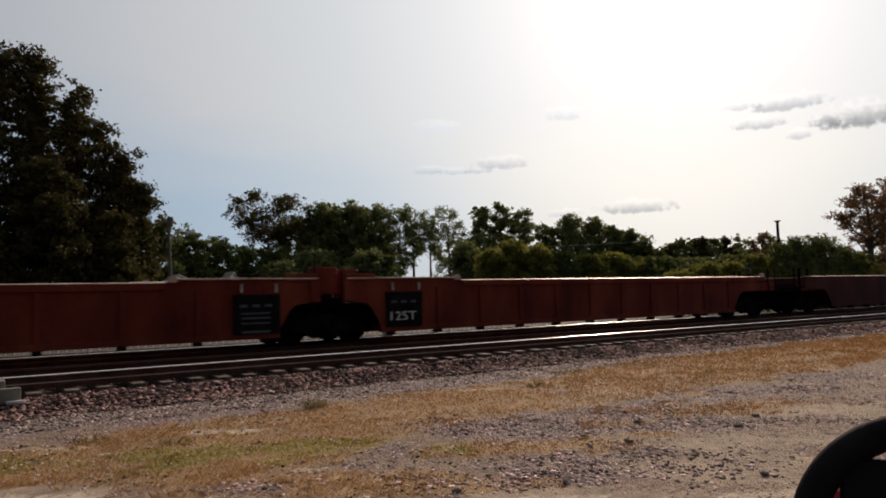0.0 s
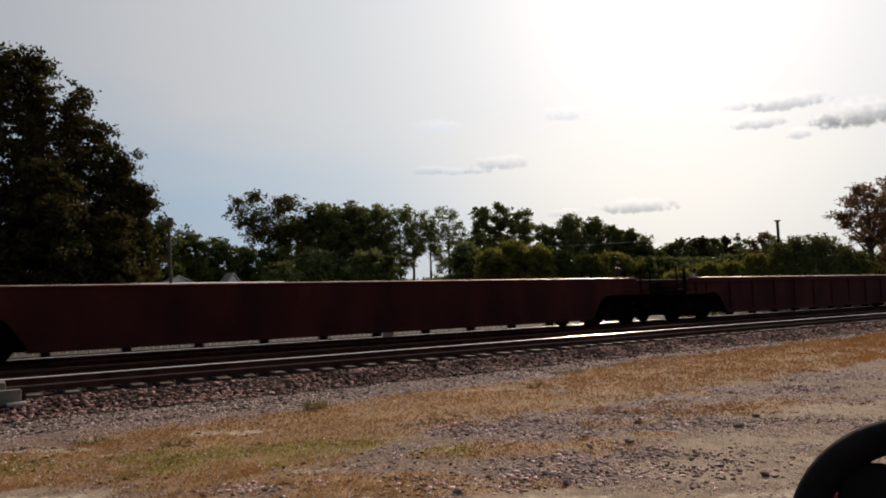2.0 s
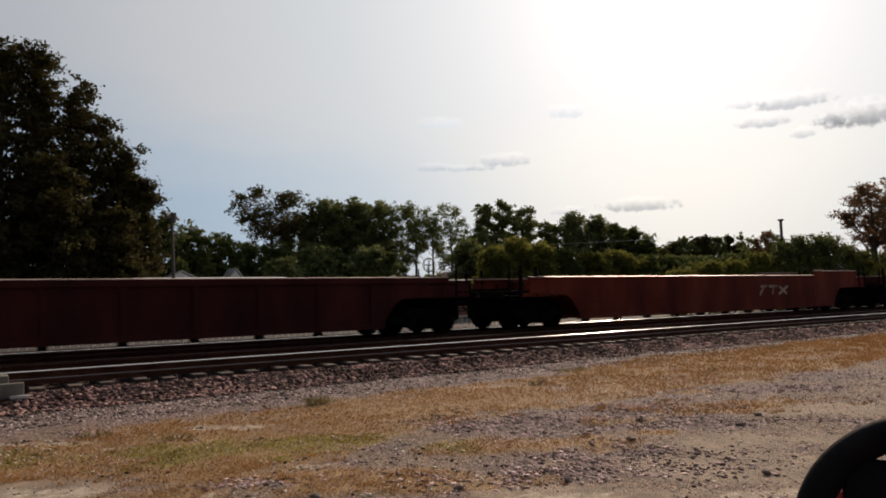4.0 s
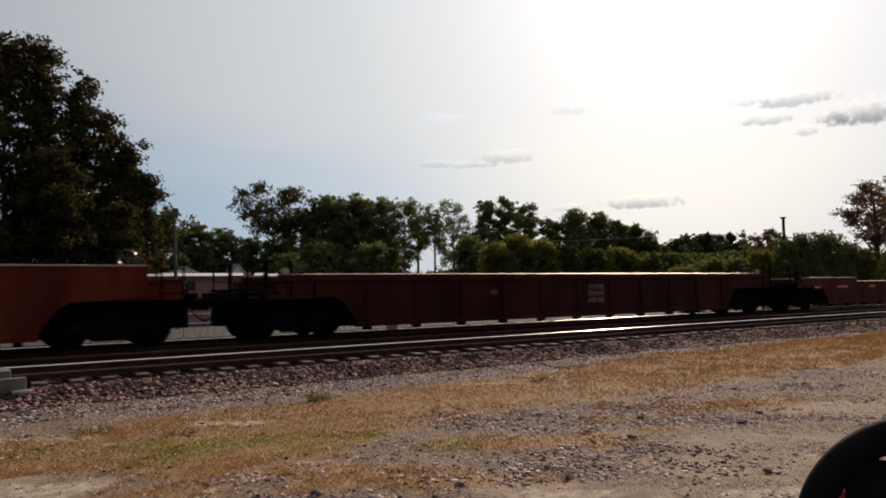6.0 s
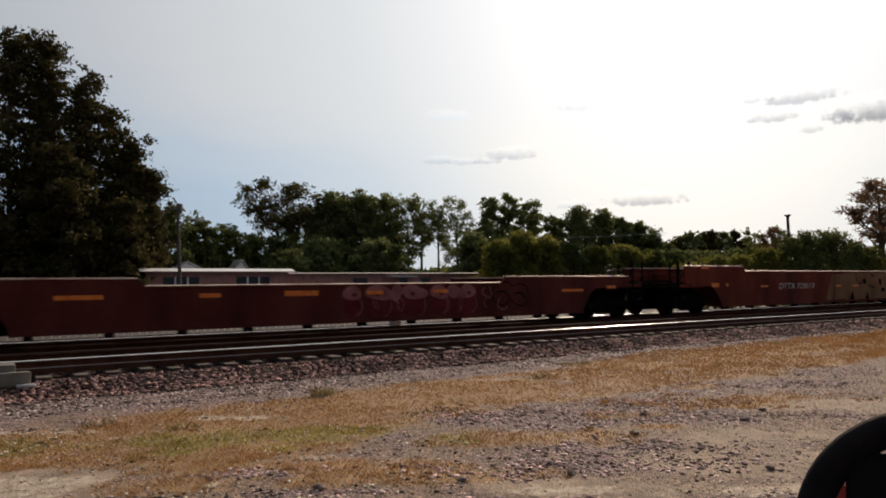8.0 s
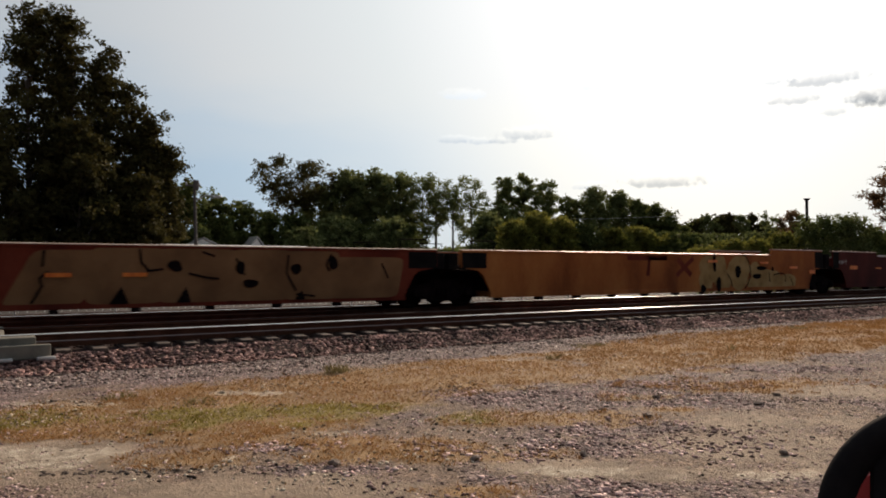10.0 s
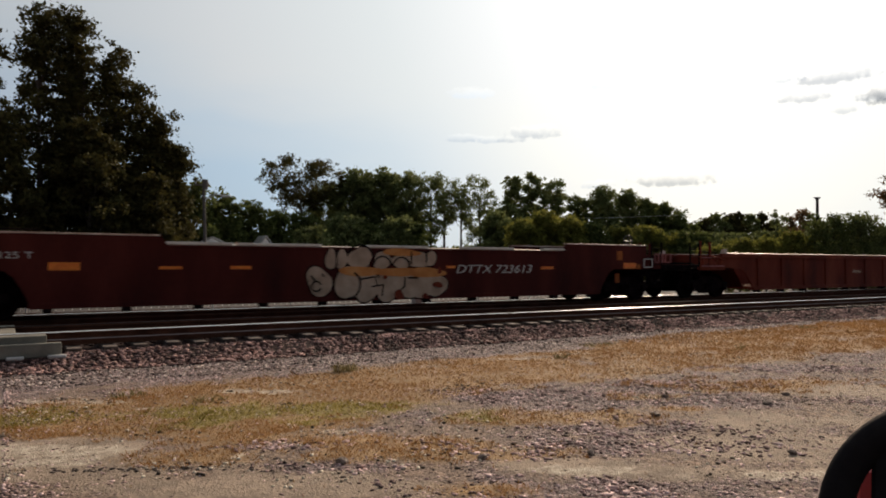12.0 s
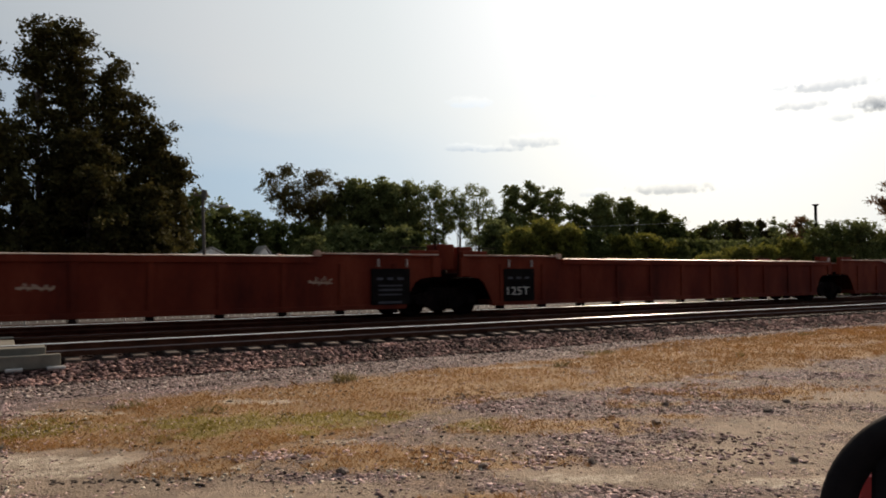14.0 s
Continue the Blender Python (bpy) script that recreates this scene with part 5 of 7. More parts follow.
for x0, x1 in ((4.15, 5.65), (5.75, 7.9), (9.15, 11.05), (12.2, 14.05), (15.2, 16.05)):
    bm = B()
    box(bm, x0, x1, -SIDE - 0.03, -SIDE + 0.17, CAR_TOP + 0.024, CAR_TOP + 0.085, 0.006)
    part("guide_plate", bm, M["pale_top"], c, "pale worn guide plate on the top edge")
# pale-edged ladder openings over the coupler
for x0, x1 in ((L - 1.12, L - 0.9), (L - 0.78, L - 0.7), (L - 0.6, L - 0.3)):
    bm = B()
    for a, b, z0, z1 in ((x0, x1, 1.22, 1.26), (x0, x1, 1.50, 1.54), (x0, x0 + 0.04, 1.26, 1.50), (x1 - 0.04, x1, 1.26, 1.50)):
        box(bm, a, b, -SIDE + 0.0, -SIDE + 0.04, z0, z1)
    part("ladder_opening", bm, M["graf_pink"], c, "pale-edged ladder opening")
# articulated ribbed cars at the tail
c, L = add(10, "open", "joint", M["rust"], "oxide-red ribbed well car with a black stencil block", hi_r=0.1)
panel_block(c, L - 2.5, L - 1.35, text="")
bm = B()
box(bm, 1.36, 2.62, -SIDE, -SIDE + 0.04, 1.08, 1.14)
box(bm, 1.36, 1.9, -SIDE, -SIDE + 0.03, 1.40, 1.44)
part("end_opening", bm, M["graf_pink"], c, "pale-edged opening in the end frame")
bm = B()
rod(bm, (1.92, -SIDE + 0.03, 1.48), (2.72, -SIDE + 0.03, 1.32), 0.028, seg=6)
rod(bm, (1.92, -SIDE + 0.03, 1.44), (2.6, -SIDE + 0.03, 1.12), 0.02, seg=6)
part("end_brace", bm, M["rust"], c)
scribble(c, 11.4, 0.8, 0.7, 0.25, 7, M["graf_white"])
scribble(c, L - 4.25, 0.85, 0.65, 0.25, 9, M["graf_white"])
c, L = add(11, "joint", "joint", M["rust"], "oxide-red ribbed well car with a black stencil block", hi_l=0.1)
panel_block(c, 1.85, 3.0)
brake_housing(c)
c, L = add(12, "joint", "coupled", M["rust"], "oxide-red ribbed well car, empty", hi_l=0.1)


# ---- trees ----
def sticks(a, b, r0, r1):
    """Tapered four-sided bars from points a to points b, as vertices and faces."""
    a, b, r0, r1 = np.asarray(a, float), np.asarray(b, float), np.asarray(r0, float), np.asarray(r1, float)
    d = b - a
    d /= np.linalg.norm(d, axis=1, keepdims=True) + 1e-9
    u = np.cross(d, np.where(np.abs(d[:, 2:]) > 0.8, (1.0, 0.0, 0.0), (0.0, 0.0, 1.0)))
    u /= np.linalg.norm(u, axis=1, keepdims=True) + 1e-9
    w = np.cross(d, u)
    ring = [np.cos(k * math.pi / 3) * u + np.sin(k * math.pi / 3) * w for k in range(6)]
    v = np.stack([a + e * r0[:, None] for e in ring] + [b + e * r1[:, None] for e in ring], 1)
    f = np.array([(k, (k + 1) % 6, 6 + (k + 1) % 6, 6 + k) for k in range(6)])
    return v.reshape(-1, 3), (f[None] + 12 * np.arange(len(a))[:, None, None]).reshape(-1, 4)


def girth(shape, k):
    """Half width of a crown at the part k of its height."""
    return {"round": math.sqrt(max(0.06, 1 - (2 * k - 0.9) ** 2 * 0.8)), "cone": 0.10 + 0.90 * (1 - k) ** 0.85, "flat": 0.30 + 0.70 * min(1.0, k * 2.2) - 0.35 * max(0.0, k - 0.8) * 5,
            "column": 0.45 + 0.55 * math.sin(math.pi * min(1.0, 0.25 + 0.72 * k)), "dome": math.sqrt(max(0.05, 1 - k * k))}[shape]


def tree(name, x, y, h, r, base, leaf, seed, label, shape="round", masses=14, tufts=11, dens=1.0, size=0.26, trunk_r=None):
    """Tapered trunk, forked limbs and twigs, and a crown of small leaves in tufts that leave gaps."""
    rnd = np.random.RandomState(seed)
    t = tagged(new(name), label, "tree" if name != "bush" else "bush", "trees behind the tracks")
    t.location = (x, y, 0)
    tr = trunk_r or max(0.06, 0.018 * h)
    lean = rnd.uniform(-0.03, 0.03, 2) * h
    top = base + (h - base) * 0.7
    # boughs spread over the crown, more of them near its surface
    boughs = []
    for i in range(masses):
        k = (i + rnd.uniform(0.2, 0.8)) / masses
        ang = 2.4 * i + rnd.uniform(-0.5, 0.5)
        q = girth(shape, k) * math.sqrt(rnd.uniform(0.12, 1.0)) * 0.78 * r
        boughs.append((q * math.cos(ang), q * math.sin(ang), base + (h - base) * (0.05 + 0.90 * k)))
    boughs = np.array(boughs)
    spread = (0.105 * r + 0.11) * rnd.uniform(0.7, 1.3, masses)
    # tufts round each bough, with a few shoots that reach up and out
    off = rnd.normal(size=(masses, tufts, 3)) * spread[:, None, None] * (1.0, 1.0, 0.72)
    shoot = rnd.uniform(size=(masses, tufts)) > 0.82
    out = boughs * (1, 1, 0)
    out = out / (np.linalg.norm(out, axis=1, keepdims=True) + 0.4) + np.array((0, 0, 0.9))
    off += (shoot * rnd.uniform(0.5, 1.7, (masses, tufts)))[..., None] * out[:, None, :] * spread[:, None, None]
    tuft = (boughs[:, None, :] + off).reshape(-1, 3)
    tuft[:, 2] = np.clip(tuft[:, 2], max(0.15, base * 0.75), h - 0.12)
    rad = rnd.uniform(0.13, 0.30, len(tuft)) * (0.75 + 0.08 * r)
    rad[shoot.ravel()] *= 0.6
    # wood
    A, Bp, R0, R1 = [], [], [], []
    for k in range(6):
        a, b = k / 6, (k + 1) / 6
        A.append((lean[0] * a * a, lean[1] * a * a, top * a - (0.08 if k == 0 else 0))), Bp.append((lean[0] * b * b, lean[1] * b * b, top * b))
        R0.append(tr * (1 - 0.78 * a) * (1.25 if k == 0 else 1)), R1.append(tr * (1 - 0.78 * b))
    for i, p in enumerate(boughs):
        reach = np.hypot(p[0], p[1])
        z0 = min(max(base * 0.75, p[2] - 0.7 * reach - 0.4), top * 0.96)
        a = np.array((lean[0] * (z0 / top) ** 2, lean[1] * (z0 / top) ** 2, z0))
        m = a + (p - a) * 0.5 + np.array((0, 0, -0.10 * np.linalg.norm(p - a)))
        w = max(0.015, tr * (1 - 0.75 * z0 / top) * 0.5)
        A += [a, m]
        Bp += [m, p]
        R0 += [w, w * 0.62]
        R1 += [w * 0.62, w * 0.25]
        for q in tuft[i * tufts:(i + 1) * tufts:2]:
            A.append(m + (p - m) * rnd.uniform(0.3, 1.0))
            Bp.append(q)
            R0.append(max(0.008, w * 0.22))
            R1.append(0.005)
    wv, wf = sticks(A, Bp, R0, R1)
    mesh_np("trunk", wv, wf, M["bark"], t)
    # leaves
    n_each = np.maximum(8, (dens * 720 * rad * rad * (0.26 / size) ** 1.6).astype(int) + 6)
    c = np.repeat(tuft, n_each, 0)
    q = np.repeat(rad, n_each)[:, None]
    n = len(c)
    c = c + rnd.normal(size=(n, 3)) * q * (0.85, 0.85, 0.6)
    s = size * rnd.uniform(0.5, 1.2, (n, 1))
    a = rnd.normal(size=(n, 3)) * (1, 1, 0.8)
    a /= np.linalg.norm(a, axis=1, keepdims=True)
    b = np.cross(a, rnd.normal(size=(n, 3)))
    b /= np.linalg.norm(b, axis=1, keepdims=True)
    v = np.stack([c - a * s * 0.5, c + b * s * 0.3, c + a * s * 0.5, c - b * s * 0.3], 1).reshape(-1, 3)
    mesh_np("crown", v, np.arange(4 * n).reshape(-1, 4), leaf, t)
    return t


D, R_, G_, Y_, A_ = M["leaf_dark"], M["leaf_row"], M["leaf_mid"], M["leaf_yellow"], M["leaf_autumn"]
big = "tall dark leafy tree, backlit, with a ragged outline"
low = "low dark leafy tree filling the row, backlit"
mid_l = "green leafy tree behind the tracks, backlit"
airy = "tall airy tree with gaps between its leaves"
sunny = "yellow-green leafy bush in the sun"
far_l = "distant dark leafy tree in a dense stand"
TREES = [
    # kind, x, y, height, radius, foot of crown, leaf, label, shape, boughs, tufts, density, leaf size
    ("tree", -5.0, 42.0, 14.0, 3.4, 1.0, D, big, "cone", 26, 14, 0.8, 0.26), ("tree", -1.4, 41.5, 13.9, 2.4, 1.0, D, big, "column", 24, 12, 0.55, 0.22),
    ("tree", 1.5, 41.0, 15.2, 2.7, 0.8, D, big, "cone", 38, 14, 0.9, 0.23), ("tree", 3.1, 41.6, 15.3, 2.5, 0.8, D, big, "cone", 36, 14, 0.9, 0.23),
    ("tree", 4.7, 41.2, 13.4, 2.1, 0.6, D, big, "cone", 30, 13, 0.9, 0.22), ("tree", 5.9, 41.4, 11.8, 1.9, 0.5, D, big, "cone", 27, 13, 0.9, 0.22),
    ("tree", 7.0, 41.2, 10.0, 1.7, 0.4, D, big, "cone", 28, 14, 1.1, 0.24), ("tree", 8.0, 41.6, 8.4, 1.5, 0.3, D, big, "cone", 24, 14, 1.1, 0.24),
    ("tree", -1.0, 38.6, 8.6, 3.4, 0.3, D, low, "dome", 40, 14, 1.2, 0.26), ("tree", 3.4, 38.6, 8.6, 2.8, 0.2, D, low, "dome", 36, 14, 1.2, 0.26),
    ("tree", 6.1, 38.8, 6.2, 1.9, 0.2, D, low, "dome", 28, 13, 1.2, 0.26), ("tree", -6.0, 39.5, 7.5, 3.4, 0.2, D, low, "dome", 34, 13, 1.2, 0.28),
    ("tree", 10.3, 47.0, 6.9, 1.9, 0.4, G_, mid_l, "dome", 22, 13, 1.2, 0.26), ("tree", 12.4, 48.0, 6.4, 1.9, 0.4, G_, mid_l, "dome", 22, 13, 1.2, 0.26),
    ("tree", 14.5, 48.5, 6.0, 1.8, 0.4, G_, mid_l, "dome", 20, 13, 1.2, 0.26), ("tree", 16.5, 49.5, 5.4, 1.8, 0.3, G_, mid_l, "dome", 20, 13, 1.2, 0.26),
    ("tree", 18.7, 50.5, 5.5, 1.9, 0.3, G_, mid_l, "dome", 20, 13, 1.2, 0.26),
    ("tree", 20.9, 56.0, 10.25, 4.3, 6.5, D, "spreading flat-topped tree with airy dark leaves", "flat", 22, 12, 0.7, 0.22),
    ("tree", 23.6, 57.0, 8.6, 2.2, 0.8, R_, mid_l, "round", 28, 14, 1.3, 0.28), ("tree", 25.2, 55.0, 9.7, 2.3, 0.8, R_, mid_l, "round", 34, 14, 1.4, 0.27),
    ("tree", 27.7, 54.5, 10.0, 2.3, 0.8, R_, mid_l, "round", 34, 14, 1.3, 0.27), ("tree", 29.9, 54.0, 9.8, 2.2, 2.6, R_, airy, "round", 22, 12, 0.7, 0.22),
    ("tree", 32.1, 54.0, 9.8, 2.0, 3.6, R_, airy, "round", 19, 11, 0.6, 0.22), ("tree", 33.7, 54.4, 9.5, 1.7, 5.2, R_, airy, "column", 15, 11, 0.55, 0.21),
    ("tree", 35.4, 54.2, 8.7, 1.5, 5.3, R_, airy, "round", 12, 11, 0.55, 0.21), ("tree", 37.4, 54.0, 10.0, 2.0, 3.4, R_, "tall airy tree with thinning leaves", "column", 18, 11, 0.5, 0.21),
    ("tree", 26.5, 55.8, 9.7, 1.9, 1.0, R_, mid_l, "round", 24, 13, 1.1, 0.25), ("tree", 28.9, 55.2, 9.8, 1.8, 1.6, R_, mid_l, "round", 22, 13, 0.9, 0.24), ("tree", 31.0, 55.4, 9.5, 1.6, 3.0, R_, airy, "column", 16, 12, 0.7, 0.22),
    ("tree", 41.9, 55.0, 10.5, 1.7, 1.4, R_, mid_l, "column", 24, 14, 1.2, 0.27), ("tree", 44.4, 55.0, 11.0, 1.8, 1.2, R_, mid_l, "column", 26, 14, 1.2, 0.27),
    ("tree", 46.9, 55.0, 10.5, 1.6, 1.2, R_, mid_l, "column", 22, 14, 1.1, 0.27), ("tree", 48.2, 55.6, 9.2, 1.1, 1.0, R_, mid_l, "column", 14, 13, 1.1, 0.27),
    ("tree", 39.4, 53.0, 7.4, 2.1, 0.5, R_, mid_l, "round", 24, 13, 1.2, 0.27),
    ("bush", 33.3, 46.0, 5.9, 1.9, 0.3, R_, low, "dome", 22, 13, 1.2, 0.26), ("bush", 25.4, 47.0, 5.2, 2.4, 0.2, R_, low, "dome", 24, 13, 1.3, 0.27), ("bush", 21.6, 48.5, 5.2, 2.2, 0.2, R_, low, "dome", 24, 13, 1.3, 0.27),
    ("bush", 29.9, 38.0, 4.7, 1.8, 0.2, Y_, sunny, "dome", 26, 13, 1.2, 0.22), ("bush", 31.8, 38.2, 5.4, 1.7, 0.2, Y_, sunny, "dome", 26, 13, 1.2, 0.22),
    ("bush", 33.9, 38.0, 5.1, 1.7, 0.2, Y_, sunny, "dome", 26, 13, 1.2, 0.22), ("bush", 36.2, 38.0, 4.6, 1.9, 0.2, G_, low, "dome", 26, 13, 1.2, 0.23),
    ("bush", 38.6, 37.6, 4.4, 1.9, 0.2, Y_, sunny, "dome", 26, 13, 1.2, 0.22), ("bush", 41.2, 37.4, 4.5, 2.1, 0.2, Y_, sunny, "dome", 28, 13, 1.2, 0.22),
    ("bush", 43.8, 36.8, 4.2, 2.0, 0.2, G_, low, "dome", 26, 13, 1.2, 0.23), ("bush", 46.4, 37.4, 4.2, 2.0, 0.2, G_, low, "dome", 26, 13, 1.2, 0.23),
    ("tree", 39.0, 42.6, 7.4, 1.6, 0.4, G_, mid_l, "column", 20, 13, 1.0, 0.25), ("tree", 41.0, 42.0, 8.0, 1.9, 0.4, R_, mid_l, "dome", 28, 14, 1.2, 0.25),
    ("tree", 43.4, 41.8, 8.0, 1.9, 0.4, R_, mid_l, "dome", 28, 14, 1.2, 0.25), ("tree", 45.5, 41.5, 7.2, 1.8, 0.4, G_, mid_l, "dome", 26, 14, 1.2, 0.25),
    ("tree", 47.6, 41.6, 7.1, 1.7, 0.3, G_, mid_l, "dome", 24, 14, 1.2, 0.25), ("tree", 49.6, 41.6, 6.5, 1.6, 0.3, G_, mid_l, "dome", 22, 14, 1.2, 0.25),
    ("tree", 51.4, 42.0, 5.5, 1.5, 0.3, G_, mid_l, "dome", 20, 14, 1.2, 0.25),
    ("tree", 71.2, 46.2, 7.8, 0.9, 1.2, R_, "distant thin dark tree", "column", 12, 9, 0.9, 0.26), ("tree", 73.3, 46.0, 7.4, 0.8, 1.0, A_, "distant thin tree with turning leaves", "column", 10, 9, 0.9, 0.26),
    ("tree", 75.4, 46.2, 7.9, 1.1, 1.0, A_, "distant thin tree with turning leaves", "column", 13, 10, 0.9, 0.26), ("tree", 76.8, 46.6, 8.4, 0.9, 1.0, R_, "distant thin dark tree", "column", 12, 10, 0.9, 0.26),
    ("tree", 78.8, 46.4, 8.0, 0.8, 1.0, R_, "distant thin dark tree", "column", 10, 10, 0.9, 0.26),
    ("tree", 54.4, 25.0, 8.8, 2.7, 4.4, A_, "tall tree with reddish turning leaves", "round", 18, 12, 0.7, 0.2), ("tree", 58.6, 24.4, 10.2, 3.4, 2.4, A_, "tall tree with reddish turning leaves", "round", 26, 13, 0.75, 0.22),
]
for k, (x, h, r) in enumerate(((70.0, 6.0, 2.2), (72.6, 6.8, 2.1), (75.2, 7.6, 2.0), (77.6, 8.5, 2.0), (80.0, 8.5, 2.0), (82.2, 8.8, 2.0), (84.8, 8.8, 1.9), (87.6, 9.0, 1.3), (89.8, 7.8, 2.0), (93.0, 7.4, 2.2), (96.5, 7.2, 2.4))):
    TREES.append(("tree", x, 59.5 - 0.06 * k, h, r, 0.2, D if k % 3 else R_, far_l, "column" if r < 1.5 else "dome", 22, 13, 1.5, 0.36))
for k, (x, y, h, r, leaf) in enumerate(((36.0, 27.6, 2.7, 1.2, Y_), (37.7, 27.0, 3.2, 1.3, Y_), (39.7, 26.6, 3.2, 1.4, Y_), (41.6, 26.0, 3.7, 1.4, Y_), (43.0, 25.4, 4.4, 1.5, G_), (44.8, 25.2, 4.9, 1.5, G_), (46.5, 25.0, 5.1, 1.5, R_), (48.2, 25.0, 5.0, 1.5, R_), (50.0, 24.8, 4.3, 1.4, G_), (51.8, 24.6, 4.0, 1.5, Y_))):
    TREES.append(("bush", x, y, h, r, 0.2, leaf, "broad leafy bush beside the tracks", "dome", 22, 12, 1.0 if k < 4 else 0.5, 0.18))
for k, (x, y, h, r) in enumerate(((53.5, 42, 4.6, 2.2), (57, 43, 4.6, 2.4), (61, 45, 4.8, 2.6), (65, 47, 5.0, 2.6), (69, 46.6, 5.2, 2.6), (80, 44, 5.2, 2.8), (52, 28.5, 3.6, 2.0), (56, 29, 3.8, 2.2), (60, 29, 4.0, 2.4), (64, 28, 4.2, 2.6))):
    TREES.append(("bush", x, y, h, r, 0.1, (R_, G_)[k % 2], "green bush in the hedge far along the tracks", "dome", 20, 12, 1.2, 0.30))
# undergrowth closing the row behind the building
for k, (x, h) in enumerate(((7.9, 4.2), (12.2, 4.4), (15.0, 4.0), (17.8, 4.2), (20.6, 4.6), (23.6, 4.8), (26.4, 4.8), (28.6, 2.9), (31.0, 2.8), (34.6, 4.6), (37.4, 5.0), (40.2, 4.8), (43.0, 4.4), (46.0, 4.4))):
    TREES.append(("bush", x, 46.5 + 1.5 * (k % 3), h, 1.9, 0.1, (R_, G_, G_, R_)[k % 4], "dense dark undergrowth bush behind the building", "dome", 20, 12, 1.3, 0.28))
for k, (kind, x, y, h, r, base, leaf, text, shape, masses, tufts, dens, size) in enumerate(TREES):
    tree(kind, x, y, h, r, base, leaf, 200 + k, text, shape, masses, tufts, dens, size, 0.36 if (x, y) == (54.4, 25.0) else None)


def far_woods():
    """Low belt of distant woods that closes the horizon."""
    rnd = np.random.RandomState(5)
    n = 26000
    x = rnd.uniform(-160, 330, n)
    top = 4.0 + 0.9 * np.sin(x * 0.11) + 0.6 * np.sin(x * 0.31 + 2)
    c = np.stack([x, 112 + rnd.uniform(-5, 5, n) + 0.02 * x, rnd.uniform(0, 1, n) ** 0.8 * top], 1)
    a = rnd.normal(size=(n, 3))
    a /= np.linalg.norm(a, axis=1, keepdims=True)
    b = np.cross(a, rnd.normal(size=(n, 3)))
    b /= np.linalg.norm(b, axis=1, keepdims=True)
    s = rnd.uniform(0.6, 1.4, (n, 1))
    v = np.stack([c - a * s, c + b * s * 0.6, c + a * s, c - b * s * 0.6], 1).reshape(-1, 3)
    ob = mesh_np("far_woods", v, np.arange(4 * n).reshape(-1, 4), M["leaf_mid"])
    tagged(ob, "distant belt of dark green woods", "woods", kind="stuff")


far_woods()


# ---- background ----
def window_row(parent, x0, x1, z0, z1, y, panes, name="window"):
    """A recessed window with panes parted by white mullions."""
    bm = B()
    box(bm, x0 - 0.05, x1 + 0.05, y - 0.05, y - 0.002, z0 - 0.06, z0)
    box(bm, x0 - 0.05, x1 + 0.05, y - 0.04, y - 0.002, z1, z1 + 0.05)
    w = part(name, bm, M["brick"], parent)
    step = (x1 - x0) / panes
    for k in range(panes):
        bm = B()
        box(bm, x0 + step * k + 0.03, x0 + step * (k + 1) - 0.03, y - 0.012, y - 0.002, z0, z1)
        part("pane", bm, M["glass_dark"], w, "dark window pane")
        if k:
            bm = B()
            box(bm, x0 + step * k - 0.05, x0 + step * k + 0.05, y - 0.05, y - 0.003, z0, z1)
            part("mullion", bm, M["roof_white"], w, "white mullion")
    return w


def eave_roof(bm, x0, x1, y0, y1, z0, z1):
    """Low roof whose front slopes up from a thin drip edge."""
    sec = [(y0, z0), (y0, z0 + 0.035), (y0 + 0.55, z1), (y1, z1), (y1, z0)]
    ends = [[bm.verts.new((x, y, z)) for y, z in sec] for x in (x0, x1)]
    bm.faces.new(ends[0])
    bm.faces.new(list(reversed(ends[1])))
    for i in range(5):
        bm.faces.new((ends[0][i], ends[1][i], ends[1][(i + 1) % 5], ends[0][(i + 1) % 5]))
    bmesh.ops.recalc_face_normals(bm, faces=bm.faces[:])


def long_building():
    b = tagged(new("long_building"), "low pink brick building with a flat white roof edge", "building")
    bm = B()
    box(bm, 7.6, 15.5, 40.0, 45.0, 0, 2.598)
    part("wall", bm, M["brick"], b)
    bm = B()
    eave_roof(bm, 7.2, 15.8, 39.6, 45.4, 2.60, 2.80)
    part("roof", bm, M["roof_white"], b, "flat white-edged roof")
    window_row(b, 8.45, 10.4, 1.85, 2.34, 40.0, 3)
    window_row(b, 12.4, 14.4, 1.85, 2.34, 40.0, 3)
    b = tagged(new("brick_annex"), "long low pink brick wing with small dark windows", "building")
    bm = B()
    box(bm, 15.9, 32.2, 41.0, 46.5, 0, 2.502)
    part("wall", bm, M["brick"], b)
    bm = B()
    eave_roof(bm, 15.85, 32.4, 40.7, 46.8, 2.505, 2.60)
    part("roof", bm, M["roof_grey"], b, "flat grey roof edge")
    for x0, x1 in ((20.2, 21.3), (23.6, 24.3), (25.3, 26.1), (28.5, 29.3)):
        window_row(b, x0, x1, 1.9, 2.25, 41.0, 1)
    bm = B()
    box(bm, 22.6, 24.6, 40.2, 40.98, 2.30, 2.36)
    part("canopy", bm, M["roof_white"], b, "small white door canopy")


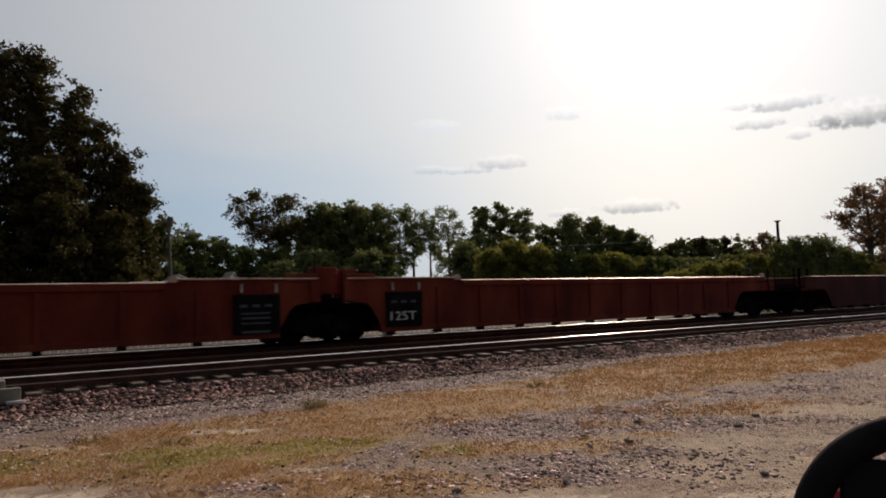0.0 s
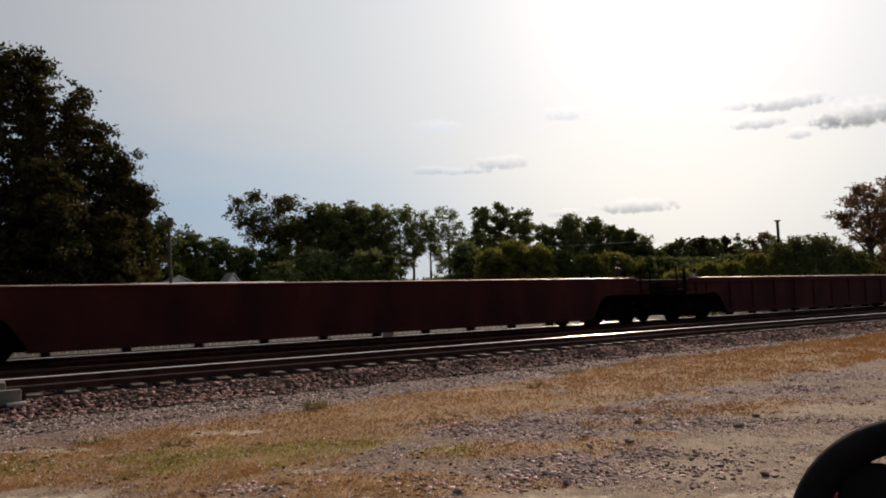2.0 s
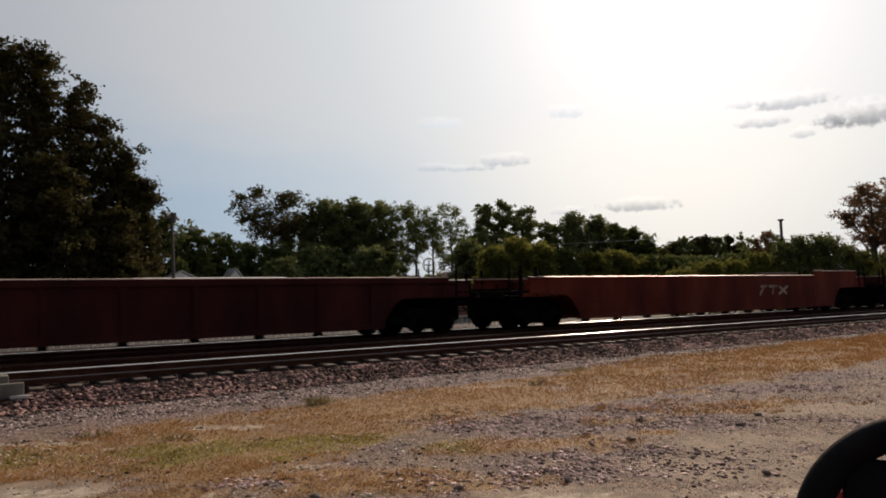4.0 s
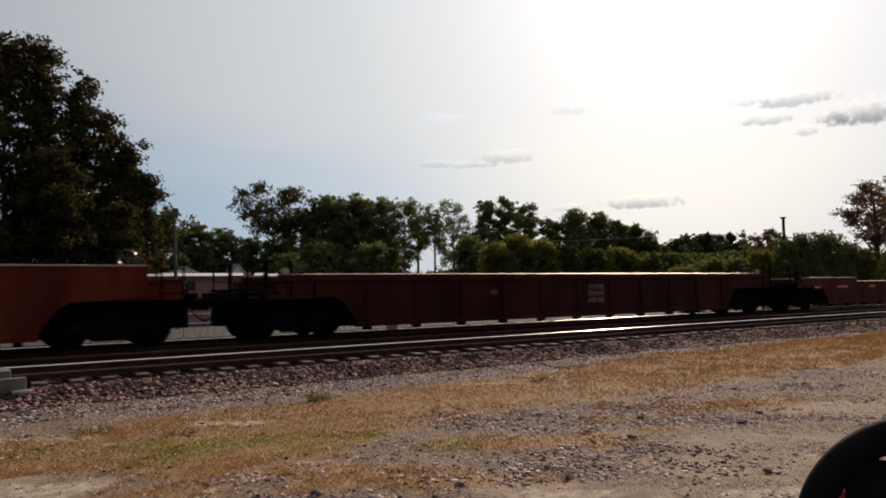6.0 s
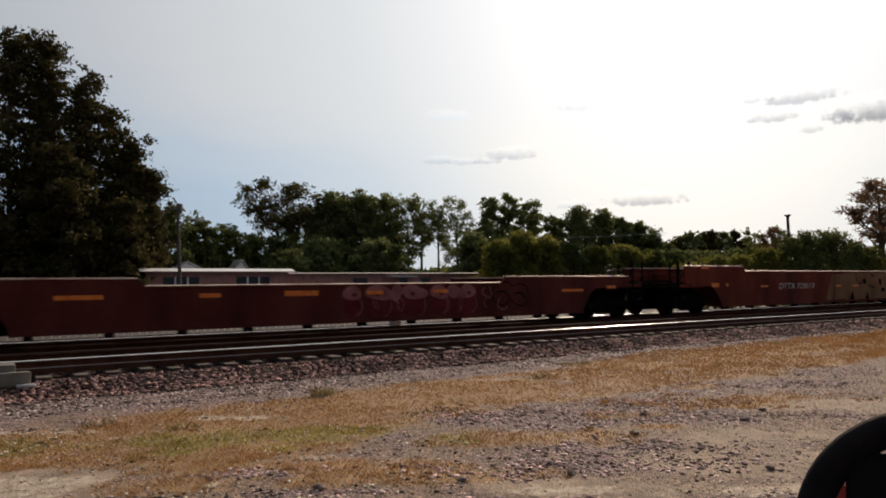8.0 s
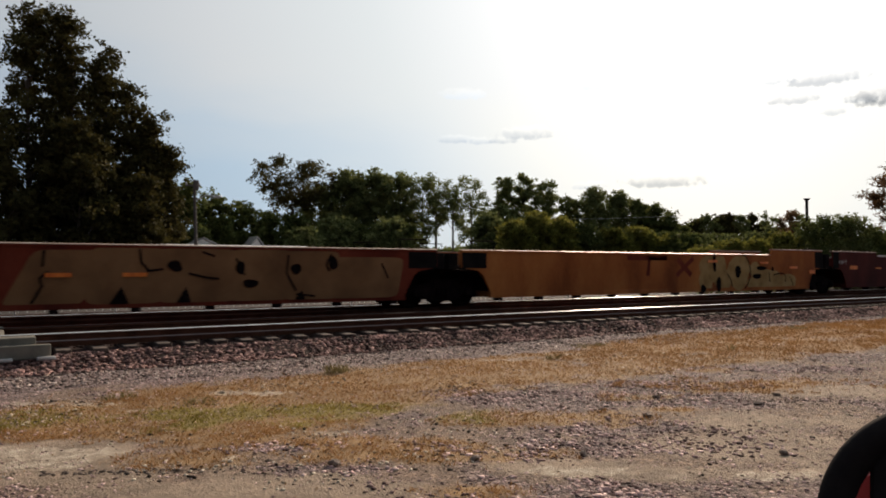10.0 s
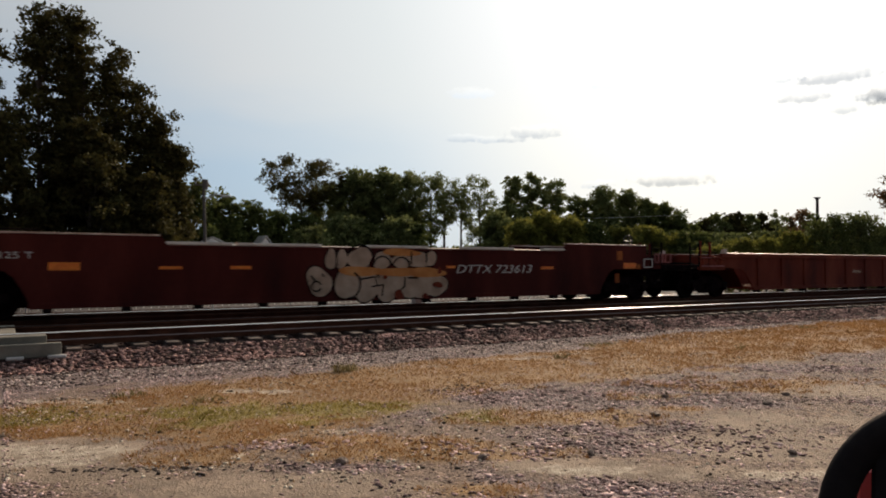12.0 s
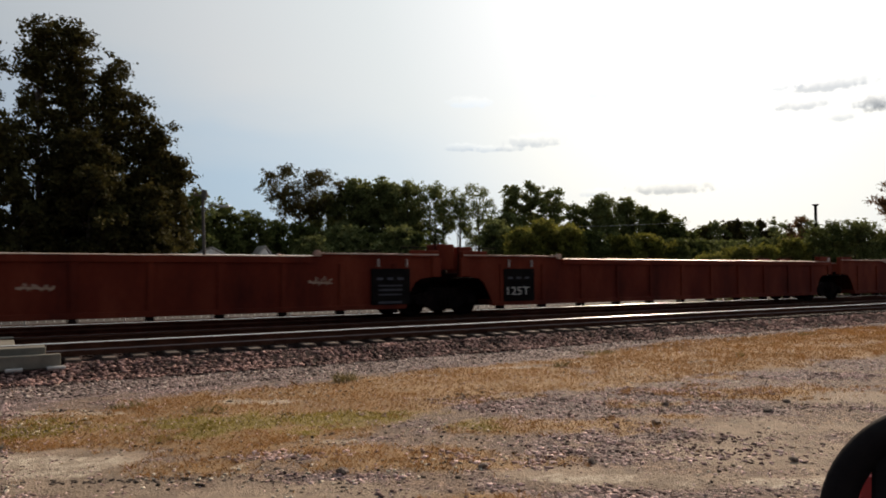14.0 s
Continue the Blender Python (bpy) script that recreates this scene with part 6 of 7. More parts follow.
def small_house(x, y, w, d, eave, ridge, label):
    h = tagged(new("house"), label, "house")
    bm = B()
    slab(bm, [(x - w / 2, 0), (x + w / 2, 0), (x + w / 2, eave), (x, ridge), (x - w / 2, eave)], y, y + d)
    part("wall", bm, M["roof_white"], h)
    for s in (-1, 1):
        bm = B()
        e = 0.3
        slab(bm, [(x, ridge + 0.02), (x + s * (w / 2 + e), eave - e * (ridge - eave) / (w / 2) + 0.02), (x + s * (w / 2 + e), eave - e * (ridge - eave) / (w / 2) + 0.12), (x, ridge + 0.12)], y - e, y + d + e)
        part("roof", bm, M["roof_grey"], h)
    return h


long_building()
small_house(11.05, 45.6, 2.3, 1.3, 2.75, 3.3, "small white house with a grey gable roof")
small_house(14.5, 45.7, 1.3, 1.2, 2.6, 3.45, "white house gable showing between trees")

# street pole
pole = tagged(new("utility_pole"), "grey wooden utility pole with a street lamp", "utility pole")
pole.location = (8.2, 35.0, 0)
bm = B()
rod(bm, (0.05, 0, -0.1), (-0.14, 0, 5.75), 0.095, 0.065, 12)
part("post", bm, M["pole_wood"], pole)
bm = B()
box(bm, -0.55, 0.15, -0.04, 0.04, 5.42, 5.51, 0.01)
part("crossarm", bm, M["pole_wood"], pole)
bm = B()
rod(bm, (-0.1, -0.2, 5.25), (-0.1, -0.2, 5.7), 0.13, 0.13, 14)
part("transformer", bm, M["pole_wood"], pole, "dull grey transformer can")
bm = B()
rod(bm, (-0.08, 0, 4.75), (0.35, -0.2, 5.02), 0.03, seg=8)
rod(bm, (0.35, -0.2, 5.02), (0.75, -0.35, 4.98), 0.03, seg=8)
part("lamp_arm", bm, M["lamp_grey"], pole)
bm = B()
box(bm, 0.62, 1.05, -0.45, -0.25, 4.90, 5.0, 0.03)
part("lamp_head", bm, M["lamp_grey"], pole, "pale cobra-head lamp")
for x in (-0.5, 0.1):
    bm = B()
    rod(bm, (x, 0, 5.51), (x, 0, 5.6), 0.03, 0.025, 8)
    part("insulator", bm, M["lamp_grey"], pole)


def cable(a, b, sag, label, r=0.012):
    bm = B()
    a, b = Vector(a), Vector(b)
    pts = [a.lerp(b, i / 12) - Vector((0, 0, sag * 4 * (i / 12) * (1 - i / 12))) for i in range(13)]
    for p, q in zip(pts, pts[1:]):
        rod(bm, p, q, r, seg=5)
    tagged(part("overhead_cable", bm, M["lamp_grey"]), label, "cable")


cable((37.9, 41.2, 5.3), (43.6, 35.2, 5.45), 0.05, "thin pale overhead cable among the trees", 0.012)

# thin stack far off
stack = tagged(new("chimney_stack"), "thin dark chimney stack with a wide cap", "chimney")
stack.location = (77.6, 45.6, 0)
bm = B()
rod(bm, (0, 0, 0), (0, 0, 9.1), 0.19, 0.15, 14)
part("shaft", bm, M["black"], stack)
bm = B()
rod(bm, (0, 0, 9.1), (0, 0, 9.32), 0.18, 0.40, 14)
part("cap", bm, M["black"], stack)

# low white fence in front of the building
fence = tagged(new("fence"), "low white pipe fence beyond the tracks", "fence")
for k in range(11):
    x = -5.4 + 3.0 * k
    bm = B()
    rod(bm, (x, 27.0, -0.05), (x, 27.0, 0.92), 0.035, seg=8)
    part("post", bm, M["fence"], fence)
for k in range(120):
    x = -5.3 + 0.25 * k
    bm = B()
    rod(bm, (x, 27.0, 0.08), (x, 27.0, 0.55), 0.012, seg=5)
    part("baluster", bm, M["fence"], fence)
for z in (0.55, 0.9):
    bm = B()
    rod(bm, (-5.4, 27.0, z), (24.6, 27.0, z), 0.022, seg=8)
    part("rail", bm, M["fence"], fence)

# white marker block beside the far rail
marker = tagged(new("marker_block"), "small white concrete marker block by the far rail", "marker")
bm = B()
box(bm, 12.2, 12.5, 21.6, 21.9, -0.05, 0.5, 0.02)
part("block", bm, M["fence"], marker)
bm = B()
box(bm, 12.15, 12.55, 21.55, 21.95, 0.5, 0.56, 0.01)
part("cap", bm, M["fence"], marker)

# ---- crossing panels at the road ----
crossing = tagged(new("crossing_panels"), "grey concrete level crossing panels beside and between the rails", "crossing", kind="structure")
for k in range(4):
    x1 = 0.58 - 2.4 * k
    for y0, y1 in ((12.98, 13.36), (13.66, 14.80), (15.13, 15.6)):
        bm = B()
        box(bm, x1 - 2.38, x1 - (0.42 if y0 > 13.5 and k == 0 else 0), y0, y1, RAIL_Z - 0.17, RAIL_Z - 0.012, 0.012)
        part("panel", bm, M["concrete"], crossing)
    bm = B()
    box(bm, x1 - 2.38, x1 + 0.2, 12.80, 12.97, 0.16, RAIL_Z - 0.12, 0.012)
    part("kerb_beam", bm, M["concrete"], crossing)


for x0, x1 in ((0.02, 0.26), (0.58, 0.84)):
    bm = B()
    box(bm, x0, x1, 12.68, 12.795, 0.15, 0.20, 0.012)
    part("foot", bm, M["fence"], crossing, "white-painted panel foot")


# ---- ties and stones ----
def tie_mesh():
    bm = B()
    box(bm, -0.115, 0.115, -1.30, 1.30, -0.18, 0.0, 0.012)
    me = bpy.data.meshes.new("tie")
    bm.to_mesh(me)
    bm.free()
    me.materials.append(M["tie"])
    return me


TIE = tie_mesh()
rnd = random.Random(4)
for k in range(240):
    x = -12 + 0.5 * k
    ob = new("tie", TIE)
    ob.parent = near_track
    ob.matrix_basis = pose(x + rnd.uniform(-0.03, 0.03), NEAR_Y + rnd.uniform(-0.05, 0.05), RAIL_Z - 0.222 + rnd.uniform(-0.014, 0.006), 0, 0, rnd.uniform(-1.2, 1.2))
bm = B()
for k in range(240):
    x = -12 + 0.5 * k
    box(bm, x - 0.115, x + 0.115, FAR_Y - 1.3, FAR_Y + 1.3, FAR_Z - 0.36, FAR_Z - 0.222)
tagged(part("far_ties", bm, M["tie"], far_track), kind="stuff")
bm = B()
for k in range(200):
    x = -12 + 0.6 * k
    box(bm, x - 0.115, x + 0.115, SIDING_Y - 1.25, SIDING_Y + 1.25, -0.06, SIDING_Z - 0.222)
tagged(part("siding_ties", bm, M["tie"], siding), kind="stuff")
bm = B()
for k in range(90):
    x = -4 + 0.5 * k
    box(bm, x - 0.09, x + 0.09, NEAR_Y - GAUGE - 0.17, NEAR_Y - GAUGE + 0.17, RAIL_Z - 0.221, RAIL_Z - 0.205)
    for dy in (-0.11, 0.11):
        box(bm, x - 0.05, x - 0.02, NEAR_Y - GAUGE + dy - 0.02, NEAR_Y - GAUGE + dy + 0.02, RAIL_Z - 0.205, RAIL_Z - 0.17)
tagged(part("tie_plates", bm, M["rail_side"], near_track), kind="stuff")

ICO = np.array([(0, 0, 1), (0.894, 0, 0.447), (0.276, 0.851, 0.447), (-0.724, 0.526, 0.447), (-0.724, -0.526, 0.447), (0.276, -0.851, 0.447),
                (0.724, 0.526, -0.447), (-0.276, 0.851, -0.447), (-0.894, 0, -0.447), (-0.276, -0.851, -0.447), (0.724, -0.526, -0.447), (0, 0, -1)])
ICO_F = np.array([(0, 1, 2), (0, 2, 3), (0, 3, 4), (0, 4, 5), (0, 5, 1), (1, 6, 2), (2, 7, 3), (3, 8, 4), (4, 9, 5), (5, 10, 1),
                  (6, 7, 2), (7, 8, 3), (8, 9, 4), (9, 10, 5), (10, 6, 1), (11, 7, 6), (11, 8, 7), (11, 9, 8), (11, 10, 9), (11, 6, 10)])


def stones(name, centres, sizes, material, seed, label, category):
    """Broken stones lying close together, one joined heap."""
    rs = np.random.RandomState(seed)
    n = len(centres)
    k = 1 + rs.uniform(-0.5, 0.4, (n, 12, 1))
    sc = rs.uniform(0.6, 1.25, (n, 1, 3)) * np.array((1, 1, 0.48)) * np.asarray(sizes)[:, None, None]
    v = ICO[None] * k * sc
    a = rs.uniform(0, 6.283, n)
    ca, sa = np.cos(a)[:, None], np.sin(a)[:, None]
    x = v[..., 0] * ca - v[..., 1] * sa
    y = v[..., 0] * sa + v[..., 1] * ca
    v = np.stack([x, y, v[..., 2]], -1) + np.asarray(centres)[:, None, :]
    f = (ICO_F[None] + 12 * np.arange(n)[:, None, None]).reshape(-1, 3)
    ob = mesh_np(name, v.reshape(-1, 3), f, material)
    return tagged(ob, label, category, kind="stuff")


def shoulder(y):
    return np.interp(y, [11.6, 12.3, 12.55, 12.85, 13.2, 13.4], [0.0, 0.01, 0.07, 0.185, 0.215, 0.22])


rs = np.random.RandomState(8)
n = 15000
x = 42 * rs.uniform(0, 1, n) ** 1.35 - 1.5
y = 12.02 + 1.0 * rs.uniform(0, 1, n) ** 0.75
keep = ~((x < 0.85) & (y > 12.75))
x, y = x[keep], y[keep]
size = rs.uniform(0.022, 0.05, len(x)) * (1 + x / 60)
stones("ballast_stones", np.stack([x, y, shoulder(y) + rs.uniform(-0.01, 0.02, len(x))], 1), size, M["ballast"], 9, "crushed ballast stones on the track shoulder", "ballast")
# stones between the tracks, in the colour darkened for the train's shade
n = 5000
x = 40 * rs.uniform(0, 1, n) ** 1.2 - 1.5
y = rs.uniform(13.6, 16.9, n)
keep = ~((x < 0.7) & (y < 15.7))
x, y = x[keep], y[keep]
stones("ballast_stones", np.stack([x, y, np.full(len(x), 0.225)], 1), rs.uniform(0.025, 0.05, len(x)), M["shade_ballast"], 10, "ballast stones between the rails, darkened for train shade", "ballast")


n = 170000
x = 30 * rs.uniform(0, 1, n) ** 1.7
y = 2.4 + 9.4 * rs.uniform(0, 1, n) ** 1.2
c = stone_cover(x, y)
keep = rs.uniform(0, 1, n) < 0.12 * (1 - 0.8 * patches(x, y, BARE)) + 0.85 * c
x, y, c = x[keep], y[keep], c[keep]
size = 0.006 + 0.024 * rs.uniform(0, 1, len(x)) ** 2.2 * (0.55 + 0.45 * c)
stones("lot_gravel", np.stack([x, y, ground_height(x, y)], 1), size, M["gravel"], 12, "loose gravel scattered over the lot", "gravel")

n = 13000
x = 40 * rs.uniform(0, 1, n) ** 1.4 - 1.5
y = 12.5 - 1.9 * rs.uniform(0, 1, n) ** 1.3 + 0.15 * np.sin(x * 0.9)
size = 0.010 + 0.030 * rs.uniform(0, 1, n) ** 1.8
z = ground_height(x, y)
stones("apron_stones", np.stack([x, y, z + 0.003], 1), size, M["apron"], 13, "pale loose stones spilling from the ballast", "gravel")

# pale chips and dark crumbs strewn over turf and dirt alike
n = 9000
x = 14 * rs.uniform(0, 1, n) ** 1.5
y = rs.uniform(3.2, 10.6, n)
keep = soft_noise(x, y, 0.7, 22) + 0.5 * soft_noise(x, y, 0.2, 23) - 0.3 * patches(x, y, BARE) > 0.78
x, y = x[keep], y[keep]
stones("stone_chips", np.stack([x, y, ground_height(x, y) + 0.004], 1), 0.008 + 0.022 * rs.uniform(0, 1, len(x)) ** 3, M["chips"], 19, "pale stone chips and dark crumbs strewn over the lot", "gravel")
# larger broken stones lying in drifts
n = 60000
x, y = rs.uniform(1.2, 13, n), rs.uniform(3.4, 8.0, n)
c = patches(x, y, STONY) * (soft_noise(x, y, 0.5, 21) > 0.42)
keep = rs.uniform(0, 1, n) < 0.40 * c
x, y = x[keep], y[keep]
stones("gravel_drifts", np.stack([x, y, ground_height(x, y) + 0.003], 1), 0.010 + 0.026 * rs.uniform(0, 1, len(x)) ** 1.8, M["gravel"], 17, "drifts of broken pinkish-grey stones on the lot", "gravel")

for x, y, r in ((5.93, 5.28, 0.06), (5.82, 3.66, 0.045), (2.35, 5.35, 0.065), (3.4, 4.9, 0.05), (7.6, 5.1, 0.06), (8.3, 5.3, 0.05), (4.3, 4.55, 0.05), (6.9, 6.0, 0.05)):
    bm = B()
    bmesh.ops.create_icosphere(bm, subdivisions=2, radius=0.75 * r)
    for v in bm.verts:
        v.co *= 1 + 0.75 * noise.noise(v.co * (1.1 / r) + Vector((x * 7, y * 3, 0)))
        v.co.z *= 0.65
    ob = part("rock", bm, M["rock"])
    ob.location = (x, y, ground_height(x, y) + 0.3 * r)
    tagged(ob, "lone rough grey rock on the gravel lot", "rock", "rocks on the lot")


n = 1500
x = np.concatenate([rs.normal(7.6, 1.0, 500), rs.normal(0.9, 0.35, 260), rs.uniform(1, 13, 740)])
y = np.concatenate([5.35 - 0.6 * (x[:500] - 7.6) + rs.normal(0, 0.12, 500), 6.05 - 0.6 * (x[500:760] - 0.9) + rs.normal(0, 0.05, 260), rs.uniform(3, 9.5, 740)])
z = ground_height(x, y)
stones("dirt_clods", np.stack([x, y, z], 1), 0.006 + 0.02 * rs.uniform(0, 1, n) ** 2.5, M["clod"], 14, "dark clods of dirt scattered over the lot", "clods")


# ---- grass ----
def blades(name, x, y, h, w, material, seed, label, foot=None):
    rg = np.random.RandomState(seed)
    n = len(x)
    z = ground_height(x, y) - 0.005 if foot is None else foot
    a = rg.uniform(0, 6.283, n)
    lean = rg.uniform(0.2, 1.5, n) * h
    b = rg.uniform(0, 6.283, n)
    base = np.stack([x, y, z], 1)
    side = np.stack([np.cos(a), np.sin(a), np.zeros(n)], 1) * w[:, None]
    tip = base + np.stack([np.cos(b) * lean, np.sin(b) * lean, h], 1)
    mid = base + np.stack([np.cos(b) * lean * 0.35, np.sin(b) * lean * 0.35, h * 0.6], 1)
    v = np.stack([base - side, base + side, mid + side * 0.7, tip, mid - side * 0.7], 1).reshape(-1, 3)
    f = np.arange(5 * n).reshape(-1, 5)
    return tagged(mesh_np(name, v, f, material), label, "grass", kind="stuff")


def turf(n, seed):
    rg = np.random.RandomState(seed)
    x = 34 * rg.uniform(0, 1, n) ** 1.6 - 0.6
    y = rg.uniform(3.6, 11.8, n)
    keep = rg.uniform(0, 1, n) < np.interp(x, [3, 9], [1.0, 0.7]) * np.clip(turf_cover(x, y) ** 1.3 * (1 - patches(x, y, CHALK)) * (0.2 + 1.0 * soft_noise(x, y, 0.11, 13)) * (0.45 + 0.9 * soft_noise(x, y, 0.4, 14)) * (0.55 + 0.8 * soft_noise(x, y * 1.6, 1.3, 15)), 0.003, 1)
    return x[keep], y[keep], rg


x, y, rg = turf(560000, 20)
green = patches(x, y, GREEN) > rg.uniform(0.0, 0.6, len(x))
h = rg.uniform(0.010, 0.042, len(x)) * (1 + np.clip(x - 6, 0, 18) / 16) * np.where(rg.uniform(0, 1, len(x)) > 0.985, 1.9, 1.0)
w = rg.uniform(0.0016, 0.004, len(x)) * (1 + x / 18)
blades("dry_grass", x[~green], y[~green], h[~green], w[~green], M["straw"], 21, "short dry golden grass beside the tracks")
blades("green_grass", x[green], y[green], h[green], w[green], M["green_grass"], 22, "patch of short half-green grass")
# loose tufts where the turf thins out into the gravel
tx, ty, th = [], [], []
for k in range(900):
    px, py = 0.2 + 15 * rg.uniform() ** 1.3, rg.uniform(3.8, 9.5)
    c = float(turf_cover(np.array([px]), np.array([py]))[0])
    if not 0.08 < c < 0.85:
        continue
    q = rg.uniform(0.03, 0.13)
    m = int(220 * q) + 10
    a = rg.uniform(0, 6.283, m)
    d = q * np.sqrt(rg.uniform(0, 1, m))
    tx.append(px + 1.4 * d * np.cos(a)), ty.append(py + d * np.sin(a)), th.append(rg.uniform(0.02, 0.03 + 0.2 * q, m))
tx, ty, th = np.concatenate(tx), np.concatenate(ty), np.concatenate(th)
blades("grass_tufts", tx, ty, th, rg.uniform(0.0018, 0.004, len(tx)) * (1 + tx / 18), M["straw"], 25, "loose tufts of dry golden grass on the gravel")
# taller weeds in clumps
cx, cy, ch = [], [], []
for px, py, r, hh, k in ((4.45, 10.05, 0.13, 0.17, 130), (17.5, 10.6, 0.22, 0.1, 90), (8.2, 9.4, 0.08, 0.14, 40), (12.0, 8.6, 0.05, 0.22, 20), (1.3, 9.5, 0.12, 0.1, 60), (2.1, 8.7, 0.12, 0.1, 60), (10.2, 10.6, 0.25, 0.1, 90)):
    a = rg.uniform(0, 6.283, k)
    q = r * np.sqrt(rg.uniform(0, 1, k))
    cx.append(px + 1.6 * q * np.cos(a)), cy.append(py + q * np.sin(a)), ch.append(rg.uniform(0.4, 1, k) * hh)
cx, cy, ch = np.concatenate(cx), np.concatenate(cy), np.concatenate(ch)
blades("weeds", cx, cy, ch, np.full(len(cx), 0.005), M["weed"], 23, "clumps of taller weeds at the edge of the ballast")
# pale dry weeds along the far side of the tracks
k = 1800
x = rg.uniform(-2, 40, k)
y = rg.uniform(23.9, 25.0, k)
blades("far_weeds", x, y, rg.uniform(0.04, 0.30, k) ** 1.3, np.full(k, 0.012), M["pale_weed"], 24, "pale dry weeds along the far side of the tracks")

# ---- steering wheel at the camera's side ----
dash = tagged(new("vehicle_dash"), "black steering wheel on a red vehicle dashboard", "vehicle part")
W0 = look((1.078, 0.4245, 1.258), (0.0, 0.0, 1.62))
WHEEL_POSE = Matrix.Translation(W0.translation) @ W0.to_3x3().to_4x4() @ pose(0, 0, 0, 0, 180, 0)


def to_wheel(bm):
    bmesh.ops.transform(bm, matrix=WHEEL_POSE, verts=bm.verts[:])
    return bm


def torus(bm, R, r, n=56, k=14):
    rings = [[bm.verts.new(((R + r * math.cos(2 * math.pi * j / k)) * math.cos(2 * math.pi * i / n), (R + r * math.cos(2 * math.pi * j / k)) * math.sin(2 * math.pi * i / n), r * math.sin(2 * math.pi * j / k))) for j in range(k)] for i in range(n)]
    for i in range(n):
        for j in range(k):
            bm.faces.new((rings[i][j], rings[(i + 1) % n][j], rings[(i + 1) % n][(j + 1) % k], rings[i][(j + 1) % k]))
    bmesh.ops.recalc_face_normals(bm, faces=bm.faces[:])
    return bm


bm = torus(B(), 0.166, 0.0235)
rim = part("steering_wheel", to_wheel(bm), M["wheel_rim"], dash, "black padded steering wheel rim", smooth=True)
bm = B()
box(bm, -0.122, 0.122, -0.13, 0.118, -0.02, 0.006, 0.006)
part("horn_pad", to_wheel(bm), M["wheel_rim"], rim, "broad black wheel spoke and pad")
bm = B()
rod(bm, (0, 0, -0.01), (0.02, -0.12, -0.14), 0.03, 0.035, 14)
part("column", to_wheel(bm), M["wheel_rim"], dash, "black steering column")
bm = B()
box(bm, -0.16, 0.2, -0.45, 0.085, -0.16, -0.13, 0.01)
part("dash_panel", to_wheel(bm), M["red_panel"], dash, "red painted dash panel")
bm = B()
box(bm, 0.95, 1.7, 0.25, 0.9, 0.0, 1.0, 0.04)
part("cowl", bm, M["red_panel"], dash, "red painted cowl under the dash")

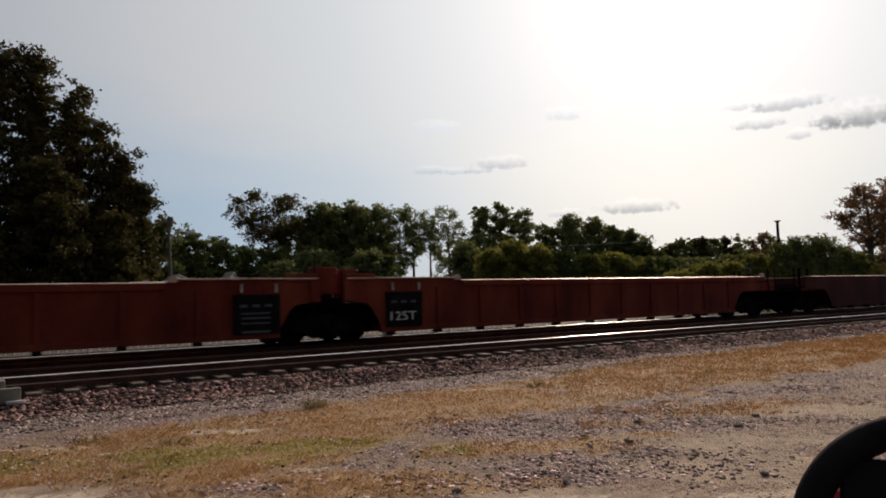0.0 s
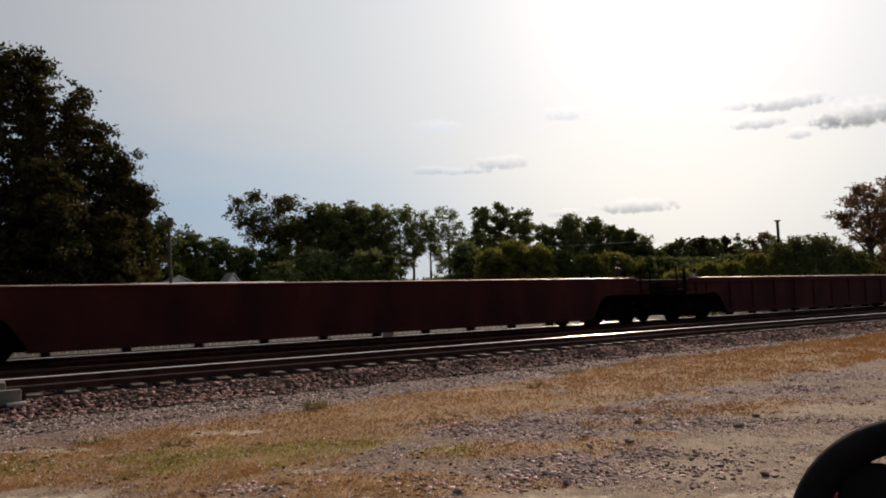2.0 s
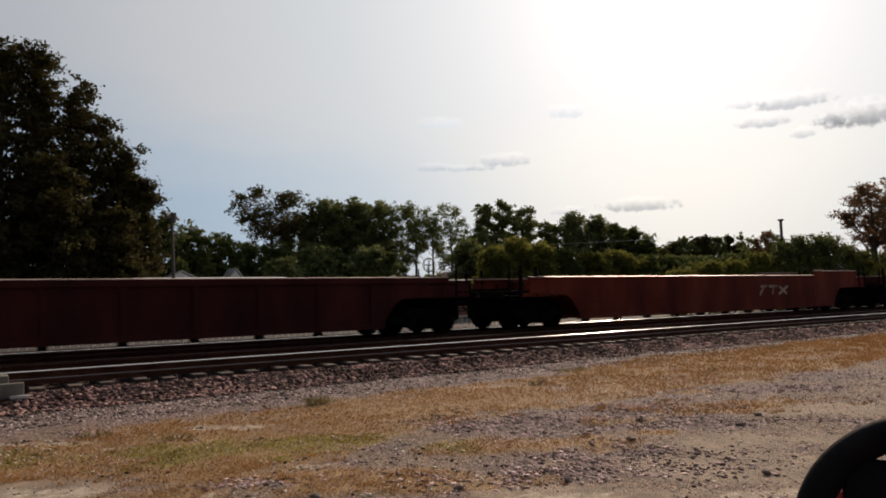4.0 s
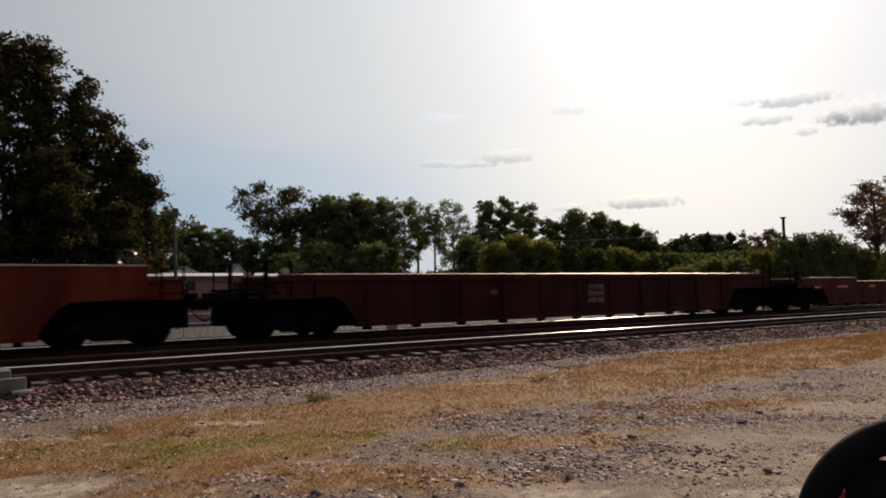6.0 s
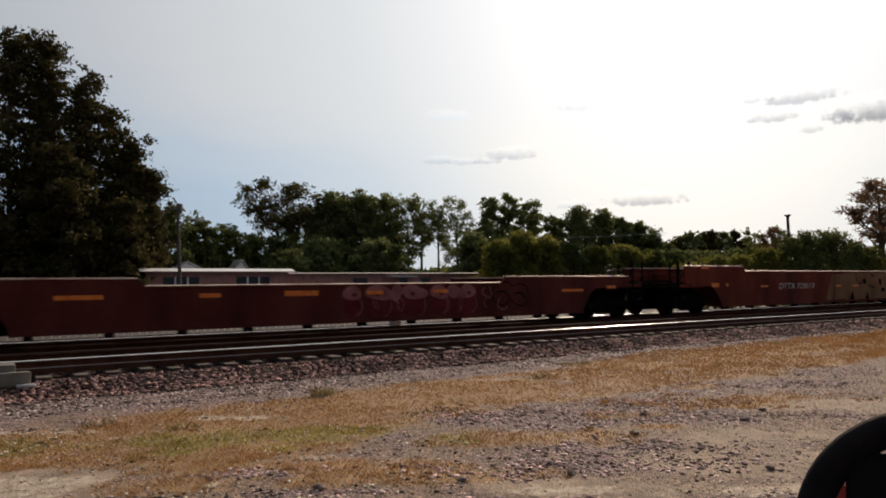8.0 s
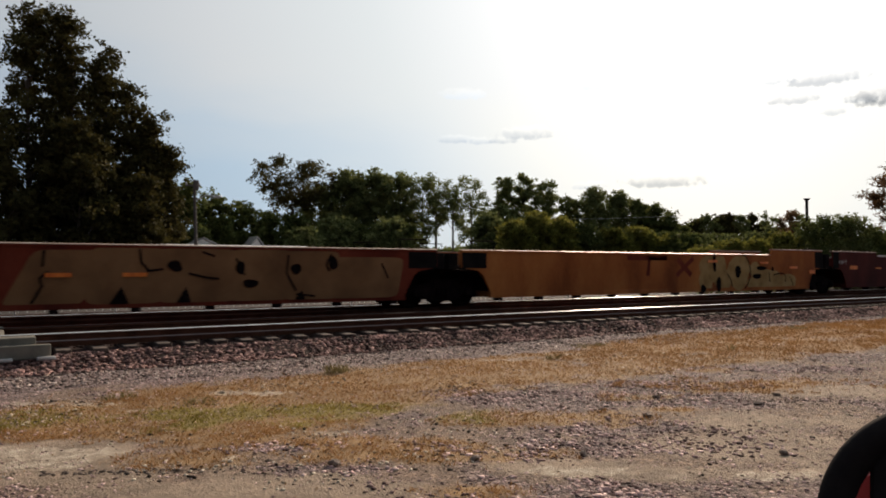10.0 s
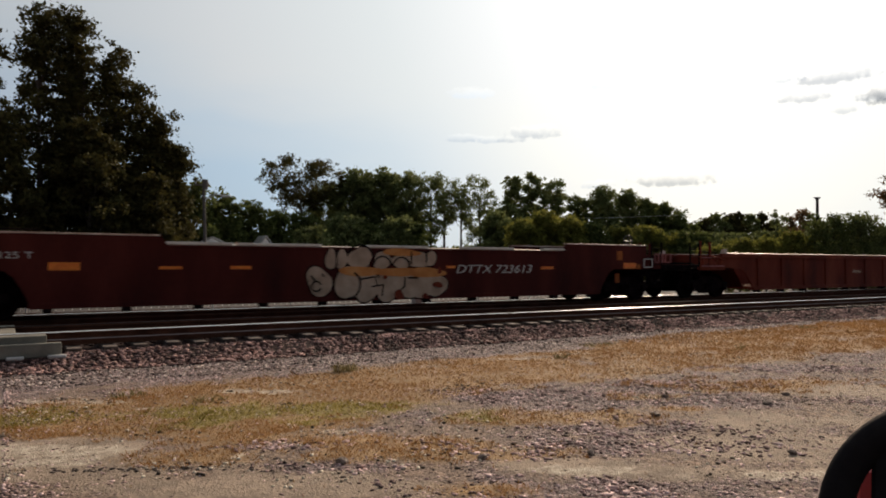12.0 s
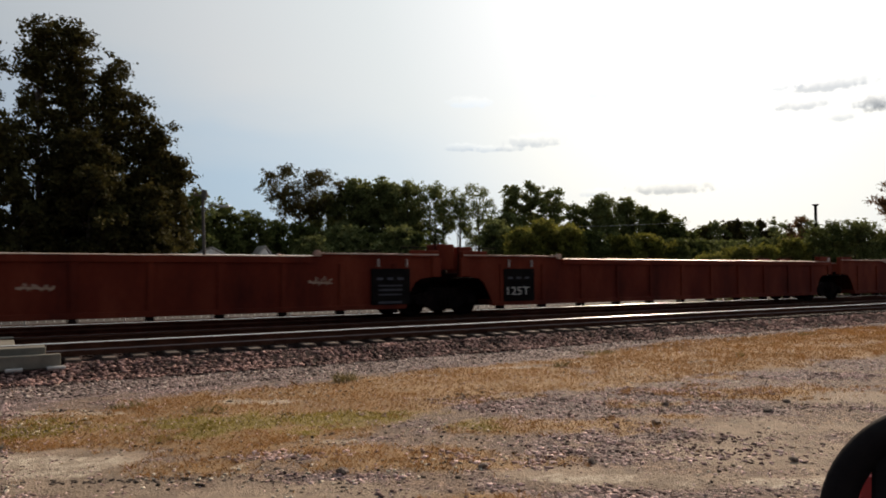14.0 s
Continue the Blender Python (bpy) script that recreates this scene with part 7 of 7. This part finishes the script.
# ---- butterfly ----
butterfly = tagged(new("butterfly"), "orange butterfly with black-edged wings in flight", "butterfly")
bm = B()
rod(bm, (-0.03, 0, 0), (0.027, 0, 0), 0.005, 0.0045, 8)
rod(bm, (0.027, 0, 0), (0.042, 0, 0.003), 0.0045, 0.0024, 8)
part("body", bm, M["wing_edge"], butterfly, "thin black body")
WINGS = []
for s in (-1, 1):
    fore = [(0.018, 0.002), (0.048, 0.045), (0.054, 0.078), (0.033, 0.084), (0.006, 0.054), (-0.003, 0.004)]
    hind = [(0.0, 0.003), (0.006, 0.051), (-0.018, 0.064), (-0.048, 0.051), (-0.051, 0.024), (-0.024, 0.003)]
    wing = new("wing")
    wing.parent = butterfly
    WINGS.append((wing, s))
    for pts, z in ((fore, 0.0), (hind, 0.0006)):
        for scale, material, dz, name in ((1.0, M["wing_edge"], 0.0, "wing_edge"), (0.80, M["wing"], 0.0004, "wing_field")):
            cx0, cy0 = sum(p[0] for p in pts) / len(pts), sum(p[1] for p in pts) / len(pts)
            bm = B()
            q = [(cx0 + (a - cx0) * scale, s * (cy0 + (b - cy0) * scale)) for a, b in pts]
            top = [bm.verts.new((a, b, z + dz)) for a, b in q]
            bot = [bm.verts.new((a, b, z - 0.0003 - dz)) for a, b in q]
            bm.faces.new(top)
            bm.faces.new(list(reversed(bot)))
            for i in range(len(q)):
                bm.faces.new((top[i], bot[i], bot[(i + 1) % len(q)], top[(i + 1) % len(q)]))
            bmesh.ops.recalc_face_normals(bm, faces=bm.faces[:])
            part(name, bm, material, wing)


# ---- moving things ----
def motions():
    steps = [k * 0.5 for k in range(29)]
    for c in CARS:
        u = c["u0"]
        walk(c, [(t, pose(u - run(t), FAR_Y, DATUM)) for t in steps])
    # wheels turn as they roll
    turns = [(k / FPS, -math.degrees(run(k / FPS) / WHEEL_R)) for k in range(14 * FPS + 1)]
    for w in WHEELS:
        x = w.location.x
        walk(w, [(t, pose(x, 0, WHEEL_R + DROP, 0, a, 0)) for t, a in turns])
    # the butterfly crosses low over the lot
    flight = [(0.0, -9, -2, 1.0, 30), (3.0, -6.5, -0.5, 0.9, 20), (5.0, -4.2, 0.6, 1.0, 25), (6.2, -2.2, 1.6, 0.95, 20), (6.5, -0.6, 2.3, 1.0, 12), (6.7, 1.2, 2.5, 1.02, 10),
              (6.79, 1.765, 2.6, 1.03, 20), (6.81, 1.775, 2.6, 1.03, 20), (6.9, 2.49, 2.6, 1.06, 15), (6.98, 3.50, 2.6, 1.205, -10), (7.02, 3.54, 2.6, 1.215, -10), (7.1, 5.1, 2.55, 1.4, -15), (7.2, 6.6, 2.1, 1.6, -20), (7.6, 13, 0.5, 2.4, -25), (9.0, 40, -8, 6.0, -20), (14.0, 90, -30, 12.0, -20)]
    walk(butterfly, [(t, pose(x, y, z, 0, -20, yaw)) for t, x, y, z, yaw in flight])
    flap = [(0.0, 20)] + [(6.0 + 0.1 * k, (65, -20, 58, 10)[k % 4]) for k in range(20)] + [(14.0, 20)]
    for w, s in WINGS:
        walk(w, [(t, pose(0, 0, 0, s * a, 0, 0)) for t, a in flap])


motions()
